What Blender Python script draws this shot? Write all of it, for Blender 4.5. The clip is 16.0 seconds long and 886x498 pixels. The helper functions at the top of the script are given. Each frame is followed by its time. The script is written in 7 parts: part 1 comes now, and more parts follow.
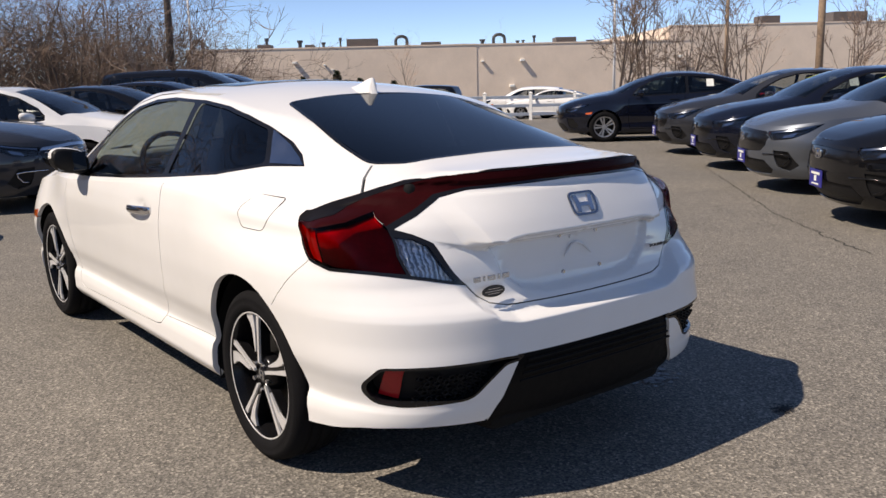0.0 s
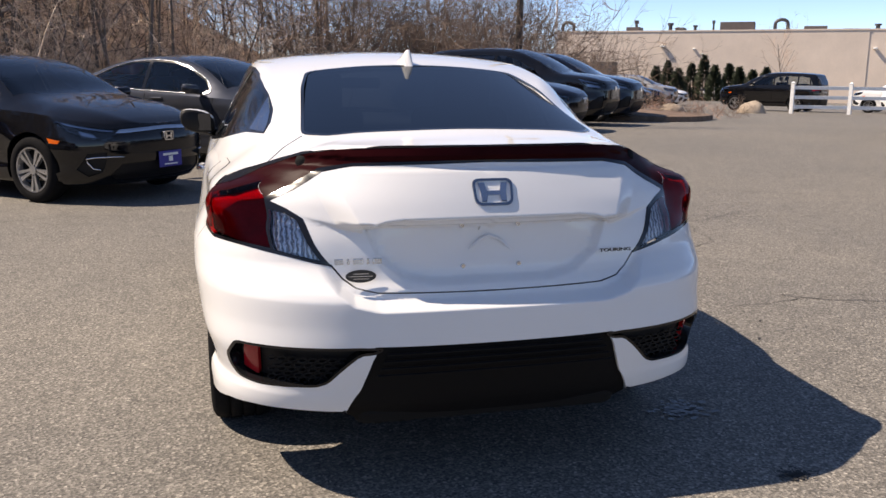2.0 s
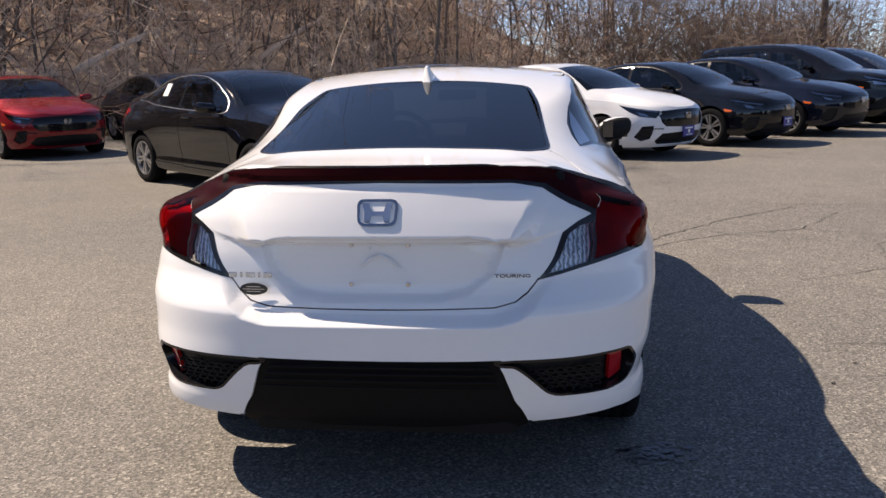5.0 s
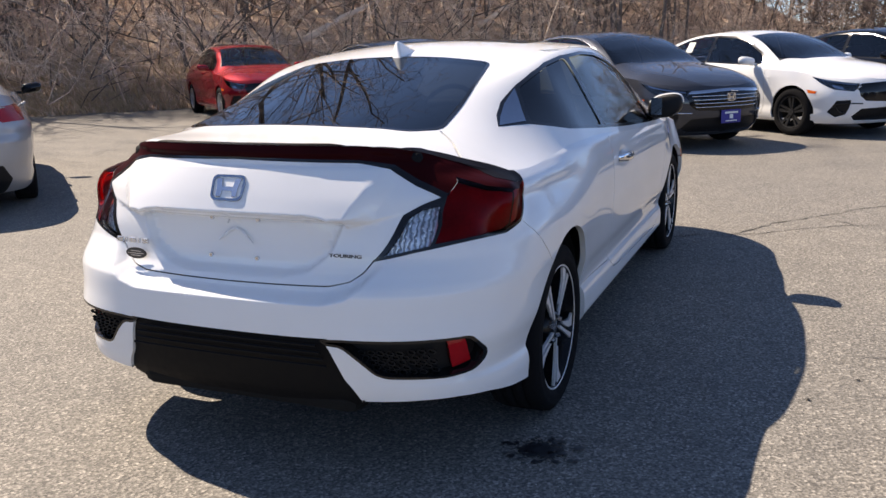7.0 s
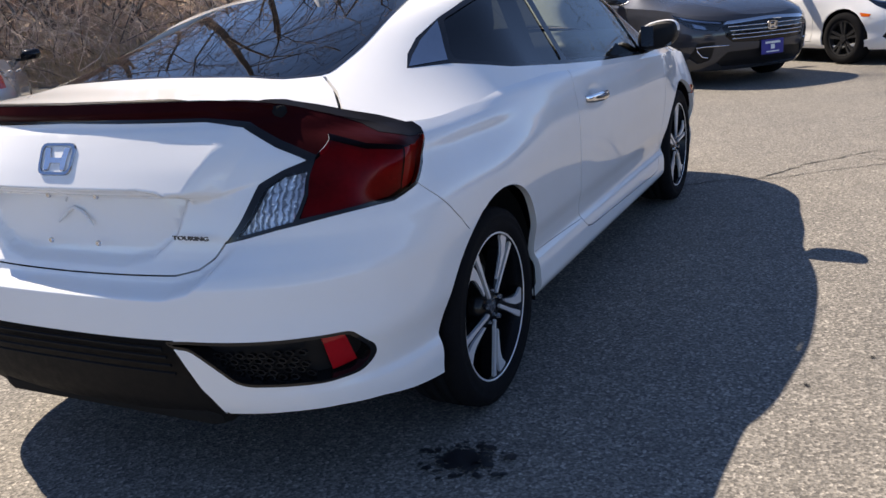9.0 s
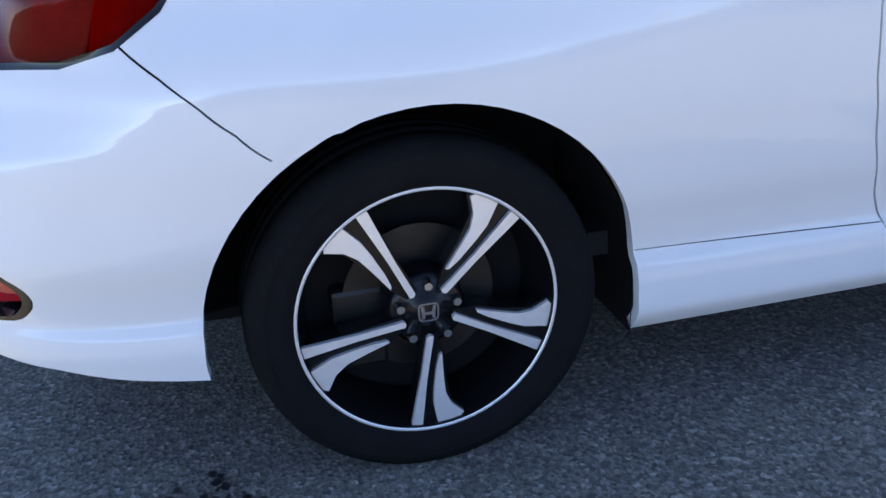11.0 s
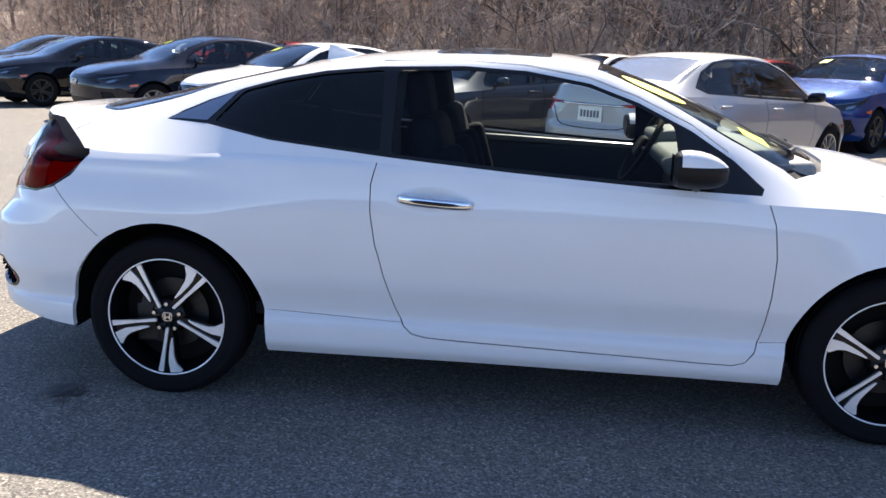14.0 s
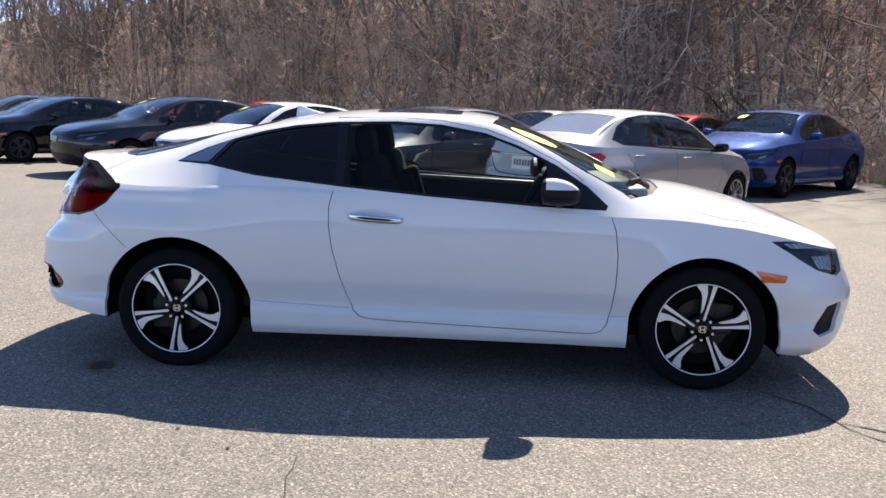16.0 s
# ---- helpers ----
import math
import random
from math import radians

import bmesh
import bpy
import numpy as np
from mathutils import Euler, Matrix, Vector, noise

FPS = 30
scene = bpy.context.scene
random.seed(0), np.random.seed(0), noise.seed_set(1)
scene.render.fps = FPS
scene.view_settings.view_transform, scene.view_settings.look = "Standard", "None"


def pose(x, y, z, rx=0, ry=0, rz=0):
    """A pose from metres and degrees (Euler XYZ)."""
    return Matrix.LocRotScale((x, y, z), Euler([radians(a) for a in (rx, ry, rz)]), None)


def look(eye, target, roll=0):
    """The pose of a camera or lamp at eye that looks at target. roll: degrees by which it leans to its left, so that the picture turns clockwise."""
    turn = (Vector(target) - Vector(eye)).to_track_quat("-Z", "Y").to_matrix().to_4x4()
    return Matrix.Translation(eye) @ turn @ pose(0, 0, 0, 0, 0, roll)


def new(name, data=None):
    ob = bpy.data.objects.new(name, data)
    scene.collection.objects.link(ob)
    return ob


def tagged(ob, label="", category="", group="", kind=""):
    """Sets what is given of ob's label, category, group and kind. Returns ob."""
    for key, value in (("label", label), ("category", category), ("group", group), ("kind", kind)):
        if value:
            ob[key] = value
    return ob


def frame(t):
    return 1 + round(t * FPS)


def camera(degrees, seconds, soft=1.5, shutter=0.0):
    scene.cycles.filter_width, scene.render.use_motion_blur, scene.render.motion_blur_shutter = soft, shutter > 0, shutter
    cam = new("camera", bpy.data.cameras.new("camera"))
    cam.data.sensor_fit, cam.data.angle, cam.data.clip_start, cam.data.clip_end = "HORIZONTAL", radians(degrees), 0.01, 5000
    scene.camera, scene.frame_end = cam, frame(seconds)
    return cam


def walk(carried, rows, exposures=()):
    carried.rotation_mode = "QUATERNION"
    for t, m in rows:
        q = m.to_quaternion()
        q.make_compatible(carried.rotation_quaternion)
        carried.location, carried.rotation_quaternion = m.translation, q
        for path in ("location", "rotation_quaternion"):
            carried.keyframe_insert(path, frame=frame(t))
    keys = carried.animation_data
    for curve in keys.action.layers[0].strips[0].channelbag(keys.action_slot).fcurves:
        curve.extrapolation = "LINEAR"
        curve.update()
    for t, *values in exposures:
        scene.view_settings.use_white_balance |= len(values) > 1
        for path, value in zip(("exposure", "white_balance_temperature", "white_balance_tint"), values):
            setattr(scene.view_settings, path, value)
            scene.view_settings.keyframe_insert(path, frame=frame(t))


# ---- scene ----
cam = camera(53.6, 16.0)
PATH = [
    (0, (-2.142, -2.82, 1.343), (-0.949, -1.26, 0.966), -1.4),
    (0.5, (-1.89, -2.989, 1.316), (-0.828, -1.335, 0.948), -1.6),
    (1, (-1.505, -3.117, 1.287), (-0.604, -1.374, 0.898), -0.7),
    (1.5, (-1.105, -3.144, 1.279), (-0.413, -1.311, 0.874), -0.4),
    (2, (-0.758, -3.265, 1.291), (-0.291, -1.363, 0.885), 0.3),
    (2.5, (-0.465, -3.253, 1.297), (-0.146, -1.32, 0.893), 0.0),
    (3, (-0.244, -3.273, 1.304), (-0.031, -1.326, 0.897), -0.3),
    (3.5, (-0.135, -3.321, 1.324), (-0.007, -1.369, 0.908), -0.4),
    (4, (-0.084, -3.339, 1.329), (-0.005, -1.383, 0.917), -1.1),
    (4.2, (-0.029, -3.353, 1.332), (0.011, -1.396, 0.922), -1.3),
    (6.3, (1.463, -3.225, 1.353), (0.796, -1.386, 0.936), -0.4),
    (6.5, (1.536, -3.164, 1.352), (0.832, -1.342, 0.921), -0.5),
    (7, (1.673, -3.03, 1.355), (0.911, -1.239, 0.896), -1.5),
    (7.5, (1.812, -2.901, 1.355), (0.985, -1.144, 0.872), -2.4),
    (8, (1.859, -2.844, 1.358), (0.988, -1.114, 0.857), -2.9),
    (8.5, (1.889, -2.748, 1.351), (0.993, -1.036, 0.836), -3.4),
    (9, (1.895, -2.343, 1.26), (1.009, -0.64, 0.7), -4.8),
    (9.1, (1.892, -2.229, 1.245), (1.007, -0.529, 0.672), -4.9),
    (9.2, (1.883, -2.106, 1.223), (0.991, -0.416, 0.633), -5.1),
    (11.3, (2.207, -0.04, 1.017), (0.407, 0.119, 0.159), -2.6),
    (11.5, (2.253, 0.126, 1.062), (0.453, 0.13, 0.19), -2.7),
    (12, (2.501, 0.484, 1.152), (0.665, 0.318, 0.378), -1.7),
    (12.5, (2.843, 0.763, 1.31), (0.975, 0.553, 0.625), -0.8),
    (13, (3.194, 1.068, 1.372), (1.314, 0.814, 0.738), 0.8),
    (13.5, (3.665, 1.184, 1.344), (1.742, 0.999, 0.828), 2.0),
    (14, (3.953, 1.413, 1.353), (2.014, 1.207, 0.911), 2.0),
    (14.5, (4.29, 1.564, 1.377), (2.342, 1.329, 0.991), 1.5),
    (15, (4.671, 1.622, 1.37), (2.709, 1.42, 1.037), 1.1),
    (15.5, (4.981, 1.682, 1.335), (3.01, 1.515, 1.039), 1.9),
    (16, (5.173, 1.674, 1.369), (3.202, 1.545, 1.053), 1.7),
]
EXPOSURES = [(0.0,0.25,7500,15),(1.0,0.38,7550,15),(2.0,0.58,7600,16),(3.0,0.66,7650,16),(4.0,0.52,7750,17),(7.0,0.97,7550,15),(9.0,1.0,7350,14),(11.5,2.2,7300,12),(12.0,2.15,7450,12),(12.5,1.8,7400,12),(13.0,1.68,7300,12),(14.5,1.45,7150,13),(16.0,1.2,7150,14)]
walk(cam, [(t, look(eye, target, roll)) for t, eye, target, roll in PATH], EXPOSURES)

# ==== world, sun, exposure ====
SUN_TO = Vector((-0.83, 0.22, 1.0)).normalized()
world = bpy.data.worlds.new("world")
scene.world = world
world.use_nodes = True
_wn = world.node_tree
sky = _wn.nodes.new("ShaderNodeTexSky")
sky.sky_type = "NISHITA"
sky.sun_disc = False
sky.sun_elevation = math.asin(SUN_TO.z)
sky.sun_rotation = math.atan2(SUN_TO.x, SUN_TO.y)
sky.altitude = 6000
sky.air_density = 1.0
sky.dust_density = 0.05
sky.ozone_density = 4.0
_wn.nodes["Background"].inputs["Strength"].default_value = 0.15
_wn.links.new(sky.outputs[0], _wn.nodes["Background"].inputs["Color"])
sun_data = bpy.data.lights.new("sun", "SUN")
sun_data.energy, sun_data.angle, sun_data.color = 4.6, radians(0.5), (1.0, 0.95, 0.87)
sun = new("sun", sun_data)
sun.matrix_world = look(SUN_TO * 60, (0, 0, 0))

# lot directions: ALONG the parking rows, and across them (the way most noses point)
ALONG, ACROSS = Vector((0.656, 0.755, 0)), Vector((0.755, -0.656, 0))


def lot(r, h, z=0.0):
    """A place r metres along the rows and h metres across them."""
    p = ALONG * r + ACROSS * h
    return Vector((p.x, p.y, ground_z(p.x, p.y) + z))


def ground_z(x, y):
    """The lot is level round the car and falls away gently along the rows."""
    r = x * ALONG.x + y * ALONG.y
    h = x * ACROSS.x + y * ACROSS.y
    z = -0.026 * max(0.0, r - 17.0)
    bank = max(0.0, -h - 18.0) * min(1.0, max(0.0, (34.0 - r) / 6.0))
    ridge = min(max(bank - 16.0, 0.0), 16.0) * min(1.0, max(0.0, (8.0 - r) / 15.0))
    return max(z, -4.5) + 0.40 * min(bank, 16.0) + 0.42 * ridge


# ==== materials ====
def material(name):
    m = bpy.data.materials.new(name)
    m.use_nodes = True
    return m, m.node_tree, m.node_tree.nodes["Principled BSDF"]


def noise_node(nt, scale, detail=4.0, rough=0.55, coords="Object"):
    tc = nt.nodes.new("ShaderNodeTexCoord")
    n = nt.nodes.new("ShaderNodeTexNoise")
    n.inputs["Scale"].default_value, n.inputs["Detail"].default_value, n.inputs["Roughness"].default_value = scale, detail, rough
    nt.links.new(tc.outputs[coords], n.inputs["Vector"])
    return n


def ramp(nt, src, stops):
    r = nt.nodes.new("ShaderNodeValToRGB")
    el = r.color_ramp.elements
    while len(el) < len(stops):
        el.new(0.5)
    for e, (p, c) in zip(el, stops):
        e.position, e.color = p, (*c, 1)
    nt.links.new(src, r.inputs[0])
    return r


def bump(nt, b, src, strength, distance=0.01):
    n = nt.nodes.new("ShaderNodeBump")
    n.inputs["Strength"].default_value, n.inputs["Distance"].default_value = strength, distance
    nt.links.new(src, n.inputs["Height"])
    nt.links.new(n.outputs[0], b.inputs["Normal"])
    return n


def plain(name, color, rough=0.5, metal=0.0, vary=0.12, scale=14.0, coat=0.0, bumped=0.0, spec=0.5):
    """A surface with a little unevenness of colour and gloss at two scales."""
    m, nt, b = material(name)
    n = noise_node(nt, scale)
    fine = noise_node(nt, scale * 9)
    mixed = nt.nodes.new("ShaderNodeMath")
    mixed.operation = "MULTIPLY_ADD"
    mixed.inputs[1].default_value = 0.4
    nt.links.new(fine.outputs[0], mixed.inputs[0])
    nt.links.new(n.outputs[0], mixed.inputs[2])
    lo, hi = [tuple(min(1.0, c * k) for c in color) for k in (1 - vary, 1 + vary)]
    r = ramp(nt, mixed.outputs[0], [(0.45, lo), (0.95, hi)])
    nt.links.new(r.outputs[0], b.inputs["Base Color"])
    rr = ramp(nt, n.outputs[0], [(0.3, (rough * 0.88,) * 3), (0.75, (min(1, rough * 1.15),) * 3)])
    nt.links.new(rr.outputs[0], b.inputs["Roughness"])
    b.inputs["Metallic"].default_value = metal
    b.inputs["Coat Weight"].default_value = coat
    b.inputs["Coat Roughness"].default_value = 0.03
    b.inputs["Specular IOR Level"].default_value = spec
    if bumped:
        bump(nt, b, fine.outputs[0], bumped)
    return m


def paint(name, color, flake=0.0):
    """Car paint: a base with faint dust under a clear coat."""
    m, nt, b = material(name)
    n = noise_node(nt, 2.2, 6)
    r = ramp(nt, n.outputs[0], [(0.35, tuple(c * 0.97 for c in color)), (0.8, tuple(min(1, c * 1.03 + 0.004) for c in color))])
    nt.links.new(r.outputs[0], b.inputs["Base Color"])
    b.inputs["Metallic"].default_value = flake
    b.inputs["Roughness"].default_value = 0.45
    b.inputs["Specular IOR Level"].default_value = 0.0
    b.inputs["Coat Weight"].default_value = 1.0
    dust = noise_node(nt, 5.0, 8, 0.7)
    rr = ramp(nt, dust.outputs[0], [(0.35, (0.02,) * 3), (0.8, (0.055,) * 3)])
    nt.links.new(rr.outputs[0], b.inputs["Coat Roughness"])
    return m


def glazing(name, tint, gloss=1.5, shine=(1, 1, 1)):
    """A thin tinted pane: clear straight through, glossy by Fresnel."""
    m, nt, b = material(name)
    nt.nodes.remove(b)
    out = nt.nodes["Material Output"]
    t, g, f, mix = [nt.nodes.new(k) for k in ("ShaderNodeBsdfTransparent", "ShaderNodeBsdfGlossy", "ShaderNodeFresnel", "ShaderNodeMixShader")]
    t.inputs[0].default_value = (*tint, 1)
    g.inputs["Color"].default_value = (*shine, 1)
    g.inputs["Roughness"].default_value = 0.01
    f.inputs["IOR"].default_value = gloss
    nt.links.new(f.outputs[0], mix.inputs[0])
    nt.links.new(t.outputs[0], mix.inputs[1])
    nt.links.new(g.outputs[0], mix.inputs[2])
    nt.links.new(mix.outputs[0], out.inputs[0])
    return m


PAINT_WHITE = paint("white_paint", (0.755, 0.755, 0.75))
PAINT_BLACK = paint("black_paint", (0.004, 0.004, 0.005))
PAINT_NAVY = paint("navy_paint", (0.005, 0.007, 0.016), 0.2)
PAINT_GREY = paint("grey_paint", (0.034, 0.037, 0.046), 0.4)
PAINT_STEEL = paint("steel_paint", (0.125, 0.142, 0.17), 0.7)
PAINT_SILVER = paint("silver_paint", (0.36, 0.365, 0.375), 0.45)
PAINT_RED = paint("red_paint", (0.21, 0.006, 0.011), 0.3)
PAINT_BLUE = paint("blue_paint", (0.002, 0.034, 0.16), 0.3)
TINTED = glazing("dark_tinted_glass", (0.03, 0.035, 0.05), 1.42)
PRIVACY = glazing("rear_tinted_glass", (0.07, 0.075, 0.08), 1.45)
CLEAR = glazing("clear_glass", (0.72, 0.78, 0.75), 1.45)
SIDEGLASS = glazing("side_glass", (0.80, 0.84, 0.83), 1.27)
BGGLASS = glazing("parked_car_glass", (0.62, 0.66, 0.66), 1.5)
# opaque pale grey: sky glare painted into the colour, along with dust
REARGLARE = plain("dusty_glare_glass", (0.20, 0.21, 0.23), 0.16, vary=0.1, scale=3, coat=1.0)
TRIM_BLACK = plain("gloss_black_trim", (0.008, 0.008, 0.009), 0.12, spec=0.4)
PLASTIC = plain("black_plastic", (0.009, 0.009, 0.010), 0.5, bumped=0.15, scale=40, spec=0.22)
RUBBER = plain("tyre_rubber", (0.008, 0.008, 0.009), 0.88, vary=0.3, scale=20, bumped=0.2, spec=0.10)
CHROME = plain("chrome", (0.75, 0.75, 0.77), 0.08, metal=1.0, vary=0.04)
SATIN = plain("satin_chrome", (0.62, 0.63, 0.66), 0.22, metal=1.0, vary=0.06)
MACHINED = plain("machined_alloy", (0.82, 0.82, 0.83), 0.38, metal=0.55, vary=0.05, scale=60)
RIMBLACK = plain("black_alloy", (0.006, 0.006, 0.007), 0.22, spec=0.25)
RIMGREY = plain("grey_alloy", (0.42, 0.42, 0.43), 0.3, metal=0.8)
RIMDARK = plain("dark_alloy", (0.05, 0.05, 0.052), 0.3, metal=0.5)
DARK_CHROME = plain("dark_chrome", (0.34, 0.36, 0.40), 0.15, metal=1.0, vary=0.05)
STEEL = plain("brake_steel", (0.04, 0.039, 0.038), 0.45, metal=0.8, vary=0.3)
PLATE_INK = plain("plate_ink", (0.13, 0.14, 0.17), 0.6)
EMBLEM = plain("emblem_chrome", (0.56, 0.57, 0.61), 0.24, metal=1.0, vary=0.1)
MIRROR = plain("mirror_glass", (0.10, 0.105, 0.115), 0.02, metal=1.0, vary=0.02)
DARKVOID = plain("dark_inner_panel", (0.012, 0.012, 0.012), 0.9, spec=0.1)
CABIN = plain("dark_cabin_trim", (0.022, 0.022, 0.023), 0.7, bumped=0.2, scale=60)
LEATHER = plain("black_leather", (0.006, 0.006, 0.007), 0.75, vary=0.25, bumped=0.25, scale=50, spec=0.15)
LENS_RED = plain("red_lens", (0.34, 0.006, 0.010), 0.08, vary=0.2, scale=8)
LENS_LAMP = glazing("lamp_red_lens", (0.84, 0.028, 0.058), 1.30, (0.7, 0.5, 0.5))
LENS_SIDE = glazing("side_marker_lens", (0.58, 0.045, 0.03), 1.12, (0.45, 0.16, 0.16))
LENS_AMBER = plain("amber_lens", (0.75, 0.13, 0.01), 0.15, coat=1.0)


def ribbed(name, color, rough, metal, scale):
    """A lamp's moulded reflector: upright ribs, broken up, their shade and gleam painted into the colour."""
    m, nt, b = material(name)
    tc = nt.nodes.new("ShaderNodeTexCoord")
    w = nt.nodes.new("ShaderNodeTexWave")
    w.inputs["Scale"].default_value, w.inputs["Distortion"].default_value, w.inputs["Detail Scale"].default_value = scale, 5.0, 3.0
    nt.links.new(tc.outputs["Object"], w.inputs["Vector"])
    r = ramp(nt, w.outputs["Fac"], [(0.15, tuple(c * 0.35 for c in color)), (0.6, color)])
    nt.links.new(r.outputs[0], b.inputs["Base Color"])
    b.inputs["Roughness"].default_value, b.inputs["Metallic"].default_value = rough, metal
    bump(nt, b, w.outputs["Fac"], 0.35, 0.008)
    return m


REFLECTOR = ribbed("lamp_reflector", (0.92, 0.92, 0.94), 0.25, 0.6, 22)
BAR_BACK = plain("bar_back", (0.45, 0.36, 0.28), 0.5, vary=0.1)
LAMP_BACK = plain("lamp_back", (0.17, 0.155, 0.155), 0.6, vary=0.5, scale=9)
LENS_BAR = plain("dark_red_bar", (0.024, 0.003, 0.004), 0.35, vary=0.15, spec=0.02)
LOWER_BLACK = plain("lower_black_plastic", (0.005, 0.005, 0.0055), 0.6, bumped=0.1, scale=40, spec=0.12)
RESIDUE = plain("adhesive_residue", (0.69, 0.695, 0.70), 0.8)
COVER_BLACK = plain("smoked_plastic", (0.006, 0.005, 0.006), 0.5, spec=0.07)
DASH = plain("dashboard_trim", (0.20, 0.215, 0.21), 0.6, bumped=0.15, scale=60)
BELT = plain("belt_trim", (0.16, 0.16, 0.16), 0.3, spec=0.6)
LENS_CLEAR = glazing("clear_lens", (0.86, 0.88, 0.90), 1.5)
TAG_BLUE = plain("blue_tag", (0.02, 0.02, 0.22), 0.4)
STICKER_WHITE = plain("white_sticker", (0.75, 0.77, 0.72), 0.6)
STICKER_YELLOW = plain("yellow_sticker", (0.80, 0.66, 0.02), 0.6)
STICKER_GREEN = plain("yellow_green_sticker", (0.62, 0.75, 0.05), 0.6)
BADGE_BLACK = plain("black_enamel", (0.012, 0.012, 0.012), 0.3, coat=0.5)


def asphalt_material():
    m, nt, b = material("worn_asphalt")
    grit = noise_node(nt, 95, 3, 0.75)
    tc = nt.nodes.new("ShaderNodeTexCoord")
    vor = nt.nodes.new("ShaderNodeTexVoronoi")
    vor.inputs["Scale"].default_value = 105
    nt.links.new(tc.outputs["Object"], vor.inputs["Vector"])
    stones = ramp(nt, vor.outputs["Color"], [(0.0, (0.10, 0.093, 0.085)), (0.42, (0.20, 0.187, 0.167)), (0.75, (0.31, 0.288, 0.257)), (1.0, (0.55, 0.51, 0.45))])
    tar = ramp(nt, grit.outputs[0], [(0.38, (0.44, 0.44, 0.44)), (0.62, (1.0, 1.0, 1.0))])
    broad = noise_node(nt, 0.35, 6, 0.6)
    patch = ramp(nt, broad.outputs[0], [(0.3, (0.86, 0.86, 0.86)), (0.75, (1.14, 1.11, 1.06))])
    mid = noise_node(nt, 3.5, 5, 0.65)
    blot = ramp(nt, mid.outputs[0], [(0.3, (0.88, 0.88, 0.88)), (0.7, (1.06, 1.06, 1.05))])
    last = stones.outputs[0]
    for other in (tar, patch, blot):
        mx = nt.nodes.new("ShaderNodeMix")
        mx.data_type, mx.blend_type = "RGBA", "MULTIPLY"
        mx.inputs["Factor"].default_value = 1.0
        nt.links.new(last, mx.inputs["A"])
        nt.links.new(other.outputs[0], mx.inputs["B"])
        last = mx.outputs["Result"]
    nt.links.new(last, b.inputs["Base Color"])
    b.inputs["Roughness"].default_value = 0.85
    bump(nt, b, vor.outputs["Distance"], 0.4, 0.005)
    return m


ASPHALT = asphalt_material()
CRACK = plain("crack_shadow", (0.045, 0.043, 0.04), 0.95)
STAIN = plain("oil_stain", (0.034, 0.032, 0.030), 0.92, vary=0.4, scale=30)
WET = plain("wet_oil", (0.026, 0.026, 0.028), 0.34, vary=0.3, scale=30, spec=0.6)
EARTH = plain("leaf_litter", (0.50, 0.365, 0.265), 0.95, vary=0.5, scale=3.0, bumped=0.8)
ISLAND = plain("dark_litter", (0.17, 0.115, 0.082), 0.95, vary=0.5, scale=4.0, bumped=0.8)
GRASS = plain("dry_grass", (0.50, 0.38, 0.23), 0.95, vary=0.35, scale=6)
BARK = plain("bark", (0.15, 0.115, 0.093), 0.9, vary=0.35, scale=9, bumped=0.6)
TWIG = plain("twig_brown", (0.48, 0.335, 0.245), 0.9, vary=0.45, scale=1.2)
TWIG_PALE = plain("twig_pale", (0.72, 0.55, 0.41), 0.9, vary=0.35, scale=1.5)
TWIG_DARK = plain("twig_dark", (0.18, 0.128, 0.10), 0.9, vary=0.35, scale=1.5)
TWIG_GREY = plain("twig_grey", (0.36, 0.275, 0.222), 0.9, vary=0.35, scale=1.5)
TWIG_RED = plain("twig_reddish", (0.50, 0.315, 0.235), 0.9, vary=0.35, scale=1.5)
EVERGREEN = plain("evergreen", (0.05, 0.062, 0.032), 0.9, vary=0.4, scale=5)
WALL = plain("tan_block_wall", (0.72, 0.60, 0.49), 0.9, vary=0.07, scale=0.6, bumped=0.1)
ROOFTOP = plain("roof_equipment", (0.10, 0.085, 0.08), 0.7, vary=0.2, scale=2)
DUCT = plain("dark_duct", (0.06, 0.06, 0.065), 0.5, metal=0.3)
LAMPWHITE = plain("white_lamp_housing", (0.75, 0.75, 0.72), 0.5)
POLE_DARK = plain("weathered_wood_pole", (0.085, 0.072, 0.062), 0.9, vary=0.25, scale=6, bumped=0.4)
POLE_TAN = plain("tan_wood_pole", (0.27, 0.19, 0.13), 0.9, vary=0.25, scale=6, bumped=0.4)
POLE_WHITE = plain("white_metal_pole", (0.70, 0.70, 0.70), 0.45)
FENCEWHITE = plain("white_vinyl", (0.78, 0.78, 0.76), 0.5)
STONE = plain("boulder_stone", (0.36, 0.29, 0.22), 0.9, vary=0.35, scale=5, bumped=0.7)


# ==== mesh helpers ====
def mesh_from(name, verts, faces, mat=None, smooth=True, normals=None):
    me = bpy.data.meshes.new(name)
    me.from_pydata([tuple(v) for v in verts], [], faces)
    if mat:
        me.materials.append(mat)
    if smooth:
        me.polygons.foreach_set("use_smooth", [True] * len(me.polygons))
    if normals is not None:
        me.normals_split_custom_set_from_vertices([tuple(n) for n in normals])
    me.update()
    return me


def put_part(name, me, parent=None, label="", at=None):
    ob = new(name, me)
    if parent is not None:
        ob.parent = parent
    if at is not None:
        ob.matrix_basis = at
    if label:
        ob["label"] = label
    return ob


def bm_mesh(name, bm, mat=None, smooth=False):
    me = bpy.data.meshes.new(name)
    bm.normal_update()
    bm.to_mesh(me)
    bm.free()
    if mat:
        me.materials.append(mat)
    if smooth:
        me.polygons.foreach_set("use_smooth", [True] * len(me.polygons))
    return me


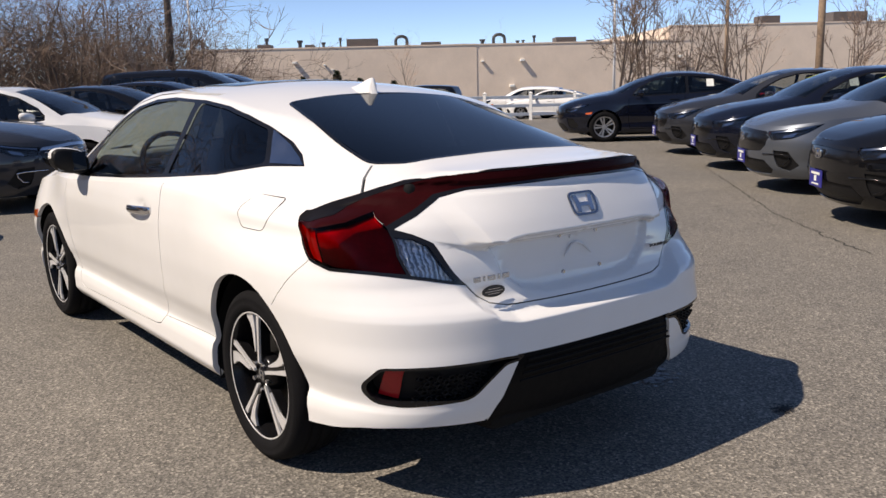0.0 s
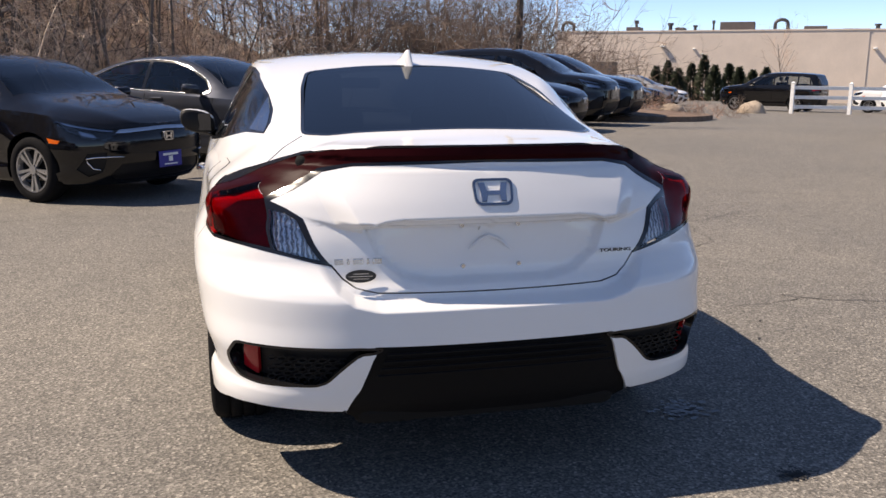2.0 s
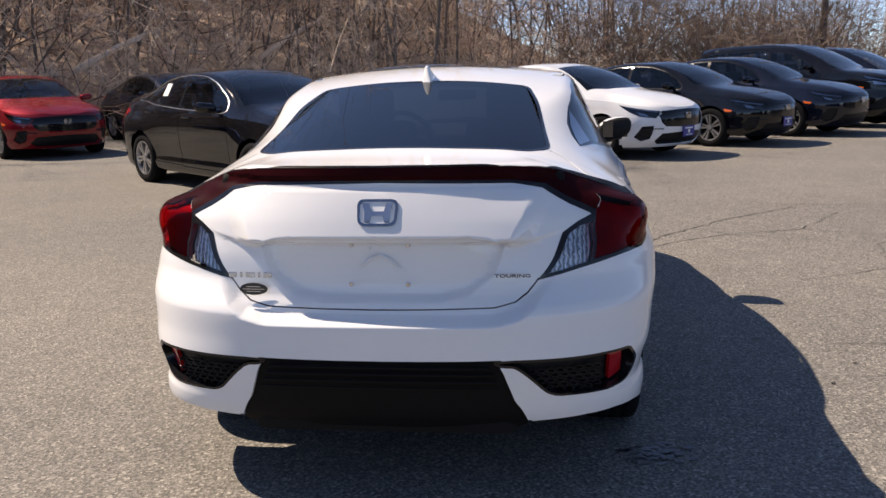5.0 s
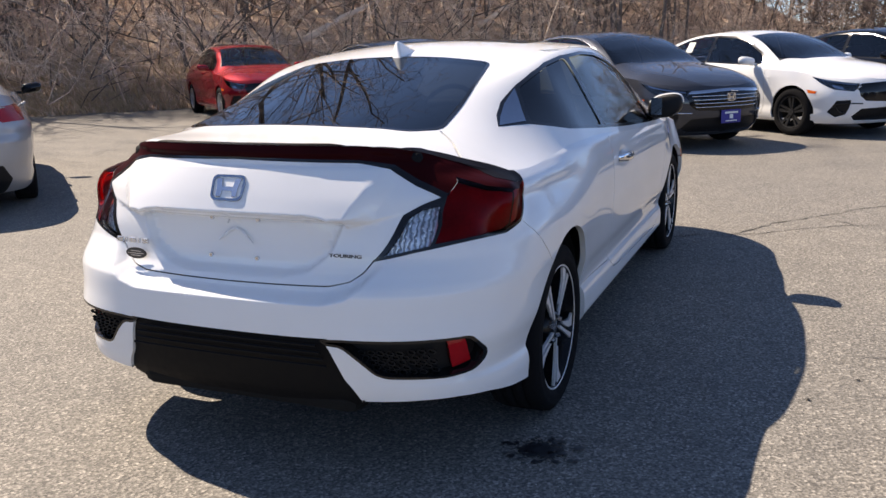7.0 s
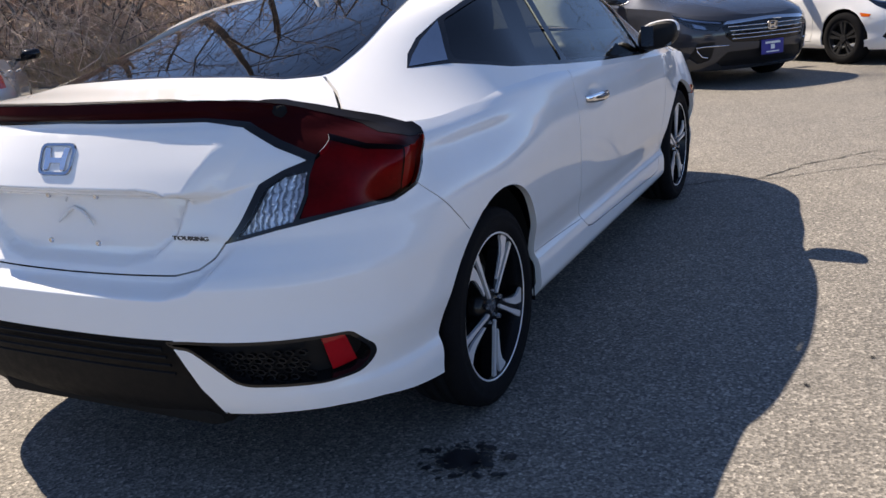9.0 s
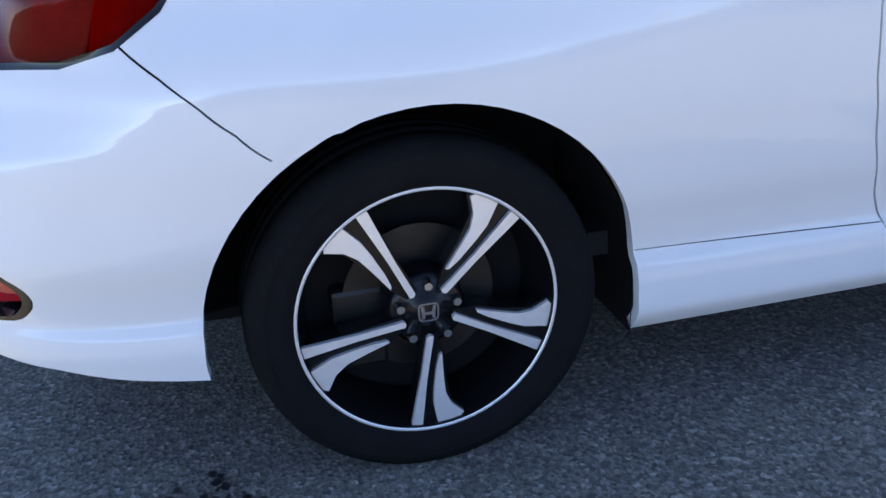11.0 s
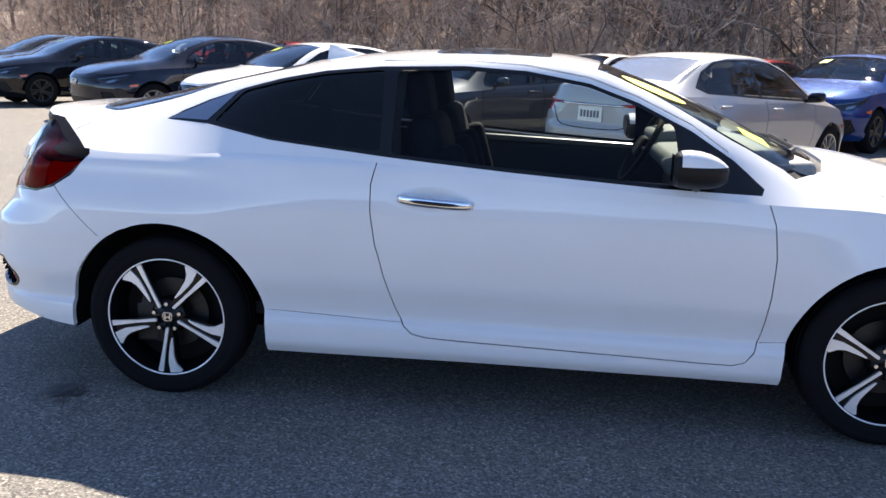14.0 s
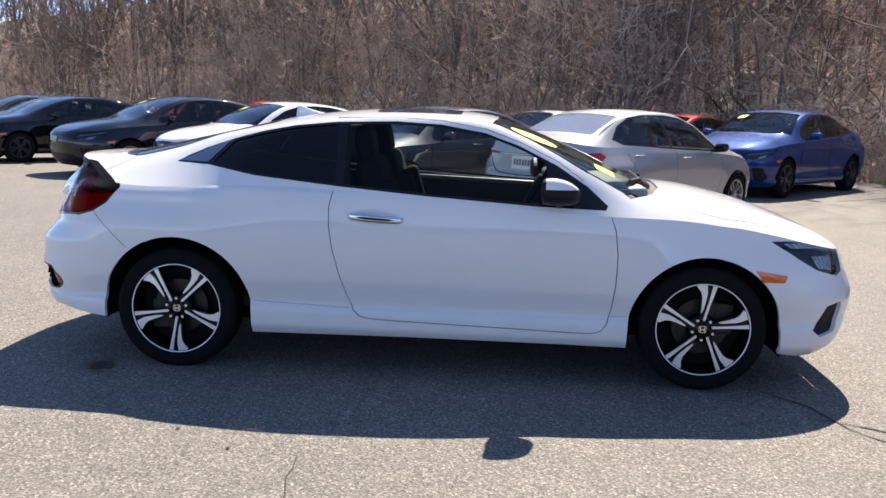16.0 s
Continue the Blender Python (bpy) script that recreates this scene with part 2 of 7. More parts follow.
def part(name, bm, mat, parent, label="", smooth=False, at=None):
    return put_part(name, bm_mesh(name, bm, mat, smooth), parent, label, at)


def box(bm, sx, sy, sz, m=Matrix(), bevel=0.0, seg=2):
    """A bevelled block of that size round m's origin."""
    got = bmesh.ops.create_cube(bm, size=1.0, matrix=m @ Matrix.Diagonal((sx, sy, sz, 1)))
    if bevel:
        edges = list({e for v in got["verts"] for e in v.link_edges})
        bmesh.ops.bevel(bm, geom=edges, offset=bevel, segments=seg, affect="EDGES", profile=0.5)


def tube(bm, path, radii, sides=8, cap=True):
    """A round tube along a list of points, with a radius for each."""
    rings = []
    path = [Vector(p) for p in path]
    side = None
    for i, p in enumerate(path):
        d = (path[min(i + 1, len(path) - 1)] - path[max(i - 1, 0)]).normalized()
        if side is None:
            side = d.orthogonal().normalized()
        side = (side - d * side.dot(d)).normalized()
        up = d.cross(side)
        r = radii[i] if isinstance(radii, (list, tuple)) else radii
        rings.append([bm.verts.new(p + (side * math.cos(a) + up * math.sin(a)) * r) for a in (2 * math.pi * k / sides for k in range(sides))])
    for a, b in zip(rings, rings[1:]):
        for k in range(sides):
            bm.faces.new((a[k], a[(k + 1) % sides], b[(k + 1) % sides], b[k]))
    if cap:
        bm.faces.new(rings[0][::-1])
        bm.faces.new(rings[-1])


def lathe(bm, profile, sides=48, axis="x"):
    """Turns a profile of (along, radius) about the axis."""
    rings = []
    for along, r in profile:
        ring = []
        for k in range(sides):
            a = 2 * math.pi * k / sides
            c, s = r * math.cos(a), r * math.sin(a)
            ring.append(bm.verts.new((along, c, s) if axis == "x" else (c, s, along)))
        rings.append(ring)
    for a, b in zip(rings, rings[1:]):
        for k in range(sides):
            bm.faces.new((a[k], a[(k + 1) % sides], b[(k + 1) % sides], b[k]))
    return rings


def prism(bm, outline, depth, m=Matrix(), taper=1.0):
    """A flat outline in x, y raised to depth along z."""
    n = len(outline)
    cx, cy = sum(p[0] for p in outline) / n, sum(p[1] for p in outline) / n
    low = [bm.verts.new(m @ Vector((x, y, 0))) for x, y in outline]
    top = [bm.verts.new(m @ Vector((cx + (x - cx) * taper, cy + (y - cy) * taper, depth))) for x, y in outline]
    bm.faces.new(low[::-1])
    bm.faces.new(top)
    for i in range(n):
        bm.faces.new((low[i], low[(i + 1) % n], top[(i + 1) % n], top[i]))


def table(*pairs):
    """A smooth curve (monotone cubic) through pairs of (at, value)."""
    xs, ys = np.array([p[0] for p in pairs], float), np.array([p[1] for p in pairs], float)
    d = np.diff(ys) / np.diff(xs)
    m = np.r_[d[0], np.where(d[:-1] * d[1:] > 0, 2 * d[:-1] * d[1:] / np.where(np.abs(d[:-1] + d[1:]) < 1e-9, 1, d[:-1] + d[1:]), 0), d[-1]]

    def at(x):
        x = min(max(x, xs[0]), xs[-1])
        i = min(int(np.searchsorted(xs, x, "right")) - 1, len(xs) - 2)
        h = xs[i + 1] - xs[i]
        t = (x - xs[i]) / h
        return float((1 + 2 * t) * (1 - t) ** 2 * ys[i] + t * (1 - t) ** 2 * h * m[i] + t * t * (3 - 2 * t) * ys[i + 1] + t * t * (t - 1) * h * m[i + 1])

    return at


def eased(curve, lo, hi, spread=0.09):
    """The curve with its bends softened between lo and hi."""
    xs = np.arange(lo - 0.5, hi + 0.5, 0.01)
    ys = np.array([curve(x) for x in xs])
    k = np.exp(-0.5 * (np.arange(-30, 31) * 0.01 / spread) ** 2)
    ys = np.convolve(np.pad(ys, 30, "reflect", reflect_type="odd"), k / k.sum(), "valid")

    def at(x):
        w = step(lo - 0.1, lo + 0.06, x) * (1 - step(hi - 0.06, hi + 0.1, x))
        return curve(x) if w <= 0 else (1 - w) * curve(x) + w * float(np.interp(x, xs, ys))

    return at


def step(a, b, x):
    t = min(1.0, max(0.0, (x - a) / (b - a)))
    return t * t * (3 - 2 * t)


def inside(p, poly):
    x, y = p
    hit = False
    for (x0, y0), (x1, y1) in zip(poly, poly[1:] + poly[:1]):
        if (y0 > y) != (y1 > y) and x < (x1 - x0) * (y - y0) / (y1 - y0) + x0:
            hit = not hit
    return hit


def edge_gap(p, poly):
    """The distance from a point to a polygon's outline."""
    best = 9.0
    for (x0, y0), (x1, y1) in zip(poly, poly[1:] + poly[:1]):
        dx, dy = x1 - x0, y1 - y0
        t = min(1, max(0, ((p[0] - x0) * dx + (p[1] - y0) * dy) / (dx * dx + dy * dy + 1e-12)))
        best = min(best, math.hypot(p[0] - x0 - t * dx, p[1] - y0 - t * dy))
    return best


def inset(poly, d):
    """The polygon moved in by d on all sides."""
    area = sum(x0 * y1 - x1 * y0 for (x0, y0), (x1, y1) in zip(poly, poly[1:] + poly[:1]))
    s = 1 if area > 0 else -1
    out = []
    for i, p in enumerate(poly):
        a, b = poly[i - 1], poly[(i + 1) % len(poly)]
        n1 = Vector((-(p[1] - a[1]), p[0] - a[0])).normalized() * s
        n2 = Vector((-(b[1] - p[1]), b[0] - p[0])).normalized() * s
        n = n1 + n2
        k = d / max(0.35, 1 + n1.dot(n2))
        out.append((p[0] + n.x * k, p[1] + n.y * k))
    return out


def rounded(poly, r, n=4):
    """The polygon with its corners rounded off."""
    out = []
    for i, p in enumerate(poly):
        p = Vector(p)
        a, b = Vector(poly[i - 1]), Vector(poly[(i + 1) % len(poly)])
        ra, rb = min(r, (a - p).length * 0.45), min(r, (b - p).length * 0.45)
        s, e = p + (a - p).normalized() * ra, p + (b - p).normalized() * rb
        for k in range(n + 1):
            t = k / n
            q = s * (1 - t) ** 2 + p * 2 * t * (1 - t) + e * t * t
            out.append((q.x, q.y))
    return out


def dense(poly, d):
    out = []
    for (x0, y0), (x1, y1) in zip(poly, poly[1:] + poly[:1]):
        n = max(1, int(math.hypot(x1 - x0, y1 - y0) / d))
        out += [(x0 + (x1 - x0) * k / n, y0 + (y1 - y0) * k / n) for k in range(n)]
    return out


def cut_sheet(rows, regions):
    """A flat sheet, given as rows of (a, b) points, cut along the outlines of the regions [(name, polygon)]; the first region that
    holds a face names it. Returns the flat points and, by name, the faces."""
    bm = bmesh.new()
    grid = [[bm.verts.new((*p, 0)) for p in row] for row in rows]
    for a, b in zip(grid, grid[1:]):
        for k in range(len(a) - 1):
            bm.faces.new((a[k], a[k + 1], b[k + 1], b[k]))
    for _, poly in regions:
        for (x0, y0), (x1, y1) in zip(poly, poly[1:] + poly[:1]):
            if math.hypot(x1 - x0, y1 - y0) < 1e-5:
                continue
            lo, hi = (min(x0, x1) - 1e-4, min(y0, y1) - 1e-4), (max(x0, x1) + 1e-4, max(y0, y1) + 1e-4)
            near = []
            for f in bm.faces:
                vs = f.verts
                if max(v.co.x for v in vs) < lo[0] or min(v.co.x for v in vs) > hi[0] or max(v.co.y for v in vs) < lo[1] or min(v.co.y for v in vs) > hi[1]:
                    continue
                near.append(f)
            if near:
                es, vs = {e for f in near for e in f.edges}, {v for f in near for v in f.verts}
                bmesh.ops.bisect_plane(bm, geom=near + list(es) + list(vs), dist=1e-5, plane_co=(x0, y0, 0), plane_no=(y1 - y0, x0 - x1, 0))
    bm.verts.index_update()
    flat = [(v.co.x, v.co.y) for v in bm.verts]
    sorted_faces = {}
    for f in bm.faces:
        c = f.calc_center_median()
        name = next((n for n, poly in regions if inside((c.x, c.y), poly)), "body")
        sorted_faces.setdefault(name, []).append([v.index for v in f.verts])
    bm.free()
    return flat, sorted_faces


# ==== the shape of a car ====
class CarShape:
    """A car's skin: a tub, round which u runs (its side by y, its ends by an angle) and up which v runs, and a top over it, given as a
    height over the plan. x is to the right, y ahead, and the rear axle stands at y = 0."""

    def __init__(self, **k):
        self.k = k
        fixed = k.get("square", 3.3)
        self.n = fixed if callable(fixed) else (lambda z: fixed)
        self.nose = k.get("square_front")
        self.y0, self.y1 = k["y_back"], k["y_front"]
        us = np.linspace(self.y0 - 1, self.y1 + 1, 700)
        pts = [self.tub(u, 1.0) for u in us]
        self.edge_y, self.edge_x, self.edge_z = [np.array([p[i] for p in pts]) for i in (1, 0, 2)]
        order = np.argsort(self.edge_y, kind="stable")
        self.edge_y, self.edge_x, self.edge_z = self.edge_y[order], self.edge_x[order], self.edge_z[order]

    def squareness(self, end, z):
        """How square the plan's corners are at the tail (-1) or the nose (1)."""
        return self.nose if end > 0 and self.nose else self.n(z)

    def width(self, y, z):
        k = self.k
        w = k["width"](z)
        w -= k.get("pinch", 0.055) * (1 - step(self.y0, 0.55, y)) * step(0.72, 0.95, z / k.get("tall", 1.0))
        flare = k.get("flare", 0.020)
        for axle in (0.0, k["wheelbase"]):
            w += flare * math.exp(-(((y - axle) / 0.36) ** 2)) * step(0.2, 0.45, z) * (1 - step(0.62, 0.9, z))
        if "haunch" in k:
            w += k["haunch"] * step(-0.50, -0.25, y) * (1 - step(0.02, 0.36, y)) * math.exp(-(((z - 0.897) / 0.032) ** 2))
        if "scoop" in k:
            sy, sz, depth = k["scoop"]
            w -= depth * math.exp(-(((y - sy) / 0.075) ** 2) - ((z - sz) / 0.032) ** 2)
        w -= k.get("nose_pinch", 0.05) * step(self.y1 - 0.6, self.y1, y) * step(0.5, 0.8, z)
        return w

    def tub(self, u, v):
        k = self.k
        if u < self.y0:
            end, t = -1, min(1.0, self.y0 - u)
        elif u > self.y1:
            end, t = 1, min(1.0, u - self.y1)
        else:
            end, t = 0, 0.0
        if end == 0:
            z = self.height(u, v)
            return self.width(u, z), u, z
        a = t * math.pi / 2
        c, s = max(0.0, math.cos(a)), math.sin(a)
        ys = self.y0 if end < 0 else self.y1
        reach = (k["back"] if end < 0 else k["front"])
        z = self.height(u, v)
        n = self.squareness(end, z)
        x = self.width(ys, z) * c ** (2 / n)
        y = ys + (reach(z) - ys) * s ** (2 / n)
        if end < 0 and "corner" in k:
            x += k["corner"](t, z)
        if end < 0 and "dent" in k:
            y += k["dent"](x, z) * step(0.3, 0.75, s)
        return x, y, z

    def height(self, u, v):
        top = self.k["rim"](u)
        low = self.k["sill"]
        knee = 0.6 * self.k.get("tall", 1.0)
        return low + (knee - low) * v / 0.5 if v < 0.5 else knee + (top - knee) * (v - 0.5) / 0.5

    def v_of(self, u, z):
        top, low = self.k["rim"](u), self.k["sill"]
        knee = 0.6 * self.k.get("tall", 1.0)
        return 0.5 * (z - low) / (knee - low) if z < knee else 0.5 + 0.5 * (z - knee) / (top - knee)

    def side(self, y, z):
        """The sheet's place for a spot on the flank."""
        if y >= self.y0 and y <= self.y1:
            return y, self.v_of(y, z)
        end = -1 if y < self.y0 else 1
        ys = self.y0 if end < 0 else self.y1
        reach = (self.k["back"] if end < 0 else self.k["front"])(z)
        s = min(1.0, max(0.0, (y - ys) / (reach - ys))) ** (self.squareness(end, z) / 2)
        u = ys + end * math.asin(s) / (math.pi / 2)
        return u, self.v_of(u, z)

    def back(self, x, z, end=-1):
        """The sheet's place for a spot on the tail (or, with end=1, the nose)."""
        ys = self.y0 if end < 0 else self.y1
        c = min(1.0, max(0.0, x) / self.width(ys, z)) ** (self.squareness(end, z) / 2)
        u = ys + end * math.acos(c) / (math.pi / 2)
        return u, self.v_of(u, z)

    def edge(self, y):
        return float(np.interp(y, self.edge_y, self.edge_x)), float(np.interp(y, self.edge_y, self.edge_z))

    def top(self, x, y):
        k = self.k
        xb, zb = self.edge(y)
        zc = k["ridge"](y)
        crown = k["crown"](y)
        r = zc - crown * x * x
        side = zb + (xb - x) * k["slope"](y)
        s = max(0.002, min(k.get("soft", 0.10), 0.8 * (zc - crown * xb * xb - zb)))
        h = max(0.0, s - abs(r - side)) / s
        return min(r, side) - h * h * s * 0.25

    def pane(self, y, z):
        """Plan place of a spot on the cabin's side."""
        lo, hi = 0.0, self.edge(y)[0]
        for _ in range(30):
            mid = (lo + hi) / 2
            if self.top(mid, y) > z:
                lo = mid
            else:
                hi = mid
        return lo, y

    def tub_rows(self, fine=1.0):
        n = 2.9
        y_side = np.linspace(self.y0, self.y1, int(64 * fine) + 1)
        t_end = {0.0, 1.0}
        m = max(7, int(26 * fine))
        for i in range(1, m):
            t_end.add(math.acos((i / m) ** (n / 2)) / (math.pi / 2))
        for i in range(1, m // 2):
            t_end.add(math.asin((i / (m // 2) * 0.8) ** (n / 2)) / (math.pi / 2))
        ts = sorted(t_end)
        ts = [t for i, t in enumerate(ts) if i == 0 or t - ts[i - 1] > 1e-3 or t in (0.0, 1.0)]
        us = [self.y0 - t for t in ts[::-1]] + list(y_side[1:-1]) + [self.y1 + t for t in ts]
        vs = np.linspace(0, 1, int(66 * fine) + 1)
        if fine > 1:
            vs = np.unique(np.round(np.r_[vs, np.linspace(0.455, 0.585, 40)], 4))
        return us, vs

    def skin(self, tub_regions, top_regions, fine=1.0):
        """All the skin of the right half, cut into named regions: {name: (verts, faces, normals)}."""
        us, vs = self.tub_rows(fine)
        flat, faces = cut_sheet([[(u, v) for v in vs] for u in us], tub_regions)
        pts = [self.tub(u, v) for u, v in flat]
        out = {}
        e = 0.003
        slopes = []
        for u, v in flat:
            v0, v1 = max(0.0, v - e), min(1.0, v + e)
            slopes.append(np.cross(np.subtract(self.tub(u + e, v), self.tub(u - e, v)), np.subtract(self.tub(u, v1), self.tub(u, v0))))
        collect(out, pts, faces, "", slopes)
        ys = sorted({round(self.tub(u, 1.0)[1], 5) for u in us})
        ys = [y for i, y in enumerate(ys) if i == 0 or y - ys[i - 1] > 0.004]
        m = int(34 * fine)
        rows = []
        for y in ys:
            xb = self.edge(y)[0]
            rows.append([(xb * (1 - (i / m) ** 1.25), y) for i in range(m + 1)])
        flat, faces = cut_sheet(rows, top_regions)
        pts = [(x, y, self.top(x, y)) for x, y in flat]
        slopes = [(self.top(max(0.0, x - e), y) - self.top(x + e, y), self.top(x, y - e) - self.top(x, y + e), 2 * e) for x, y in flat]
        collect(out, pts, faces, "top_", slopes)
        return out


def collect(out, pts, faces, prefix="", slopes=None):
    pts = np.array(pts, float)
    normal = np.zeros_like(pts)
    out_votes = 0.0
    for fs in faces.values():
        for f in fs:
            p = pts[f]
            n = np.zeros(3)
            for i in range(1, len(f) - 1):
                n += np.cross(p[i] - p[0], p[i + 1] - p[0])
            c = p.mean(0)
            out_votes += n[0] * (c[0] + 0.05) + n[2] * (c[2] - 0.45) * 0.5 + n[1] * (c[1] - 1.35) * 0.25
            normal[f] += n
    if out_votes < 0:
        normal = -normal
        for fs in faces.values():
            for f in fs:
                f.reverse()
    normal /= np.linalg.norm(normal, axis=1)[:, None] + 1e-12
    if slopes is not None:
        s = np.array(slopes, float)
        size = np.linalg.norm(s, axis=1)
        s /= size[:, None] + 1e-15
        match = (s * normal).sum(1)
        s *= np.sign(match)[:, None]
        good = (np.abs(match) > 0.75) & (size > 1e-9) & (pts[:, 0] > 0.012)
        normal[good] = s[good]
    seam = np.abs(pts[:, 0]) < 1e-4
    normal[seam, 0] = 0
    normal /= np.linalg.norm(normal, axis=1)[:, None] + 1e-12
    for name, fs in faces.items():
        used = sorted({i for f in fs for i in f})
        new_of = {i: j for j, i in enumerate(used)}
        out[prefix + name] = (pts[used], [[new_of[i] for i in f] for f in fs], normal[used])


def flipped(piece):
    v, f, n = piece
    return v * (-1, 1, 1), [g[::-1] for g in f], n * (-1, 1, 1)


def joined(*pieces):
    vs, fs, ns, k = [], [], [], 0
    for v, f, n in pieces:
        vs.append(v)
        ns.append(n)
        fs += [[i + k for i in g] for g in f]
        k += len(v)
    return np.concatenate(vs), fs, np.concatenate(ns)


def moved(piece, d):
    v, f, n = piece
    return v + n * d, f, n


def thick(piece, d):
    """The piece as a plate: its face, and a rim that runs in by d."""
    v, f, n = piece
    edges = {}
    for g in f:
        for a, b in zip(g, g[1:] + g[:1]):
            edges[(a, b)] = edges.get((a, b), 0) + 1
    rim = [(a, b) for a, b in edges if (b, a) not in edges]
    idx = {}
    vs, ns, fs = [v], [n], list(f)
    extra_v, extra_n = [], []
    out = np.zeros_like(n)
    for a, b in rim:
        e = np.cross(v[b] - v[a], n[a])
        e /= np.linalg.norm(e) + 1e-9
        out[a] += e
        out[b] += e
    out /= np.linalg.norm(out, axis=1)[:, None] + 1e-9
    for a, b in rim:
        quad = []
        for i, deep in ((b, 0), (a, 0), (a, 1), (b, 1)):
            key = (i, deep)
            if key not in idx:
                idx[key] = len(v) + len(extra_v)
                extra_v.append(v[i] - n[i] * d * deep)
                extra_n.append(out[i])
            quad.append(idx[key])
        fs.append(quad)
    if extra_v:
        vs.append(np.array(extra_v))
        ns.append(np.array(extra_n))
    return np.concatenate(vs), fs, np.concatenate(ns)


def even(piece):
    """A pane laid on one even, gently curved surface."""
    v, f, n = piece
    x, y = v[:, 0], v[:, 1]
    ones = np.ones_like(x)
    k = np.linalg.lstsq(np.stack([ones, y, y * y, x * x, x * x * y, x ** 4], 1), v[:, 2], rcond=None)[0]
    z = k[0] + k[1] * y + k[2] * y * y + k[3] * x * x + k[4] * x * x * y + k[5] * x ** 4
    slope = np.stack([-(2 * k[3] * x + 2 * k[4] * x * y + 4 * k[5] * x ** 3), -(k[1] + 2 * k[2] * y + k[4] * x * x), ones], 1)
    return np.stack([x, y, z], 1), f, slope / np.linalg.norm(slope, axis=1)[:, None]


def skin_part(name, piece, mat, parent, label="", both=False):
    """A piece of skin as a part; with both, its two halves as one."""
    if both:
        piece = joined(piece, flipped(piece))
    return put_part(name, mesh_from(name, piece[0], piece[1], mat, True, piece[2]), parent, label)


def circle(cy, cz, r, n=40):
    return [(cy + r * math.cos(2 * math.pi * k / n), cz + r * math.sin(2 * math.pi * k / n)) for k in range(n)]


# ==== the white coupe ====
TRUNK = [(-0.66, 0.90), (-0.50, 0.725), (-0.452, 0.665), (-0.415, 0.640), (-0.35, 0.624), (0.35, 0.624), (0.415, 0.640), (0.452, 0.665), (0.50, 0.725), (0.66, 0.90), (0.50, 1.2), (-0.50, 1.2)]
LOWER_LID = [(-0.60, 0.875), (-0.40, 0.824), (-0.335, 0.852), (-0.27, 0.860), (0.27, 0.860), (0.335, 0.852), (0.40, 0.824), (0.60, 0.875), (0.62, 0.5), (-0.62, 0.5)]
PLATE_BAY = [(-0.385, 0.829), (-0.335, 0.852), (-0.27, 0.860), (0.27, 0.860), (0.335, 0.852), (0.385, 0.829), (0.345, 0.73), (0.27, 0.672), (0.18, 0.655), (-0.18, 0.655), (-0.27, 0.672), (-0.345, 0.73)]


def within(p, poly, soft):
    """0 outside a polygon, rising to 1 over soft metres inside it."""
    return step(0.0, soft, edge_gap(p, poly)) if inside(p, poly) else 0.0


def ramped(a, b, x):
    return min(1.0, max(0.0, (x - a) / (b - a)))


def coupe_dent(x, z):
    """How far the boot lid and its plate bay lie ahead of the bumper's line."""
    d = 0.0
    if z > 0.58 and x < 0.70:
        g = edge_gap((x, z), TRUNK)
        m = step(-0.026, 0.004, g if inside((x, z), TRUNK) else -g)
        d += m * 0.058 * (1 - step(0.635, 0.735, z))
        d += within((x, z), LOWER_LID, 0.012) * 0.013 * (1 - step(0.42, 0.60, x)) * step(0.64, 0.70, z)
        d += within((x, z), PLATE_BAY, 0.014 if z > 0.82 else 0.022) * (0.032 - 0.09 * (z - 0.66))
        # the middle of the lid stands proud of two slanting facets
        edge = 0.392 + 0.066 * (z - 0.82) / 0.13
        d -= (0.046 - 0.044 * ramped(0.845, 0.992, z)) * (1 - ramped(edge - 0.006, edge + 0.062, x)) * step(0.825, 0.845, z)
        d += 0.010 * step(0.985, 1.003, z) * (1 - step(1.02, 1.03, z))
    return d


def lamp_corner(t, z):
    """The tail lamp stands out from the rounded corner of the body."""
    return 0.068 * step(0.13, 0.30, t) * (1 - step(0.335, 0.47, t)) * step(0.765, 0.875, z) * (1 - step(0.915, 0.962, z))


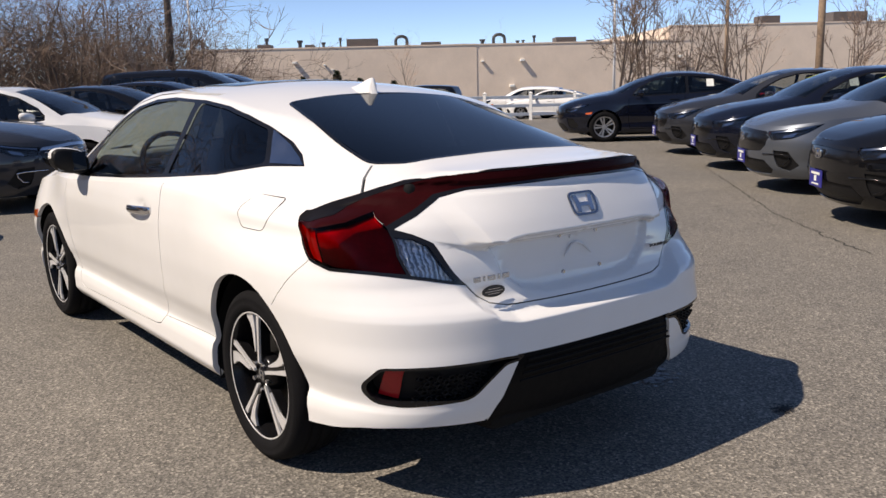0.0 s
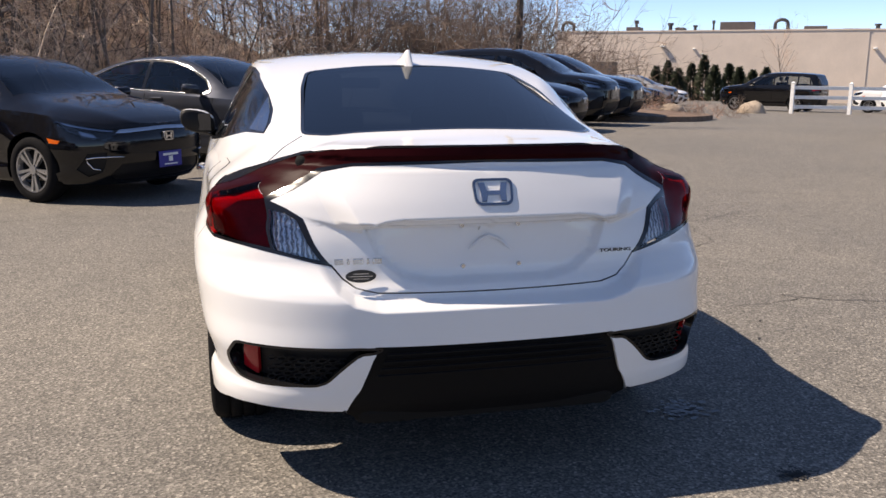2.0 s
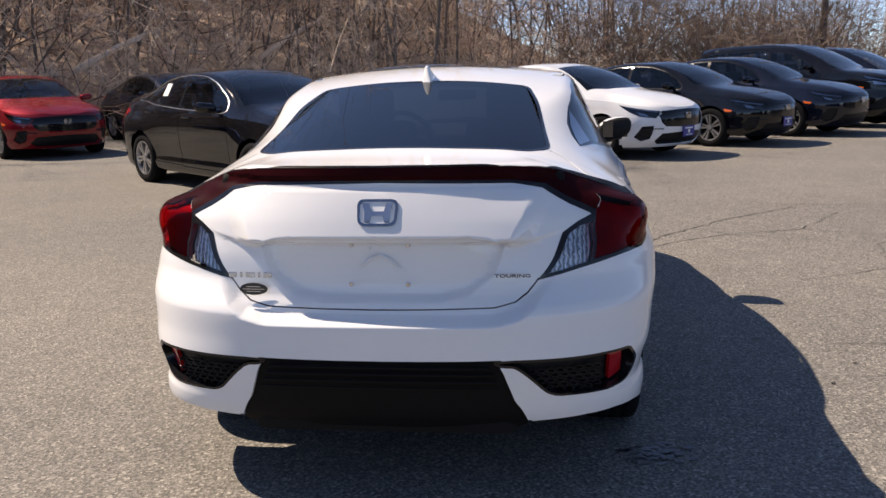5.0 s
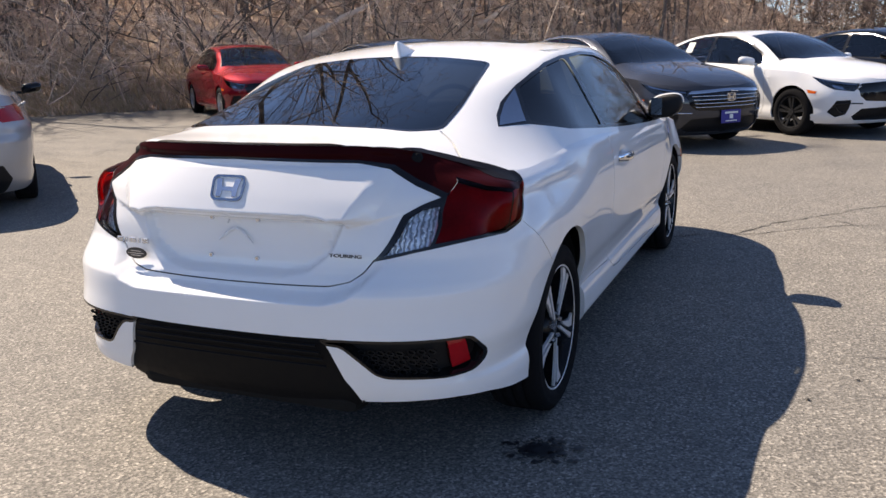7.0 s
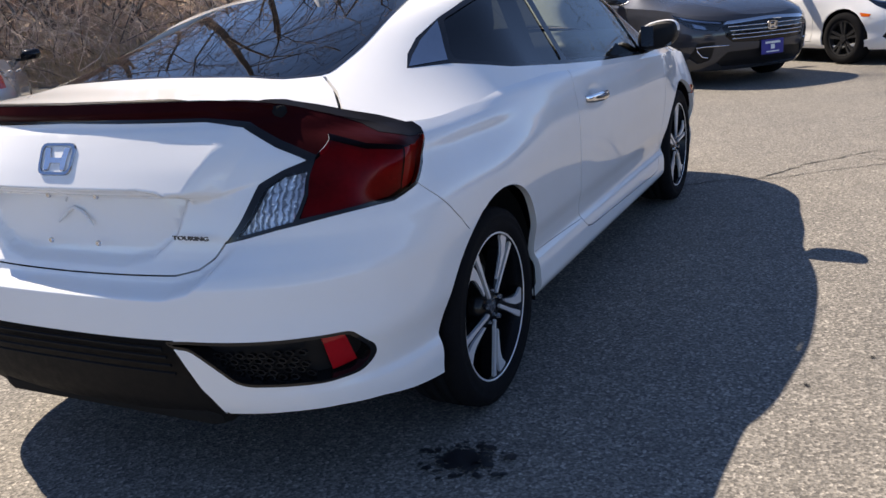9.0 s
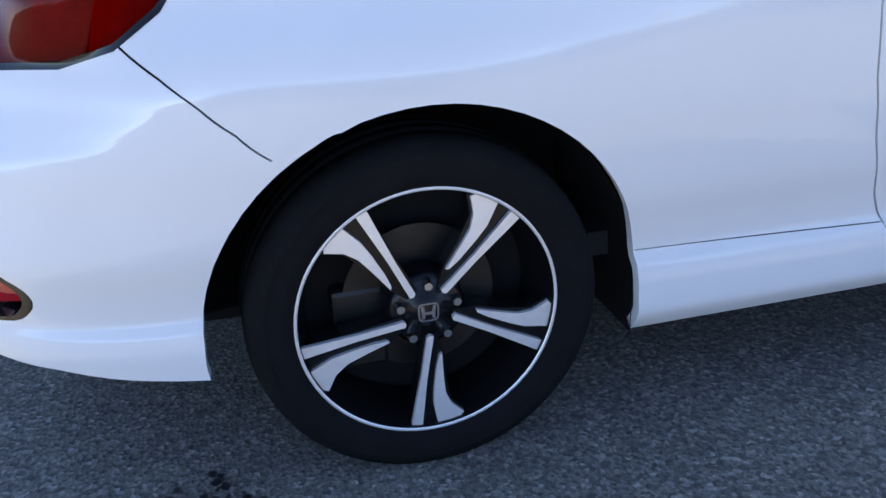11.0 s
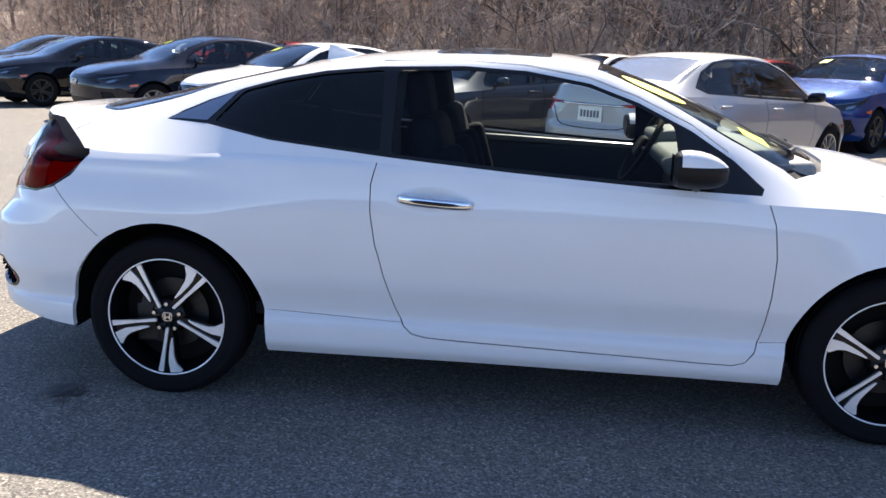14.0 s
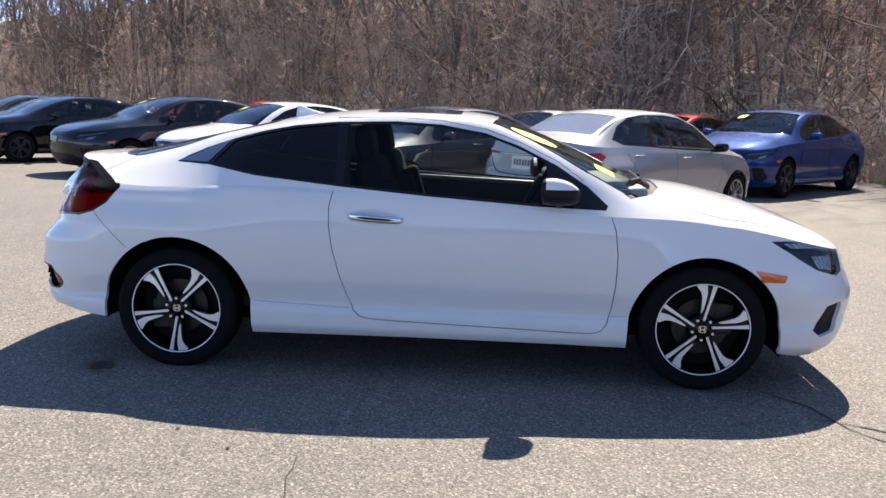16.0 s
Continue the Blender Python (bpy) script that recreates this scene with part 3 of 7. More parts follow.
COUPE = CarShape(
    wheelbase=2.70, y_back=-0.12, y_front=2.78, sill=0.175, square=table((0.2, 3.6), (0.45, 3.5), (0.56, 3.15), (0.66, 3.0), (0.75, 2.9), (0.85, 2.66), (0.95, 2.42), (1.06, 2.3)), pinch=0.055, soft=0.075,
    width=table((0.17, 0.775), (0.20, 0.815), (0.25, 0.842), (0.30, 0.841), (0.335, 0.834), (0.365, 0.819), (0.41, 0.826), (0.48, 0.846), (0.56, 0.857), (0.66, 0.868), (0.76, 0.872), (0.84, 0.864), (0.90, 0.851), (0.925, 0.843), (0.936, 0.837), (0.957, 0.814), (0.98, 0.790), (1.0, 0.768), (1.06, 0.74)),
    back=table((0.17, -0.76), (0.25, -0.815), (0.30, -0.845), (0.40, -0.872), (0.50, -0.888), (0.60, -0.890), (0.625, -0.889), (0.645, -0.879), (0.68, -0.845), (0.73, -0.805), (0.80, -0.797), (0.90, -0.782), (0.95, -0.771), (1.0, -0.757), (1.07, -0.742)),
    front=table((0.17, 3.42), (0.25, 3.50), (0.40, 3.55), (0.52, 3.56), (0.60, 3.54), (0.70, 3.50), (0.78, 3.42), (0.90, 3.3)),
    rim=table((-1.12, 1.060), (-0.80, 1.055), (-0.62, 1.035), (-0.48, 0.995), (-0.38, 0.962), (-0.30, 0.944), (-0.12, 0.933), (0.0, 0.936), (0.12, 0.942), (0.35, 0.956), (0.6, 0.956), (0.85, 0.945), (1.3, 0.915), (1.85, 0.885), (2.2, 0.870), (2.5, 0.862), (2.78, 0.835), (2.95, 0.80), (3.15, 0.755), (3.4, 0.715), (3.78, 0.695)),
    ridge=eased(table((-0.76, 1.062), (-0.66, 1.068), (-0.55, 1.075), (-0.42, 1.090), (-0.17, 1.145), (0.15, 1.230), (0.46, 1.298), (0.77, 1.343), (1.08, 1.362), (1.39, 1.362), (1.60, 1.340), (1.78, 1.285), (1.95, 1.222), (2.2, 1.118), (2.42, 1.020), (2.50, 0.998), (2.70, 0.978), (2.90, 0.940), (3.1, 0.885), (3.3, 0.81), (3.45, 0.735), (3.52, 0.70)), -0.45, 1.45),
    crown=eased(table((-0.76, 0.03), (-0.4, 0.10), (0.0, 0.13), (0.6, 0.13), (1.4, 0.11), (1.9, 0.14), (2.4, 0.12), (2.7, 0.10), (3.5, 0.03)), -0.45, 1.45),
    slope=eased(table((-0.76, 0.35), (-0.5, 0.48), (-0.2, 0.64), (0.0, 0.78), (0.15, 0.98), (0.5, 1.6), (1.0, 1.85), (1.7, 1.75), (2.1, 1.25), (2.4, 0.7), (2.8, 0.6), (3.5, 0.4)), -0.45, 1.45),
    dent=coupe_dent, corner=lamp_corner, scoop=(1.04, 0.826, 0.013), haunch=0.018,
)


def coupe_regions(c):
    B, S = c.back, c.side
    arch_r = [S(y, z) for y, z in circle(0.021, 0.302, 0.386, 64) if z > 0.302] + [S(-0.366, 0.27), S(-0.355, 0.10), S(0.412, 0.10), S(0.410, 0.25)]
    arch_f = [S(y, z) for y, z in circle(2.703, 0.310, 0.375, 64) if z > 0.310] + [S(2.326, 0.27), S(2.326, 0.10), S(3.085, 0.10), S(3.083, 0.27)]
    door_yz = [(0.845, 1.05), (0.83, 0.96), (0.81, 0.87), (0.812, 0.77), (0.83, 0.65), (0.862, 0.53), (0.905, 0.405), (0.94, 0.335), (0.975, 0.306), (1.03, 0.296), (1.16, 0.291), (1.73, 0.279), (2.02, 0.272), (2.15, 0.271), (2.195, 0.285), (2.225, 0.325), (2.245, 0.40), (2.258, 0.54), (2.258, 0.68), (2.242, 0.80), (2.205, 0.90), (2.19, 1.05)]
    door_in = inset(door_yz, 0.0044)
    door = [S(y, z) for y, z in door_in]
    door_gap = [S(y, z) for y, z in door_yz]
    crease = [S(y, z) for y, z in [(0.405, 0.3655), (0.945, 0.349), (0.945, 0.347), (0.405, 0.3637)]]
    crease_f = [S(y, z) for y, z in [(2.24, 0.362), (2.37, 0.372), (2.37, 0.370), (2.24, 0.360)]]
    # tail
    tip = (-0.30, 0.907)
    cover = [B(0.0, 1.08), B(0.30, 1.08), B(0.503, 1.09), B(0.60, 1.07), B(0.66, 1.04), S(-0.40, 1.01), S(-0.31, 0.965), S(-0.288, 0.922), S(*tip), S(-0.37, 0.912), S(-0.45, 0.937), B(0.70, 0.957), B(0.652, 0.984), B(0.60, 1.006), B(0.503, 1.034), B(0.40, 1.050), B(0.0, 1.064)]
    bar = [B(0.0, 1.064), B(0.40, 1.050), B(0.45, 1.075), B(0.503, 1.09), B(0.57, 1.09), B(0.60, 1.012), B(0.652, 0.984), B(0.70, 0.957), S(-0.45, 0.937), S(-0.37, 0.912), S(*tip), S(-0.37, 0.893), S(-0.45, 0.904), B(0.70, 0.921), B(0.652, 0.949), B(0.655, 0.905), B(0.58, 0.944), B(0.50, 0.992), B(0.40, 1.010), B(0.0, 1.022)]
    frame_bar = [B(0.0, 1.022), B(0.40, 1.010), B(0.50, 0.992), B(0.58, 0.944), B(0.655, 0.905), B(0.648, 0.892), B(0.57, 0.932), B(0.49, 0.983), B(0.40, 1.001), B(0.0, 1.013)]
    red = [B(0.655, 0.900), B(0.652, 0.949), B(0.70, 0.921), S(-0.45, 0.904), S(-0.37, 0.893), S(*tip), S(-0.36, 0.848), S(-0.421, 0.806), S(-0.50, 0.783), B(0.715, 0.774), B(0.648, 0.766), B(0.658, 0.82)]
    lamp_all = [B(0.640, 0.895), B(0.655, 0.912), S(-0.45, 0.91), S(*tip), S(-0.352, 0.842), S(-0.421, 0.796), S(-0.50, 0.773), B(0.715, 0.764), B(0.60, 0.744), B(0.474, 0.716), B(0.552, 0.852), B(0.60, 0.880)]
    clear = [B(0.648, 0.872), B(0.650, 0.82), B(0.638, 0.762), B(0.60, 0.754), B(0.508, 0.733), B(0.570, 0.845), B(0.605, 0.866)]
    fog = rounded([(0.765, 0.494), (0.790, 0.440), (0.783, 0.402), (0.757, 0.368), (0.70, 0.361), (0.535, 0.371), (0.506, 0.382), (0.412, 0.473), (0.365, 0.476), (0.34, 0.496), (0.41, 0.499), (0.55, 0.498), (0.68, 0.497)], 0.016, 3)
    fog_in = inset(fog, 0.008)
    refl = [(0.712, 0.486), (0.755, 0.484), (0.760, 0.388), (0.717, 0.376)]
    middle = [(-0.01, 0.496), (0.37, 0.500), (0.367, 0.474), (0.385, 0.43), (0.448, 0.292), (0.452, 0.268), (0.40, 0.240), (-0.01, 0.234)]
    belly = [(-0.01, 0.235), (0.40, 0.241), (0.450, 0.269), (0.449, 0.293), (0.458, 0.293), (0.47, 0.10), (-0.01, 0.10)]
    under = [B(0.448, 0.292), B(0.455, 0.288), B(0.62, 0.294), B(0.72, 0.294), S(-0.60, 0.285), S(-0.50, 0.266), S(-0.36, 0.250), S(-0.34, 0.25), S(-0.34, 0.10), B(0.448, 0.10)]
    boot_gap = [B(0.483, 0.722), B(0.449, 0.680), B(0.412, 0.655), B(0.349, 0.641), B(0.0, 0.636), B(0.0, 0.640), B(0.348, 0.645), B(0.410, 0.659), B(0.446, 0.684), B(0.478, 0.724)]
    # lines along which the lid and the shelf below it bend
    shelf = [[B(max(0.0, x), z) for x, z in inset(TRUNK, -q) if z < 0.9] for q in (0.004, 0.012, 0.020, 0.028)]
    bay = [[B(x, z) for x, z in inset(PLATE_BAY, q) if x > 0] for q in (-0.005, 0.0, 0.009, 0.022)]
    panel = [B(0.0, 0.952), B(0.446, 0.937), B(0.388, 0.824), B(0.335, 0.852), B(0.27, 0.860), B(0.0, 0.860)]
    facet = [B(0.386 + 0.066 * (z - 0.82) / 0.13, z) for z in np.linspace(0.818, 0.995, 12)] + [B(0.454 + 0.066 * (z - 0.82) / 0.13, z) for z in np.linspace(0.995, 0.818, 12)]
    facet_in = [B(e + 0.066 * (z - 0.82) / 0.13, z) for e, zs in ((0.378, np.linspace(0.818, 0.995, 24)), (0.386, np.linspace(0.995, 0.818, 24))) for z in zs]
    facet_out = [B(e + 0.066 * (z - 0.82) / 0.13, z) for e, zs in ((0.454, np.linspace(0.818, 0.995, 24)), (0.462, np.linspace(0.995, 0.818, 24))) for z in zs]
    panels = [panel, facet_in, facet_out, facet]
    wing = [B(0.0, 0.860), B(0.27, 0.860), B(0.335, 0.852), B(0.40, 0.824), B(0.60, 0.875), B(0.60, 0.868), B(0.40, 0.817), B(0.335, 0.846), B(0.27, 0.854), B(0.0, 0.854)]
    boot = [B(0.0, 0.640), B(0.348, 0.645), B(0.410, 0.659), B(0.446, 0.684), B(0.474, 0.716), B(0.552, 0.852), B(0.60, 0.880), B(0.640, 0.895), B(0.57, 0.932), B(0.49, 0.983), B(0.40, 1.001), B(0.0, 1.013)]
    bump_gap = [S(-0.414 + 0.047 * i, 0.799 - 0.0435 * i) for i in range(5)] + [S(-0.4115 + 0.047 * i, 0.8015 - 0.0435 * i) for i in range(4, -1, -1)]
    # nose
    N = lambda x, z: c.back(x, z, 1)
    lamp_f = [S(y, z) for y, z in [(3.00, 0.772), (3.14, 0.69), (3.24, 0.635), (3.36, 0.600), (3.40, 0.615), (3.40, 0.70), (3.41, 0.735), (3.25, 0.765)]]
    hl_strip = [S(y, z) for y, z in [(3.07, 0.766), (3.25, 0.761), (3.40, 0.733), (3.40, 0.712), (3.25, 0.740), (3.11, 0.742)]]
    hl_cell = [S(y, z) for y, z in [(3.23, 0.705), (3.36, 0.700), (3.36, 0.630), (3.27, 0.645)]]
    marker = [S(y, z) for y, z in rounded([(2.925, 0.632), (3.085, 0.608), (3.072, 0.575), (2.965, 0.575)], 0.01, 2)]
    intake = [S(y, z) for y, z in [(3.245, 0.33), (3.31, 0.455), (3.39, 0.475), (3.40, 0.44), (3.375, 0.315), (3.29, 0.292)]]
    grille = [N(0, 0.685), N(0.45, 0.665), N(0.62, 0.645), N(0.60, 0.60), N(0.3, 0.56), N(0, 0.55)]
    low_grille = [N(0, 0.44), N(0.5, 0.44), N(0.56, 0.30), N(0.5, 0.22), N(0, 0.20)]
    nose_under = [S(3.02, 0.215), S(3.2, 0.182), N(0.6, 0.19), N(0.0, 0.20), N(0.0, 0.10), S(3.02, 0.10)]
    sill_cut = [S(y, z) for y, z in [(0.36, 0.195), (1.2, 0.206), (2.0, 0.206), (2.37, 0.202), (2.37, 0.1), (0.36, 0.1)]]
    flap = [S(y, z) for y, z in rounded([(-0.138, 0.962), (0.062, 0.962), (0.108, 0.908), (0.062, 0.850), (-0.088, 0.851), (-0.124, 0.896)], 0.022, 4)]
    side_red = [S(-0.42, 0.900), S(-0.37, 0.893), S(*tip), S(-0.36, 0.848), S(-0.421, 0.806), S(-0.46, 0.794)]
    regions = [("hole", arch_r), ("hole", arch_f), ("hole", sill_cut), ("hole", nose_under),
               ("refl", [B(*p) for p in refl]), ("fog", [B(*p) for p in fog_in]), ("fog_rim", [B(*p) for p in fog]), ("middle", [B(*p) for p in middle]), ("hole", [B(max(0.0, x), z) for x, z in belly]), ("hole", under),
               ("clear", clear), ("side_red", side_red), ("red", red), ("bar", bar), ("frame", frame_bar), ("cover", cover), ("frame", lamp_all),
               ("gap", boot_gap), ("boot", boot), *[("boot", q) for q in panels], ("boot", wing), *[("boot", q) for q in bay], *[("body", q) for q in shelf], ("gap", bump_gap),
               ("door", door), ("gap", door_gap), ("gap", crease), ("gap", crease_f),
               ("hl_strip", hl_strip), ("hl_cell", hl_cell), ("headlamp", lamp_f), ("marker", marker), ("intake", intake), ("grille", grille), ("low_grille", low_grille)]
    # top sheet
    P = c.pane
    dlo = [(-0.045, 1.055), (0.02, 1.092), (0.11, 1.132), (0.27, 1.187), (0.42, 1.228), (0.59, 1.262), (0.80, 1.285), (1.12, 1.298), (1.35, 1.288), (1.58, 1.252), (1.76, 1.190), (1.95, 1.100), (2.10, 1.005), (2.20, 0.918), (2.19, 0.896), (1.85, 0.905), (1.31, 0.935), (0.85, 0.968), (0.41, 1.006), (0.26, 1.030), (0.14, 1.048)]
    chrome = [(-0.045, 1.055), (0.02, 1.092), (0.11, 1.132), (0.255, 1.182), (0.14, 1.050)]
    chrome_in = inset(chrome, 0.009)
    quarter = inset([(0.145, 1.052), (0.26, 1.184), (0.42, 1.226), (0.59, 1.260), (0.80, 1.283), (0.83, 1.28), (0.845, 0.972), (0.41, 1.008), (0.26, 1.032)], 0.010)
    glass = inset([(0.86, 1.286), (1.12, 1.296), (1.35, 1.286), (1.58, 1.250), (1.76, 1.188), (1.90, 1.122), (1.93, 0.905), (1.85, 0.907), (1.31, 0.937), (0.865, 0.969)], 0.012)
    pane = lambda pts: [P(y, z) for y, z in dense(pts, 0.05)]
    rear = rounded([(-0.52, -0.30), (-0.43, -0.412), (-0.2, -0.432), (0.2, -0.432), (0.43, -0.412), (0.52, -0.30), (0.475, 0.20), (0.435, 0.44), (0.2, 0.462), (-0.2, 0.462), (-0.435, 0.44), (-0.475, 0.20)], 0.05, 3)
    shield_edge = [(0.55, 1.61), (0.63, 1.85), (0.692, 2.10), (0.722, 2.28), (0.60, 2.40), (0.35, 2.475), (-0.01, 2.49), (-0.01, 1.645), (0.3, 1.635)]
    shield = rounded(inset(shield_edge, 0.012), 0.03, 3)
    cowl = [(0.722, 2.28), (0.60, 2.40), (0.35, 2.475), (-0.01, 2.49), (-0.01, 2.53), (0.36, 2.515), (0.63, 2.44), (0.745, 2.32)]
    hood_gap = [(0.735, 2.32), (0.63, 2.445), (0.60, 2.47), (0.735, 2.62), (0.76, 2.78), (0.745, 3.0), (0.750, 3.0), (0.7655, 2.78), (0.74, 2.617), (0.608, 2.469), (0.635, 2.449), (0.74, 2.325)]
    lid_gap = [(0.513, -0.312), (0.577, -0.363), (0.633, -0.433), (0.641, -0.426), (0.585, -0.356), (0.520, -0.306)]
    ditch = [(0.80, 1.303), (1.12, 1.315), (1.35, 1.305), (1.58, 1.269), (1.76, 1.207), (1.95, 1.119), (2.08, 1.030)]
    roof_gap = pane([(y, z) for y, z in ditch] + [(y, z + 0.0065) for y, z in ditch[::-1]])
    sunroof = rounded([(-0.40, 0.98), (0.40, 0.98), (0.41, 1.44), (-0.41, 1.44)], 0.05, 3)
    lip = [(-0.01, -0.9), (0.9, -0.9), (0.9, -0.22), (0.807, -0.282), (0.536, -0.520), (0.505, -0.590), (0.40, -0.672), (0.2, -0.718), (-0.01, -0.733)]
    tops = [("chrome", pane(chrome_in)), ("quarter", pane(rounded(quarter, 0.02, 2))), ("glass", pane(rounded(glass, 0.02, 2))), ("dlo", pane(dlo)),
            ("rear", inset(rear, 0.012)), ("rear_rim", rear), ("shield", shield), ("shield_rim", shield_edge), ("cowl", cowl), ("gap", hood_gap), ("gap", lid_gap), ("gap", roof_gap),
            ("sunroof", sunroof), ("lip", lip)]
    return regions, tops, flap


def blade(bm, pts, front, deep):
    top = [bm.verts.new((front, a, b)) for a, b in pts]
    low = [bm.verts.new((front - deep, a, b)) for a, b in pts]
    bm.faces.new(top)
    for i in range(len(pts)):
        bm.faces.new((top[i - 1], low[i - 1], low[i], top[i]))
    bmesh.ops.recalc_face_normals(bm, faces=bm.faces)


def wheel_meshes():
    """Tyre, rim, spokes and the rest of a wheel, its outer face towards +x: rows of name, mesh, label and turn."""
    R, r = 0.316, 0.2345
    made = []
    bm = bmesh.new()
    lathe(bm, [(-0.10, r - 0.004), (-0.108, 0.25), (-0.106, 0.285), (-0.092, 0.308), (-0.07, R - 0.002), (-0.047, R), (-0.046, R - 0.007), (-0.040, R - 0.007), (-0.039, R), (-0.004, R), (-0.003, R - 0.007), (0.003, R - 0.007), (0.004, R), (0.039, R), (0.040, R - 0.007), (0.046, R - 0.007), (0.047, R), (0.07, R - 0.002), (0.092, 0.308), (0.103, 0.290), (0.106, 0.283), (0.104, 0.28), (0.108, 0.264), (0.107, 0.254), (0.103, 0.246), (0.098, r + 0.003), (0.09, r - 0.004)], 72)
    made.append(("tyre", bm_mesh("tyre", bm, RUBBER, True), "", 0))
    bm = bmesh.new()
    lathe(bm, [(0.091, r), (0.0955, r), (0.096, r - 0.001), (0.096, r - 0.0045), (0.0945, r - 0.006)], 80)
    made.append(("rim_edge", bm_mesh("rim_edge", bm, MACHINED, True), "bright machined rim edge", 0))
    bm = bmesh.new()
    lathe(bm, [(0.0945, r - 0.006), (0.06, r - 0.016), (0.0, r - 0.03), (-0.09, r - 0.02), (-0.1, r)], 48)
    made.append(("barrel", bm_mesh("barrel", bm, RIMBLACK, True), "", 0))
    bm = bmesh.new()
    blade(bm, [(-0.012, 0.045), (-0.024, 0.085), (-0.027, 0.13), (-0.036, 0.185), (-0.062, r - 0.022), (-0.056, r - 0.012), (0.043, r - 0.008), (0.022, 0.12), (0.012, 0.045)], 0.080, 0.036)
    spoke = bm_mesh("spoke", bm, RIMBLACK)
    bm = bmesh.new()
    blade(bm, [(-0.006, 0.047), (0.000, 0.044), (0.006, 0.047), (0.019, 0.12), (0.042, r - 0.012), (0.040, r - 0.008), (0.022, r - 0.006), (0.009, 0.13), (0.0, 0.08)], 0.0885, 0.010)
    thin = bm_mesh("spoke_face", bm, MACHINED)
    bm = bmesh.new()
    blade(bm, [(-0.020, 0.083), (-0.015, 0.087), (-0.009, 0.11), (-0.003, 0.155), (-0.001, 0.185), (-0.008, r - 0.006), (-0.050, r - 0.012), (-0.057, r - 0.021), (-0.034, 0.190), (-0.024, 0.165), (-0.0215, 0.13)], 0.0880, 0.010)
    wide = bm_mesh("broad_spoke_face", bm, MACHINED)
    bm = bmesh.new()
    bmesh.ops.create_cone(bm, cap_ends=True, segments=8, radius1=0.0105, radius2=0.0075, depth=0.02, matrix=Matrix.Translation((0.082, 0, 0.053)) @ Matrix.Rotation(math.pi / 2, 4, "Y"))
    nut = bm_mesh("wheel_nut", bm, SATIN)
    for k in range(5):
        a = 2 * math.pi * k / 5
        made += [("spoke", spoke, "gloss black spoke", a), ("spoke_face", thin, "bright machined face", a), ("spoke_face", wide, "bright machined face", a), ("wheel_nut", nut, "", a + math.pi / 5)]
    bm = bmesh.new()
    lathe(bm, [(0.03, 0.075), (0.066, 0.070), (0.076, 0.058), (0.076, 0.030), (0.080, 0.028), (0.080, 0.001)], 30)
    made.append(("hub", bm_mesh("hub", bm, RIMBLACK, True), "", 0))
    bm = bmesh.new()
    lathe(bm, [(0.01, 0.14), (0.012, 0.14), (0.012, 0.06)], 40)
    box(bm, 0.05, 0.10, 0.16, Matrix.Translation((-0.01, 0.11, 0.05)), 0.01)
    made.append(("brake", bm_mesh("brake", bm, STEEL), "grey steel brake disc", 0))
    bm = bmesh.new()
    lathe(bm, [(-0.02, 0.215), (-0.03, 0.001)], 30)
    made.append(("backing", bm_mesh("backing", bm, DARKVOID), "", 0))
    bm = bmesh.new()
    frame_h(bm, 0.040, 0.036, 0.003, Matrix.Translation((0.0802, 0, 0)) @ Matrix.Rotation(math.pi / 2, 4, "Z") @ Matrix.Rotation(math.pi / 2, 4, "X"))
    made.append(("cap_emblem", bm_mesh("cap_emblem", bm, SATIN), "", None))
    return made


def add_wheel(car, x, y, z, turn, parts):
    hub = new("wheel")
    hub.empty_display_size = 0.05
    hub.parent = car
    m = pose(x, y, z)
    if x < 0:
        m = m @ Matrix.Rotation(math.pi, 4, "Z")
    hub.matrix_basis = m @ Matrix.Rotation(turn, 4, "X")
    for name, me, label, a in parts:
        put_part(name, me, hub, label, Matrix.Rotation(-turn if a is None else a, 4, "X"))
    return hub


def frame_h(bm, w, h, depth, m, which="all"):
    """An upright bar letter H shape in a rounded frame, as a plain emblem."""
    outer = rounded([(-w * 0.46, -h / 2), (w * 0.46, -h / 2), (w * 0.5, h / 2), (-w * 0.5, h / 2)], h * 0.28, 5)
    inner = rounded(inset([(-w * 0.46, -h / 2), (w * 0.46, -h / 2), (w * 0.5, h / 2), (-w * 0.5, h / 2)], h * 0.095), h * 0.22, 5)
    n = len(outer)
    a = [bm.verts.new(m @ Vector((x, y, 0))) for x, y in outer]
    b = [bm.verts.new(m @ Vector((x * 0.98, y * 0.98, depth))) for x, y in outer]
    c = [bm.verts.new(m @ Vector((x, y, depth))) for x, y in inner]
    d = [bm.verts.new(m @ Vector((x, y, 0))) for x, y in inner]
    for i in range(n):
        j = (i + 1) % n
        if which != "bars":
            bm.faces.new((a[i], a[j], b[j], b[i]))
            bm.faces.new((b[i], b[j], c[j], c[i]))
            bm.faces.new((c[i], c[j], d[j], d[i]))
    if which == "ring":
        return
    for s in (-1, 1):
        pts = [(s * w * 0.30, -h * 0.36), (s * w * 0.17, -h * 0.36), (s * w * 0.13, -h * 0.1), (s * w * 0.20, h * 0.36), (s * w * 0.36, h * 0.36), (s * w * 0.31, 0.0)]
        prism(bm, pts if s < 0 else pts[::-1], depth, m, 0.93)
    prism(bm, [(-w * 0.15, -h * 0.13), (w * 0.15, -h * 0.13), (w * 0.16, h * 0.04), (-w * 0.16, h * 0.04)], depth, m, 0.95)


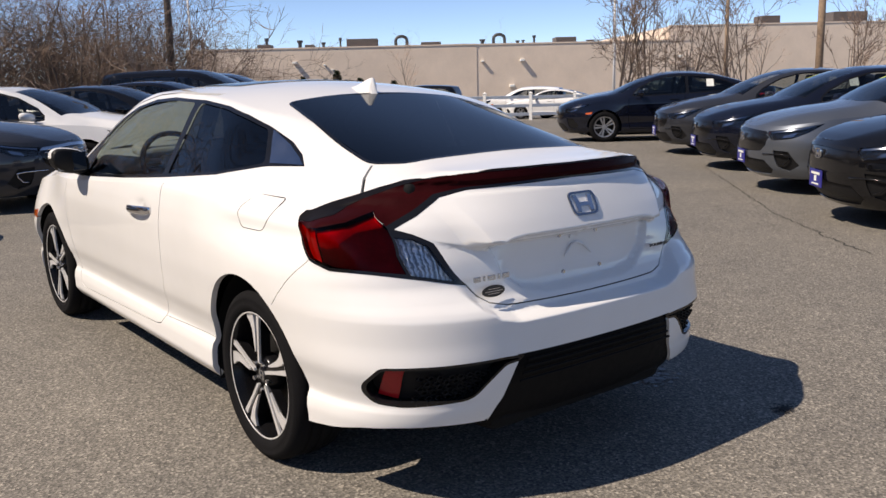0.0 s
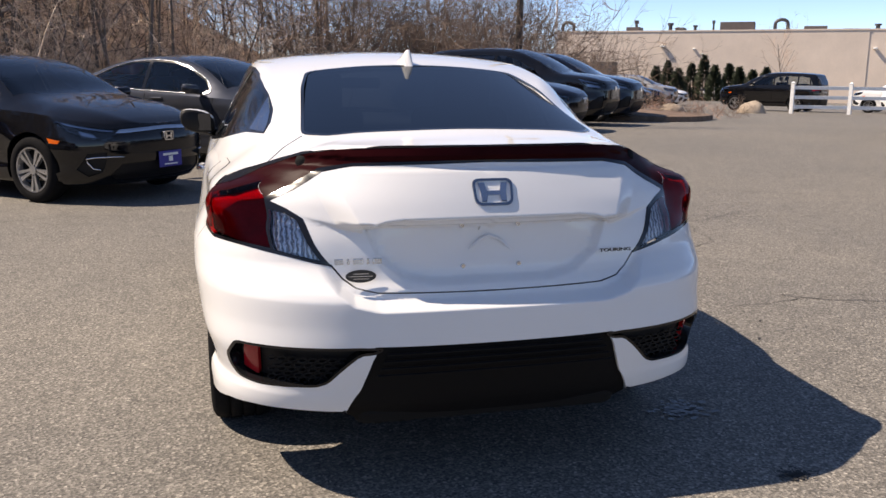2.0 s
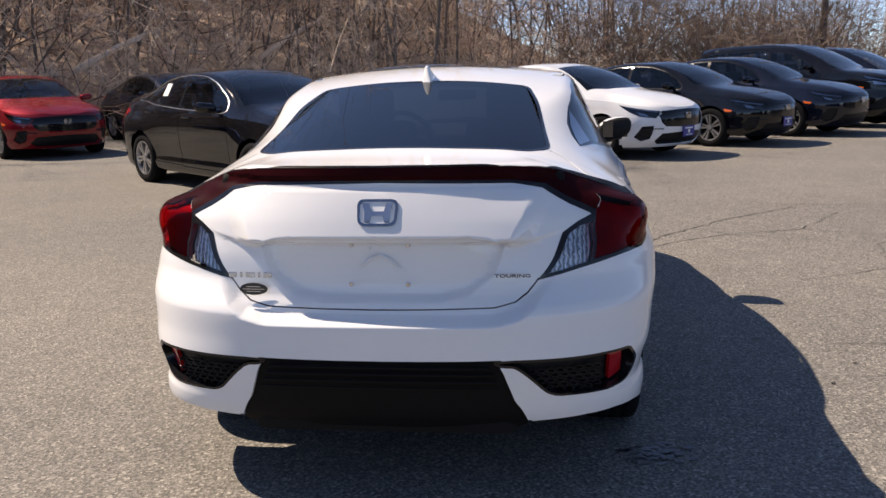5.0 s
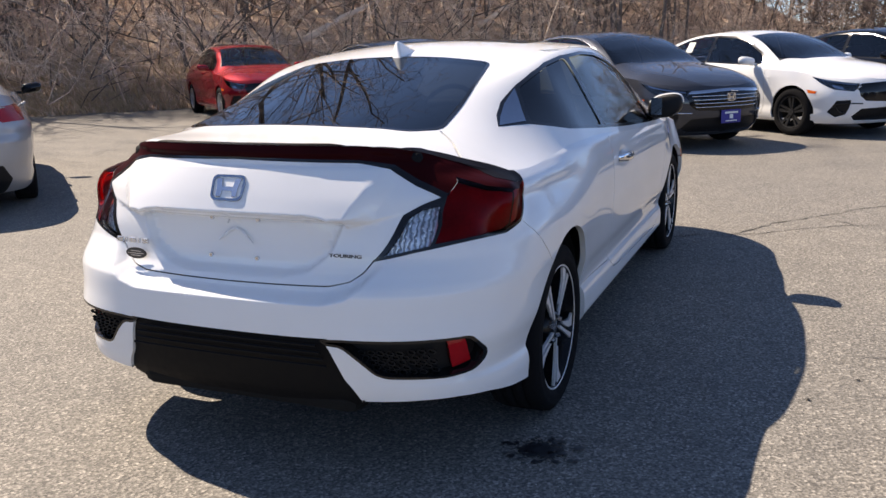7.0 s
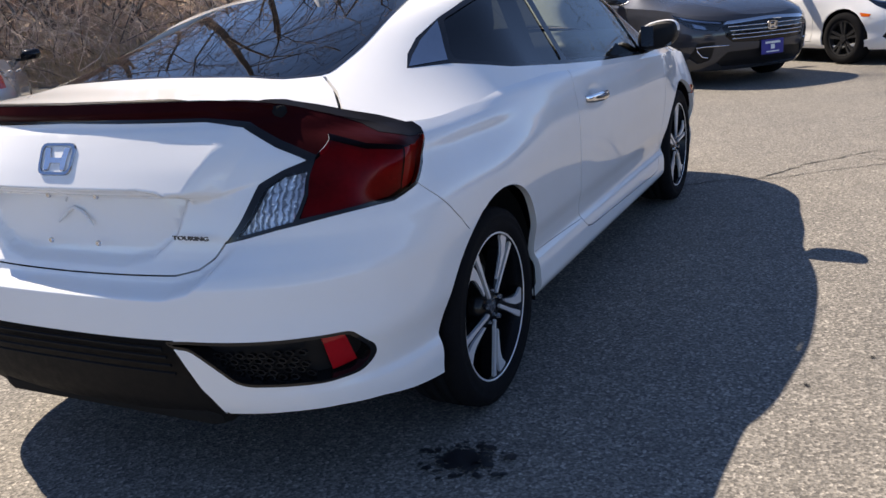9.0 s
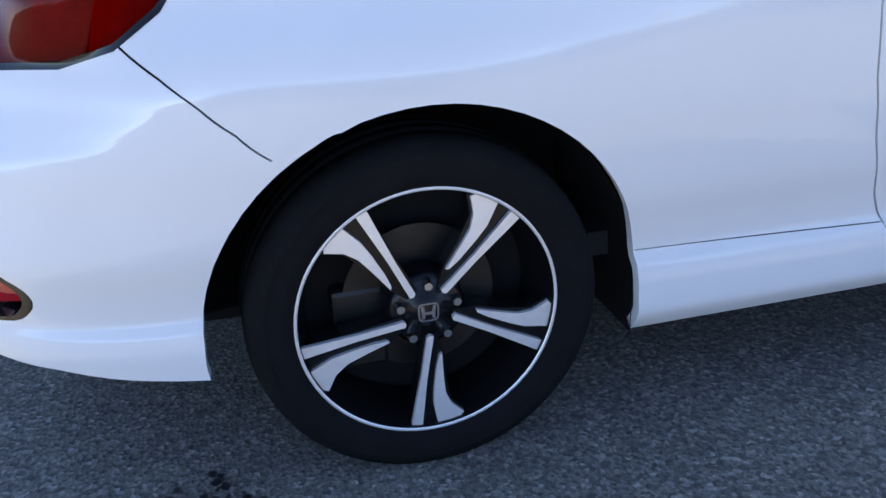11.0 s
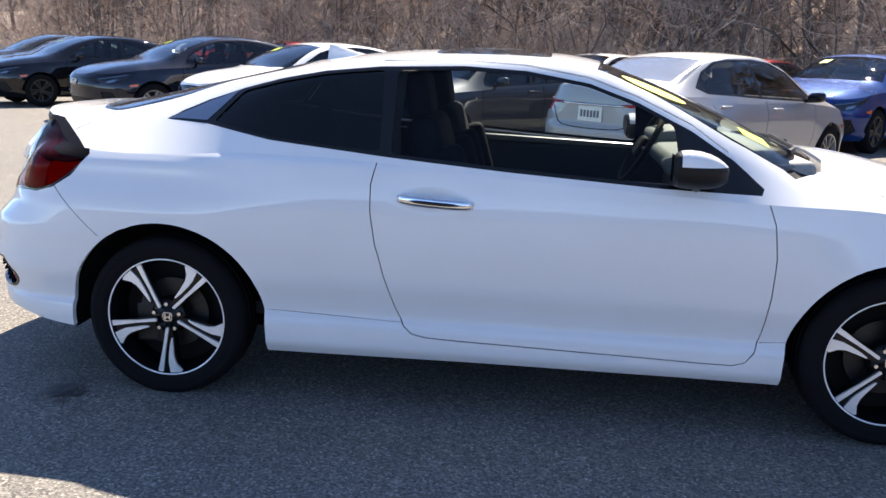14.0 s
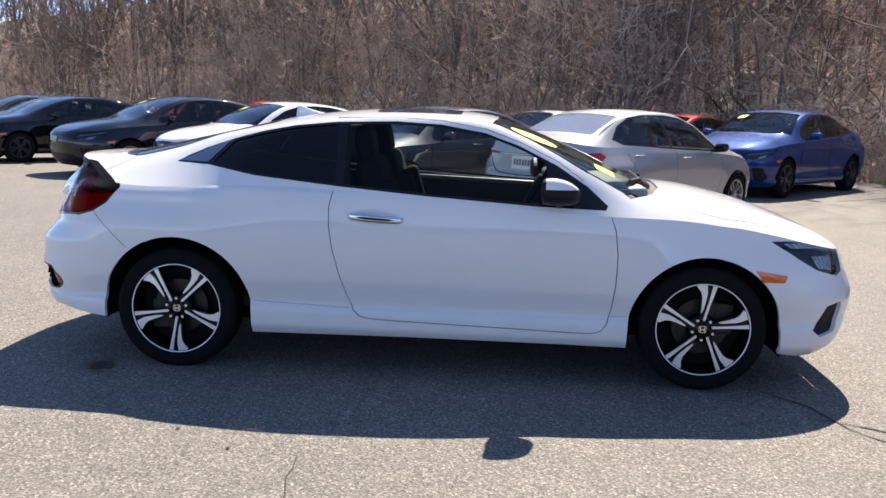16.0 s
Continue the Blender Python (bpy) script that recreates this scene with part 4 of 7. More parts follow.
def letters(name, text, size, mat, parent, m, depth=0.002, squeeze=1.0, label=""):
    """Words with the built-in font, as a mesh."""
    cu = bpy.data.curves.new(name, "FONT")
    cu.offset = size * 0.02
    cu.body, cu.size, cu.extrude, cu.align_x, cu.align_y = text, size, depth, "CENTER", "CENTER"
    tmp = bpy.data.objects.new(name, cu)
    scene.collection.objects.link(tmp)
    dg = bpy.context.evaluated_depsgraph_get()
    me = bpy.data.meshes.new_from_object(tmp.evaluated_get(dg))
    bpy.data.objects.remove(tmp)
    me.materials.clear()
    me.materials.append(mat)
    return put_part(name, me, parent, label, m @ Matrix.Diagonal((squeeze, 1, 1, 1)))


def seat(car, x, y):
    s = new("front_seat")
    s.parent = car
    s.matrix_basis = pose(x, y, 0.0)
    bm = bmesh.new()
    box(bm, 0.50, 0.52, 0.16, pose(0, 0.22, 0.50, 8), 0.05, 3)
    part("cushion", bm, LEATHER, s, smooth=True)
    bm = bmesh.new()
    box(bm, 0.48, 0.13, 0.62, pose(0, -0.14, 0.80, 16), 0.05, 3)
    for k in (-1, 1):
        box(bm, 0.08, 0.20, 0.46, pose(k * 0.21, -0.09, 0.76, 16), 0.035, 3)
    part("backrest", bm, LEATHER, s, smooth=True)
    bm = bmesh.new()
    box(bm, 0.27, 0.10, 0.19, pose(0, -0.25, 1.175, 10), 0.04, 3)
    part("headrest", bm, LEATHER, s, smooth=True)
    for k in (-1, 1):
        bm = bmesh.new()
        tube(bm, [(k * 0.07, -0.235, 1.05), (k * 0.07, -0.25, 1.14)], 0.007, 6)
        part("headrest_post", bm, SATIN, s)


def white_coupe():
    c = COUPE
    car = tagged(new("coupe"), "clean white two-door coupe with black alloy wheels and tinted glass", "car")
    car.empty_display_size = 0.3
    regions, tops, flap = coupe_regions(c)
    sk = c.skin(regions, tops, 1.3)
    body = joined(thick(sk["body"], 0.022))
    top_body = thick(sk["top_body"], 0.012)
    full = joined(body, top_body)
    skin_part("body", full, PAINT_WHITE, car, both=True)
    skin_part("boot_lid", thick(sk["boot"], 0.012), PAINT_WHITE, car, "white boot lid with an empty plate bay", both=True)
    inner = [moved(sk[k], -0.024) for k in ("body", "door", "boot", "gap", "top_body", "top_gap") if k in sk]
    shell = joined(*inner)
    skin_part("inner_shell", shell, CABIN, car, both=True)
    for flip in (False, True):
        f = flipped if flip else (lambda p: p)
        side = (lambda x: -x) if flip else (lambda x: x)
        door = skin_part("door", f(thick(sk["door"], 0.012)), PAINT_WHITE, car)
        handle(door, -1 if flip else 1)
        skin_part("door_window", f(moved(sk["top_glass"], -0.006)), SIDEGLASS, car, "lightly tinted door window")
        skin_part("quarter_window", f(moved(sk["top_quarter"], -0.005)), PRIVACY, car, "dark tinted quarter window")
        skin_part("quarter_trim", f(moved(sk["top_chrome"], 0.002)), DARK_CHROME, car, "dark chrome trim")
        skin_part("window_surround", f(sk["top_dlo"]), TRIM_BLACK, car)
        lamp = skin_part("tail_lamp", f(sk["red"]), LENS_LAMP, car, "red wrap-round tail lamp")
        skin_part("lamp_back", f(moved(sk["red"], -0.020)), LAMP_BACK, lamp)
        skin_part("side_lens", f(sk["side_red"]), LENS_SIDE, lamp, "orange-red side marker lens")
        skin_part("side_back", f(moved(sk["side_red"], -0.015)), BAR_BACK, lamp)
        skin_part("lamp_frame", f(moved(sk["frame"], 0.001)), TRIM_BLACK, lamp)
        skin_part("reversing_lens", f(moved(sk["clear"], 0.002)), LENS_CLEAR, lamp, "clear faceted lens")
        skin_part("reflector", f(moved(sk["clear"], -0.022)), REFLECTOR, lamp)
        skin_part("smoked_cover", f(joined(moved(sk["cover"], 0.001), moved(sk["top_lip"], 0.001))), COVER_BLACK, lamp)
        vent = skin_part("bumper_vent", f(moved(sk["fog"], -0.045)), PLASTIC, car, "black honeycomb bumper vent")
        honeycomb(vent, sk["fog"], flip)
        skin_part("vent_frame", f(thick(sk["fog_rim"], 0.045)), TRIM_BLACK, vent)
        skin_part("bumper_reflector", f(thick(moved(sk["refl"], -0.028), 0.012)), LENS_RED, car, "red bumper reflector")
        whole = joined(sk["headlamp"], sk["hl_strip"], sk["hl_cell"])
        hl = skin_part("headlamp", f(moved(whole, 0.001)), LENS_CLEAR, car)
        skin_part("lamp_housing", f(moved(whole, -0.035)), TRIM_BLACK, hl)
        skin_part("light_strip", f(moved(sk["hl_strip"], -0.010)), REFLECTOR, hl, "bright running-light strip")
        skin_part("projector", f(moved(sk["hl_cell"], -0.022)), REFLECTOR, hl)
        skin_part("side_marker", f(thick(moved(sk["marker"], 0.003), 0.01)), LENS_AMBER, car, "amber side marker")
        skin_part("front_vent", f(moved(sk["intake"], -0.02)), PLASTIC, car)
        mirror(car, -1 if flip else 1)
        wheel_well(car, -1 if flip else 1)
    line = joined(moved(sk["bar"], 0.0))
    skin_part("light_bar", line, LENS_BAR, car, "thin dark red light bar across the boot", both=True)
    skin_part("rear_window", moved(even(sk["top_rear"]), -0.003), TINTED, car, "near-black tinted rear window", both=True)
    skin_part("rear_window_border", moved(sk["top_rear_rim"], 0.002), TRIM_BLACK, car, both=True)
    skin_part("windscreen", moved(sk["top_shield"], -0.003), CLEAR, car, both=True)
    skin_part("windscreen_border", moved(sk["top_shield_rim"], -0.002), TRIM_BLACK, car, both=True)
    skin_part("cowl", moved(sk["top_cowl"], -0.012), PLASTIC, car, "black plastic wiper cowl", both=True)
    roof_glass = joined(moved(sk["top_sunroof"], 0.003))
    skin_part("sunroof", roof_glass, TRIM_BLACK, car, "dark glass sunroof", both=True)
    skin_part("lower_bumper", moved(sk["middle"], -0.012), LOWER_BLACK, car, "black plastic lower bumper", both=True)
    skin_part("grille", moved(sk["grille"], -0.01), TRIM_BLACK, car, both=True)
    skin_part("lower_grille", moved(sk["low_grille"], -0.02), PLASTIC, car, both=True)
    # slats of the lower bumper
    for i in range(4):
        bm = bmesh.new()
        z = 0.476 - 0.021 * i
        w = 0.335 + 0.010 * i
        pts = [(x, -0.888 + 0.012 * (abs(x) / 0.4) ** 3, z) for x in np.linspace(-w, w, 15)]
        tube(bm, pts, 0.0045, 6)
        part("slat", bm, LOWER_BLACK, car)
    # underbody, floor and cabin
    bm = bmesh.new()
    box(bm, 1.06, 3.9, 0.10, pose(0, 1.35, 0.24), 0.03)
    box(bm, 1.20, 1.75, 0.10, pose(0, 1.36, 0.24), 0.03)
    part("underbody", bm, DARKVOID, car)
    bm = bmesh.new()
    box(bm, 0.86, 0.30, 0.16, pose(0, -0.66, 0.30), 0.05)
    part("silencer", bm, DARKVOID, car)
    bm = bmesh.new()
    box(bm, 1.40, 2.6, 0.05, pose(0, 1.05, 0.33))
    box(bm, 1.36, 0.24, 0.30, pose(0, 2.30, 0.62), 0.05, 2)
    box(bm, 0.22, 1.0, 0.30, pose(0, 1.45, 0.45), 0.04, 2)
    box(bm, 0.30, 0.16, 0.10, pose(-0.36, 2.07, 0.96, -14), 0.03, 2)
    part("console", bm, CABIN, car, smooth=False)
    bm = bmesh.new()
    box(bm, 1.42, 0.30, 0.30, pose(0, 2.22, 0.80, -18), 0.06, 3)
    box(bm, 1.34, 0.50, 0.08, pose(0, 2.17, 0.95, 4), 0.03, 2)
    box(bm, 0.34, 0.22, 0.07, pose(-0.36, 2.03, 1.0, 8), 0.03, 2)
    box(bm, 0.20, 0.16, 0.05, pose(0.50, 1.97, 0.955, 10), 0.02, 2)
    part("dashboard", bm, DASH, car, smooth=True)
    bm = bmesh.new()
    box(bm, 1.12, 0.86, 0.06, pose(0, -0.15, 0.97, -4), 0.02)
    box(bm, 1.24, 0.16, 0.55, pose(0, 0.34, 0.78, 20), 0.05, 3)
    box(bm, 1.22, 0.5, 0.16, pose(0, 0.60, 0.48, 6), 0.05, 3)
    part("rear_seat", bm, LEATHER, car, smooth=True)
    for s in (-1, 1):
        bm = bmesh.new()
        box(bm, 0.05, 1.30, 0.50, pose(s * 0.745, 1.52, 0.64), 0.02)
        box(bm, 0.09, 0.50, 0.06, pose(s * 0.70, 1.42, 0.70), 0.02)
        part("door_card", bm, CABIN, car)
        bm = bmesh.new()
        box(bm, 0.045, 1.26, 0.03, pose(s * 0.752, 1.50, 0.905, -1.5), 0.012)
        part("belt_trim", bm, BELT, car)
        bm = bmesh.new()
        tube(bm, [(s * 0.70, 0.86, 0.90), (s * 0.64, 0.85, 1.08), (s * 0.57, 0.86, 1.26)], 0.035, 8)
        part("pillar", bm, CABIN, car)
        seat(car, s * 0.36, 1.17)
    bm = bmesh.new()
    ring = [(0.185 * math.cos(a), 0.185 * math.sin(a)) for a in (2 * math.pi * k / 28 for k in range(29))]
    m = pose(-0.36, 1.90, 0.93, 62)
    tube(bm, [m @ Vector((x, y, 0)) for x, y in ring], 0.015, 8, False)
    box(bm, 0.16, 0.11, 0.05, m, 0.02)
    for a in (0, 180, 270):
        e = m @ Vector((0.17 * math.cos(radians(a)), 0.17 * math.sin(radians(a)), 0))
        tube(bm, [m @ Vector((0, 0, 0)), e], 0.013, 6)
    part("steering_wheel", bm, LEATHER, car, smooth=True)
    bm = bmesh.new()
    box(bm, 0.22, 0.03, 0.06, pose(0, 1.83, 1.20), 0.012)
    part("interior_mirror", bm, TRIM_BLACK, car)
    # emblem, words and plate bay
    bm = bmesh.new()
    frame_h(bm, 0.128, 0.086, 0.004, pose(0, -0.7965, 0.930, 62), "ring")
    ring = part("emblem", bm, DARK_CHROME, car, "chrome maker's emblem")
    bm = bmesh.new()
    frame_h(bm, 0.128, 0.086, 0.0045, pose(0, -0.7965, 0.930, 62), "bars")
    part("emblem_core", bm, EMBLEM, ring, "satin chrome upright bars")
    bm = bmesh.new()
    for x, w in ((-0.056, 0.026), (-0.029, 0.008), (0.0, 0.030), (0.029, 0.008), (0.056, 0.026)):
        box(bm, w, 0.017, 0.006, pose(-0.405, -0.794, 0.738, 86, 0, -3) @ pose(x, 0, 0), 0.002)
    part("badge", bm, SATIN, car, "satin chrome badge of five bars")
    letters("trim_name", "TOURING", 0.0140, BADGE_BLACK, car, pose(0.402, -0.792, 0.737, 86, 0, 3), 0.002, 1.72, "dark trim lettering")
    bm = bmesh.new()
    prism(bm, [(0.045 * math.cos(a), 0.019 * math.sin(a)) for a in (2 * math.pi * k / 28 for k in range(28))], 0.002, pose(-0.397, -0.792, 0.693, 86, 0, -3))
    oval = part("dealer_sticker", bm, BADGE_BLACK, car, "black oval dealer sticker")
    bm = bmesh.new()
    for z, w in ((0.0075, 0.045), (-0.0075, 0.045), (0.0, 0.07)):
        bm = bmesh.new()
        box(bm, w, 0.003, 0.0025, pose(-0.397, -0.7945, 0.693 + z, 0, 0, -3))
        part("sticker_bar", bm, SATIN, oval)
    for x in (-0.089, 0.086):
        for y, z in ((-0.770, 0.828), (-0.790, 0.709)):
            bm = bmesh.new()
            bmesh.ops.create_cone(bm, cap_ends=True, segments=16, radius1=0.008, radius2=0.006, depth=0.006, matrix=pose(x, y - 0.004, z, 90))
            part("plate_screw_hole", bm, SATIN, car)
    for pts in ([(-0.066, 0.756), (-0.03, 0.786), (-0.005, 0.796), (0.025, 0.786), (0.062, 0.752)], [(-0.028, 0.822), (-0.034, 0.812)]):
        bm = bmesh.new()
        tube(bm, [(x, -0.7655 - 0.16 * (0.80 - z) - 0.004, z) for x, z in pts], [0.003] + [0.0055] * (len(pts) - 2) + [0.003], 6)
        part("adhesive_mark", bm, RESIDUE, car, "grey adhesive left in the empty plate bay")
    bm = bmesh.new()
    box(bm, 0.030, 0.02, 0.016, pose(-0.095, -0.785, 0.852), 0.004)
    part("rear_camera", bm, PLASTIC, car)
    bm = bmesh.new()
    box(bm, 0.022, 0.02, 0.008, pose(0.06, -0.783, 0.857), 0.003)
    part("boot_release", bm, PLASTIC, car)
    # fin on the roof
    bm = bmesh.new()
    prof = [(0.625, 0.020, 0.002), (0.58, 0.026, 0.018), (0.53, 0.027, 0.040), (0.485, 0.025, 0.062), (0.462, 0.022, 0.070), (0.452, 0.021, 0.066), (0.446, 0.022, 0.0)]
    rings = []
    for y, w, h in prof:
        z = c.top(0, y) - 0.004
        rings.append([bm.verts.new((x, y, zz)) for x, zz in ((-w, z), (-w * 0.72, z + h * 0.55), (-w * 0.34, z + h * 0.96), (0, z + h), (w * 0.34, z + h * 0.96), (w * 0.72, z + h * 0.55), (w, z))])
    for a, b in zip(rings, rings[1:]):
        for k in range(6):
            bm.faces.new((a[k], b[k], b[k + 1], a[k + 1]))
    bm.faces.new(rings[-1])
    bmesh.ops.recalc_face_normals(bm, faces=bm.faces)
    part("roof_fin", bm, PAINT_WHITE, car, "white shark-fin aerial", smooth=True)
    # fuel flap line on the left flank
    loop = [(c.tub(u, v)) for u, v in dense(flap, 0.03)]
    bm = bmesh.new()
    loop = [(-x - 0.0003, y, z) for x, y, z in loop]
    tube(bm, loop + loop[:1], 0.0013, 4, False)
    part("fuel_flap_seam", bm, DARKVOID, car)
    # wipers
    for pts in ([(-0.58, 2.36), (-0.1, 2.44), (0.05, 2.452)], [(0.0, 2.40), (0.35, 2.41), (0.58, 2.33)]):
        bm = bmesh.new()
        tube(bm, [(x, y, c.top(abs(x), y) + 0.014) for x, y in pts], 0.009, 6)
        part("wiper", bm, PLASTIC, car)
    # stickers inside the screen
    for name, mat, cx, cy, w, h, n in (("screen_sticker", STICKER_YELLOW, 0.50, 1.83, 0.08, 0.125, 16), ("price_sticker", STICKER_GREEN, 0.56, 2.20, 0.065, 0.055, 4)):
        bm = bmesh.new()
        a = [(cx + w * math.cos(2 * math.pi * (k + 0.5) / n) * (1.3 if n == 4 else 1), cy + h * math.sin(2 * math.pi * (k + 0.5) / n) * (1.3 if n == 4 else 1)) for k in range(n)]
        bm.faces.new([bm.verts.new((x, y, c.top(x, y) + 0.002)) for x, y in a])
        part(name, bm, mat, car, "yellow sticker on the windscreen")
    parts = wheel_meshes()
    add_wheel(car, 0.745, 0.014, 0.307, radians(180), parts)
    add_wheel(car, -0.745, 0.0, 0.312, radians(6), parts)
    add_wheel(car, 0.745, 2.70, 0.318, radians(-4), parts)
    add_wheel(car, -0.745, 2.70, 0.318, radians(20), parts)
    return car


def handle(door, s):
    xs = lambda y, z: s * (COUPE.width(y, z))
    bm = bmesh.new()
    pts = []
    for i in range(13):
        t = i / 12
        y = 0.912 + 0.278 * t
        bulge = 0.030 * math.sin(math.pi * min(1, max(0, t))) ** 0.5 + 0.004
        pts.append((s * (COUPE.width(0.80, 0.80) - 0.002 + bulge * 0.9), y, 0.826 - 0.014 * t))
    rings = []
    for i, (x, y, z) in enumerate(pts):
        t = i / 12
        h = 0.0175 * (1 - 0.28 * abs(2 * t - 1) ** 5)
        rings.append([bm.verts.new((x + s * dx, y, z + dz)) for dx, dz in ((-0.010, -h), (0.001, -h), (0.005, -h * 0.3), (0.003, h * 0.6), (0.0, h), (-0.010, h))])
    for a, b in zip(rings, rings[1:]):
        for k in range(6):
            bm.faces.new((a[k], a[(k + 1) % 6], b[(k + 1) % 6], b[k]))
    bm.faces.new(rings[0])
    bm.faces.new(rings[-1])
    bmesh.ops.recalc_face_normals(bm, faces=bm.faces)
    part("handle", bm, CHROME, door, "chrome pull handle", smooth=True)
    bm = bmesh.new()
    tube(bm, [(x + s * 0.0035, y, z + 0.001) for x, y, z in pts[2:11]], [0.002, 0.0055, 0.0065, 0.0065, 0.0065, 0.0065, 0.0065, 0.0055, 0.002], 6)
    part("handle_inlay", bm, TRIM_BLACK, door, "black inlay along the handle", smooth=True)


def mirror(car, s):
    m = new("wing_mirror")
    m.parent = car
    m.matrix_basis = pose(s * 0.915, 1.935, 0.985) @ Matrix.Diagonal((0.84, 0.82, 0.98, 1))

    def shell(zs, mat, name, fore=-1.0):
        bm = bmesh.new()
        rings = []
        for y, wx, wz, up in ((-0.080, 0.098, 0.050, 0.0), (-0.074, 0.106, 0.058, 0.0), (-0.055, 0.111, 0.063, 0.0), (-0.02, 0.113, 0.066, 0.0), (0.02, 0.111, 0.065, -0.002), (0.06, 0.103, 0.059, -0.005), (0.09, 0.092, 0.051, -0.009), (0.115, 0.076, 0.040, -0.013), (0.132, 0.055, 0.027, -0.016), (0.141, 0.03, 0.013, -0.018), (0.143, 0.008, 0.003, -0.018)):
            ring = []
            for k in range(20):
                a = 2 * math.pi * k / 20
                cx, cz = math.cos(a), math.sin(a)
                e = 0.78
                ring.append(bm.verts.new((s * (wx * math.copysign(abs(cx) ** e, cx) + 0.0), y + s * 0 - 0.12 * wx * cx, up + wz * math.copysign(abs(cz) ** e, cz) + 0.02 * cx)))
            rings.append(ring)
        for a, b in zip(rings, rings[1:]):
            for k in range(20):
                bm.faces.new((a[k], a[(k + 1) % 20], b[(k + 1) % 20], b[k]))
        bm.faces.new(rings[-1])
        bm.faces.new(rings[0][::-1])
        bmesh.ops.recalc_face_normals(bm, faces=bm.faces)
        lo, hi = zs
        geom = bm.verts[:] + bm.edges[:] + bm.faces[:]
        bmesh.ops.bisect_plane(bm, geom=geom, plane_co=(0, 0, lo), plane_no=(0, 0, -1), clear_outer=True)
        geom = bm.verts[:] + bm.edges[:] + bm.faces[:]
        bmesh.ops.bisect_plane(bm, geom=geom, plane_co=(0, 0, hi), plane_no=(0, 0, 1), clear_outer=True)
        geom = bm.verts[:] + bm.edges[:] + bm.faces[:]
        bmesh.ops.bisect_plane(bm, geom=geom, plane_co=(0, fore, 0), plane_no=(0, -1, 0), clear_outer=True)
        if fore > -0.5:
            for v in bm.verts:
                v.co = Vector((v.co.x * 1.03, v.co.y * 1.02, v.co.z * 1.03 + 0.001))
        part(name, bm, mat, m, smooth=True)

    shell((0.018, 0.2), PAINT_WHITE, "cap", -0.064)
    shell((-0.2, 0.2), PLASTIC, "housing")
    bm = bmesh.new()
    box(bm, 0.17, 0.004, 0.095, pose(0, -0.077, 0.0), 0.0015)
    part("mirror_glass", bm, MIRROR, m)
    bm = bmesh.new()
    tube(bm, [(-s * 0.04, 0.01, -0.05), (-s * 0.13, 0.05, -0.072)], [0.022, 0.03], 8)
    part("stalk", bm, TRIM_BLACK, m)


def wheel_well(car, s):
    for cy, cz in ((0.021, 0.302), (2.703, 0.310)):
        bm = bmesh.new()
        rings = []
        for x, r in ((0.815, 0.388), (0.80, 0.392), (0.56, 0.392), (0.55, 0.1)):
            rings.append([bm.verts.new((s * x, cy + r * (math.cos(a) if math.sin(a) > 0 else math.copysign(1.0, math.cos(a))), max(0.235 if cy < 1 and math.cos(a) < 0 else 0.185, cz + r * math.sin(a)))) for a in (math.pi * (k - 3) / 22 for k in range(29))])
        for a, b in zip(rings, rings[1:]):
            for k in range(28):
                bm.faces.new((a[k], a[k + 1], b[k + 1], b[k]))
        part("wheel_well", bm, DARKVOID, car, smooth=True)


def honeycomb(vent, piece, flip):
    """Small hexagonal cells standing in the vent."""
    bm = bmesh.new()
    v = piece[0]
    x0, x1, z0, z1 = v[:, 0].min(), 0.665, v[:, 2].min(), v[:, 2].max() - 0.02
    row = 0
    z = z0 + 0.015
    while z < z1 - 0.01:
        x = x0 + 0.02 + (0.012 if row % 2 else 0)
        while x < x1:
            d = np.hypot(v[:, 0] - x, v[:, 2] - z)
            i = int(d.argmin())
            if d[i] < 0.02:
                y = float(v[i][1]) + 0.028
                m = pose(-x if flip else x, y, z, 90)
                pts = [(0.0135 * math.cos(math.pi * k / 3) * 1.15, 0.0085 * math.sin(math.pi * k / 3)) for k in range(6)]
                o = [bm.verts.new(m @ Vector((a, b, 0.0))) for a, b in pts]
                n = [bm.verts.new(m @ Vector((a * 0.72, b * 0.66, 0.0))) for a, b in pts]
                q = [bm.verts.new(m @ Vector((a * 0.72, b * 0.66, -0.012))) for a, b in pts]
                for k in range(6):
                    bm.faces.new((o[k - 1], o[k], n[k], n[k - 1]))
                    bm.faces.new((n[k - 1], n[k], q[k], q[k - 1]))
            x += 0.0285
        z += 0.0165
        row += 1
    bmesh.ops.recalc_face_normals(bm, faces=bm.faces)
    part("honeycomb", bm, PLASTIC, vent)


white_coupe()


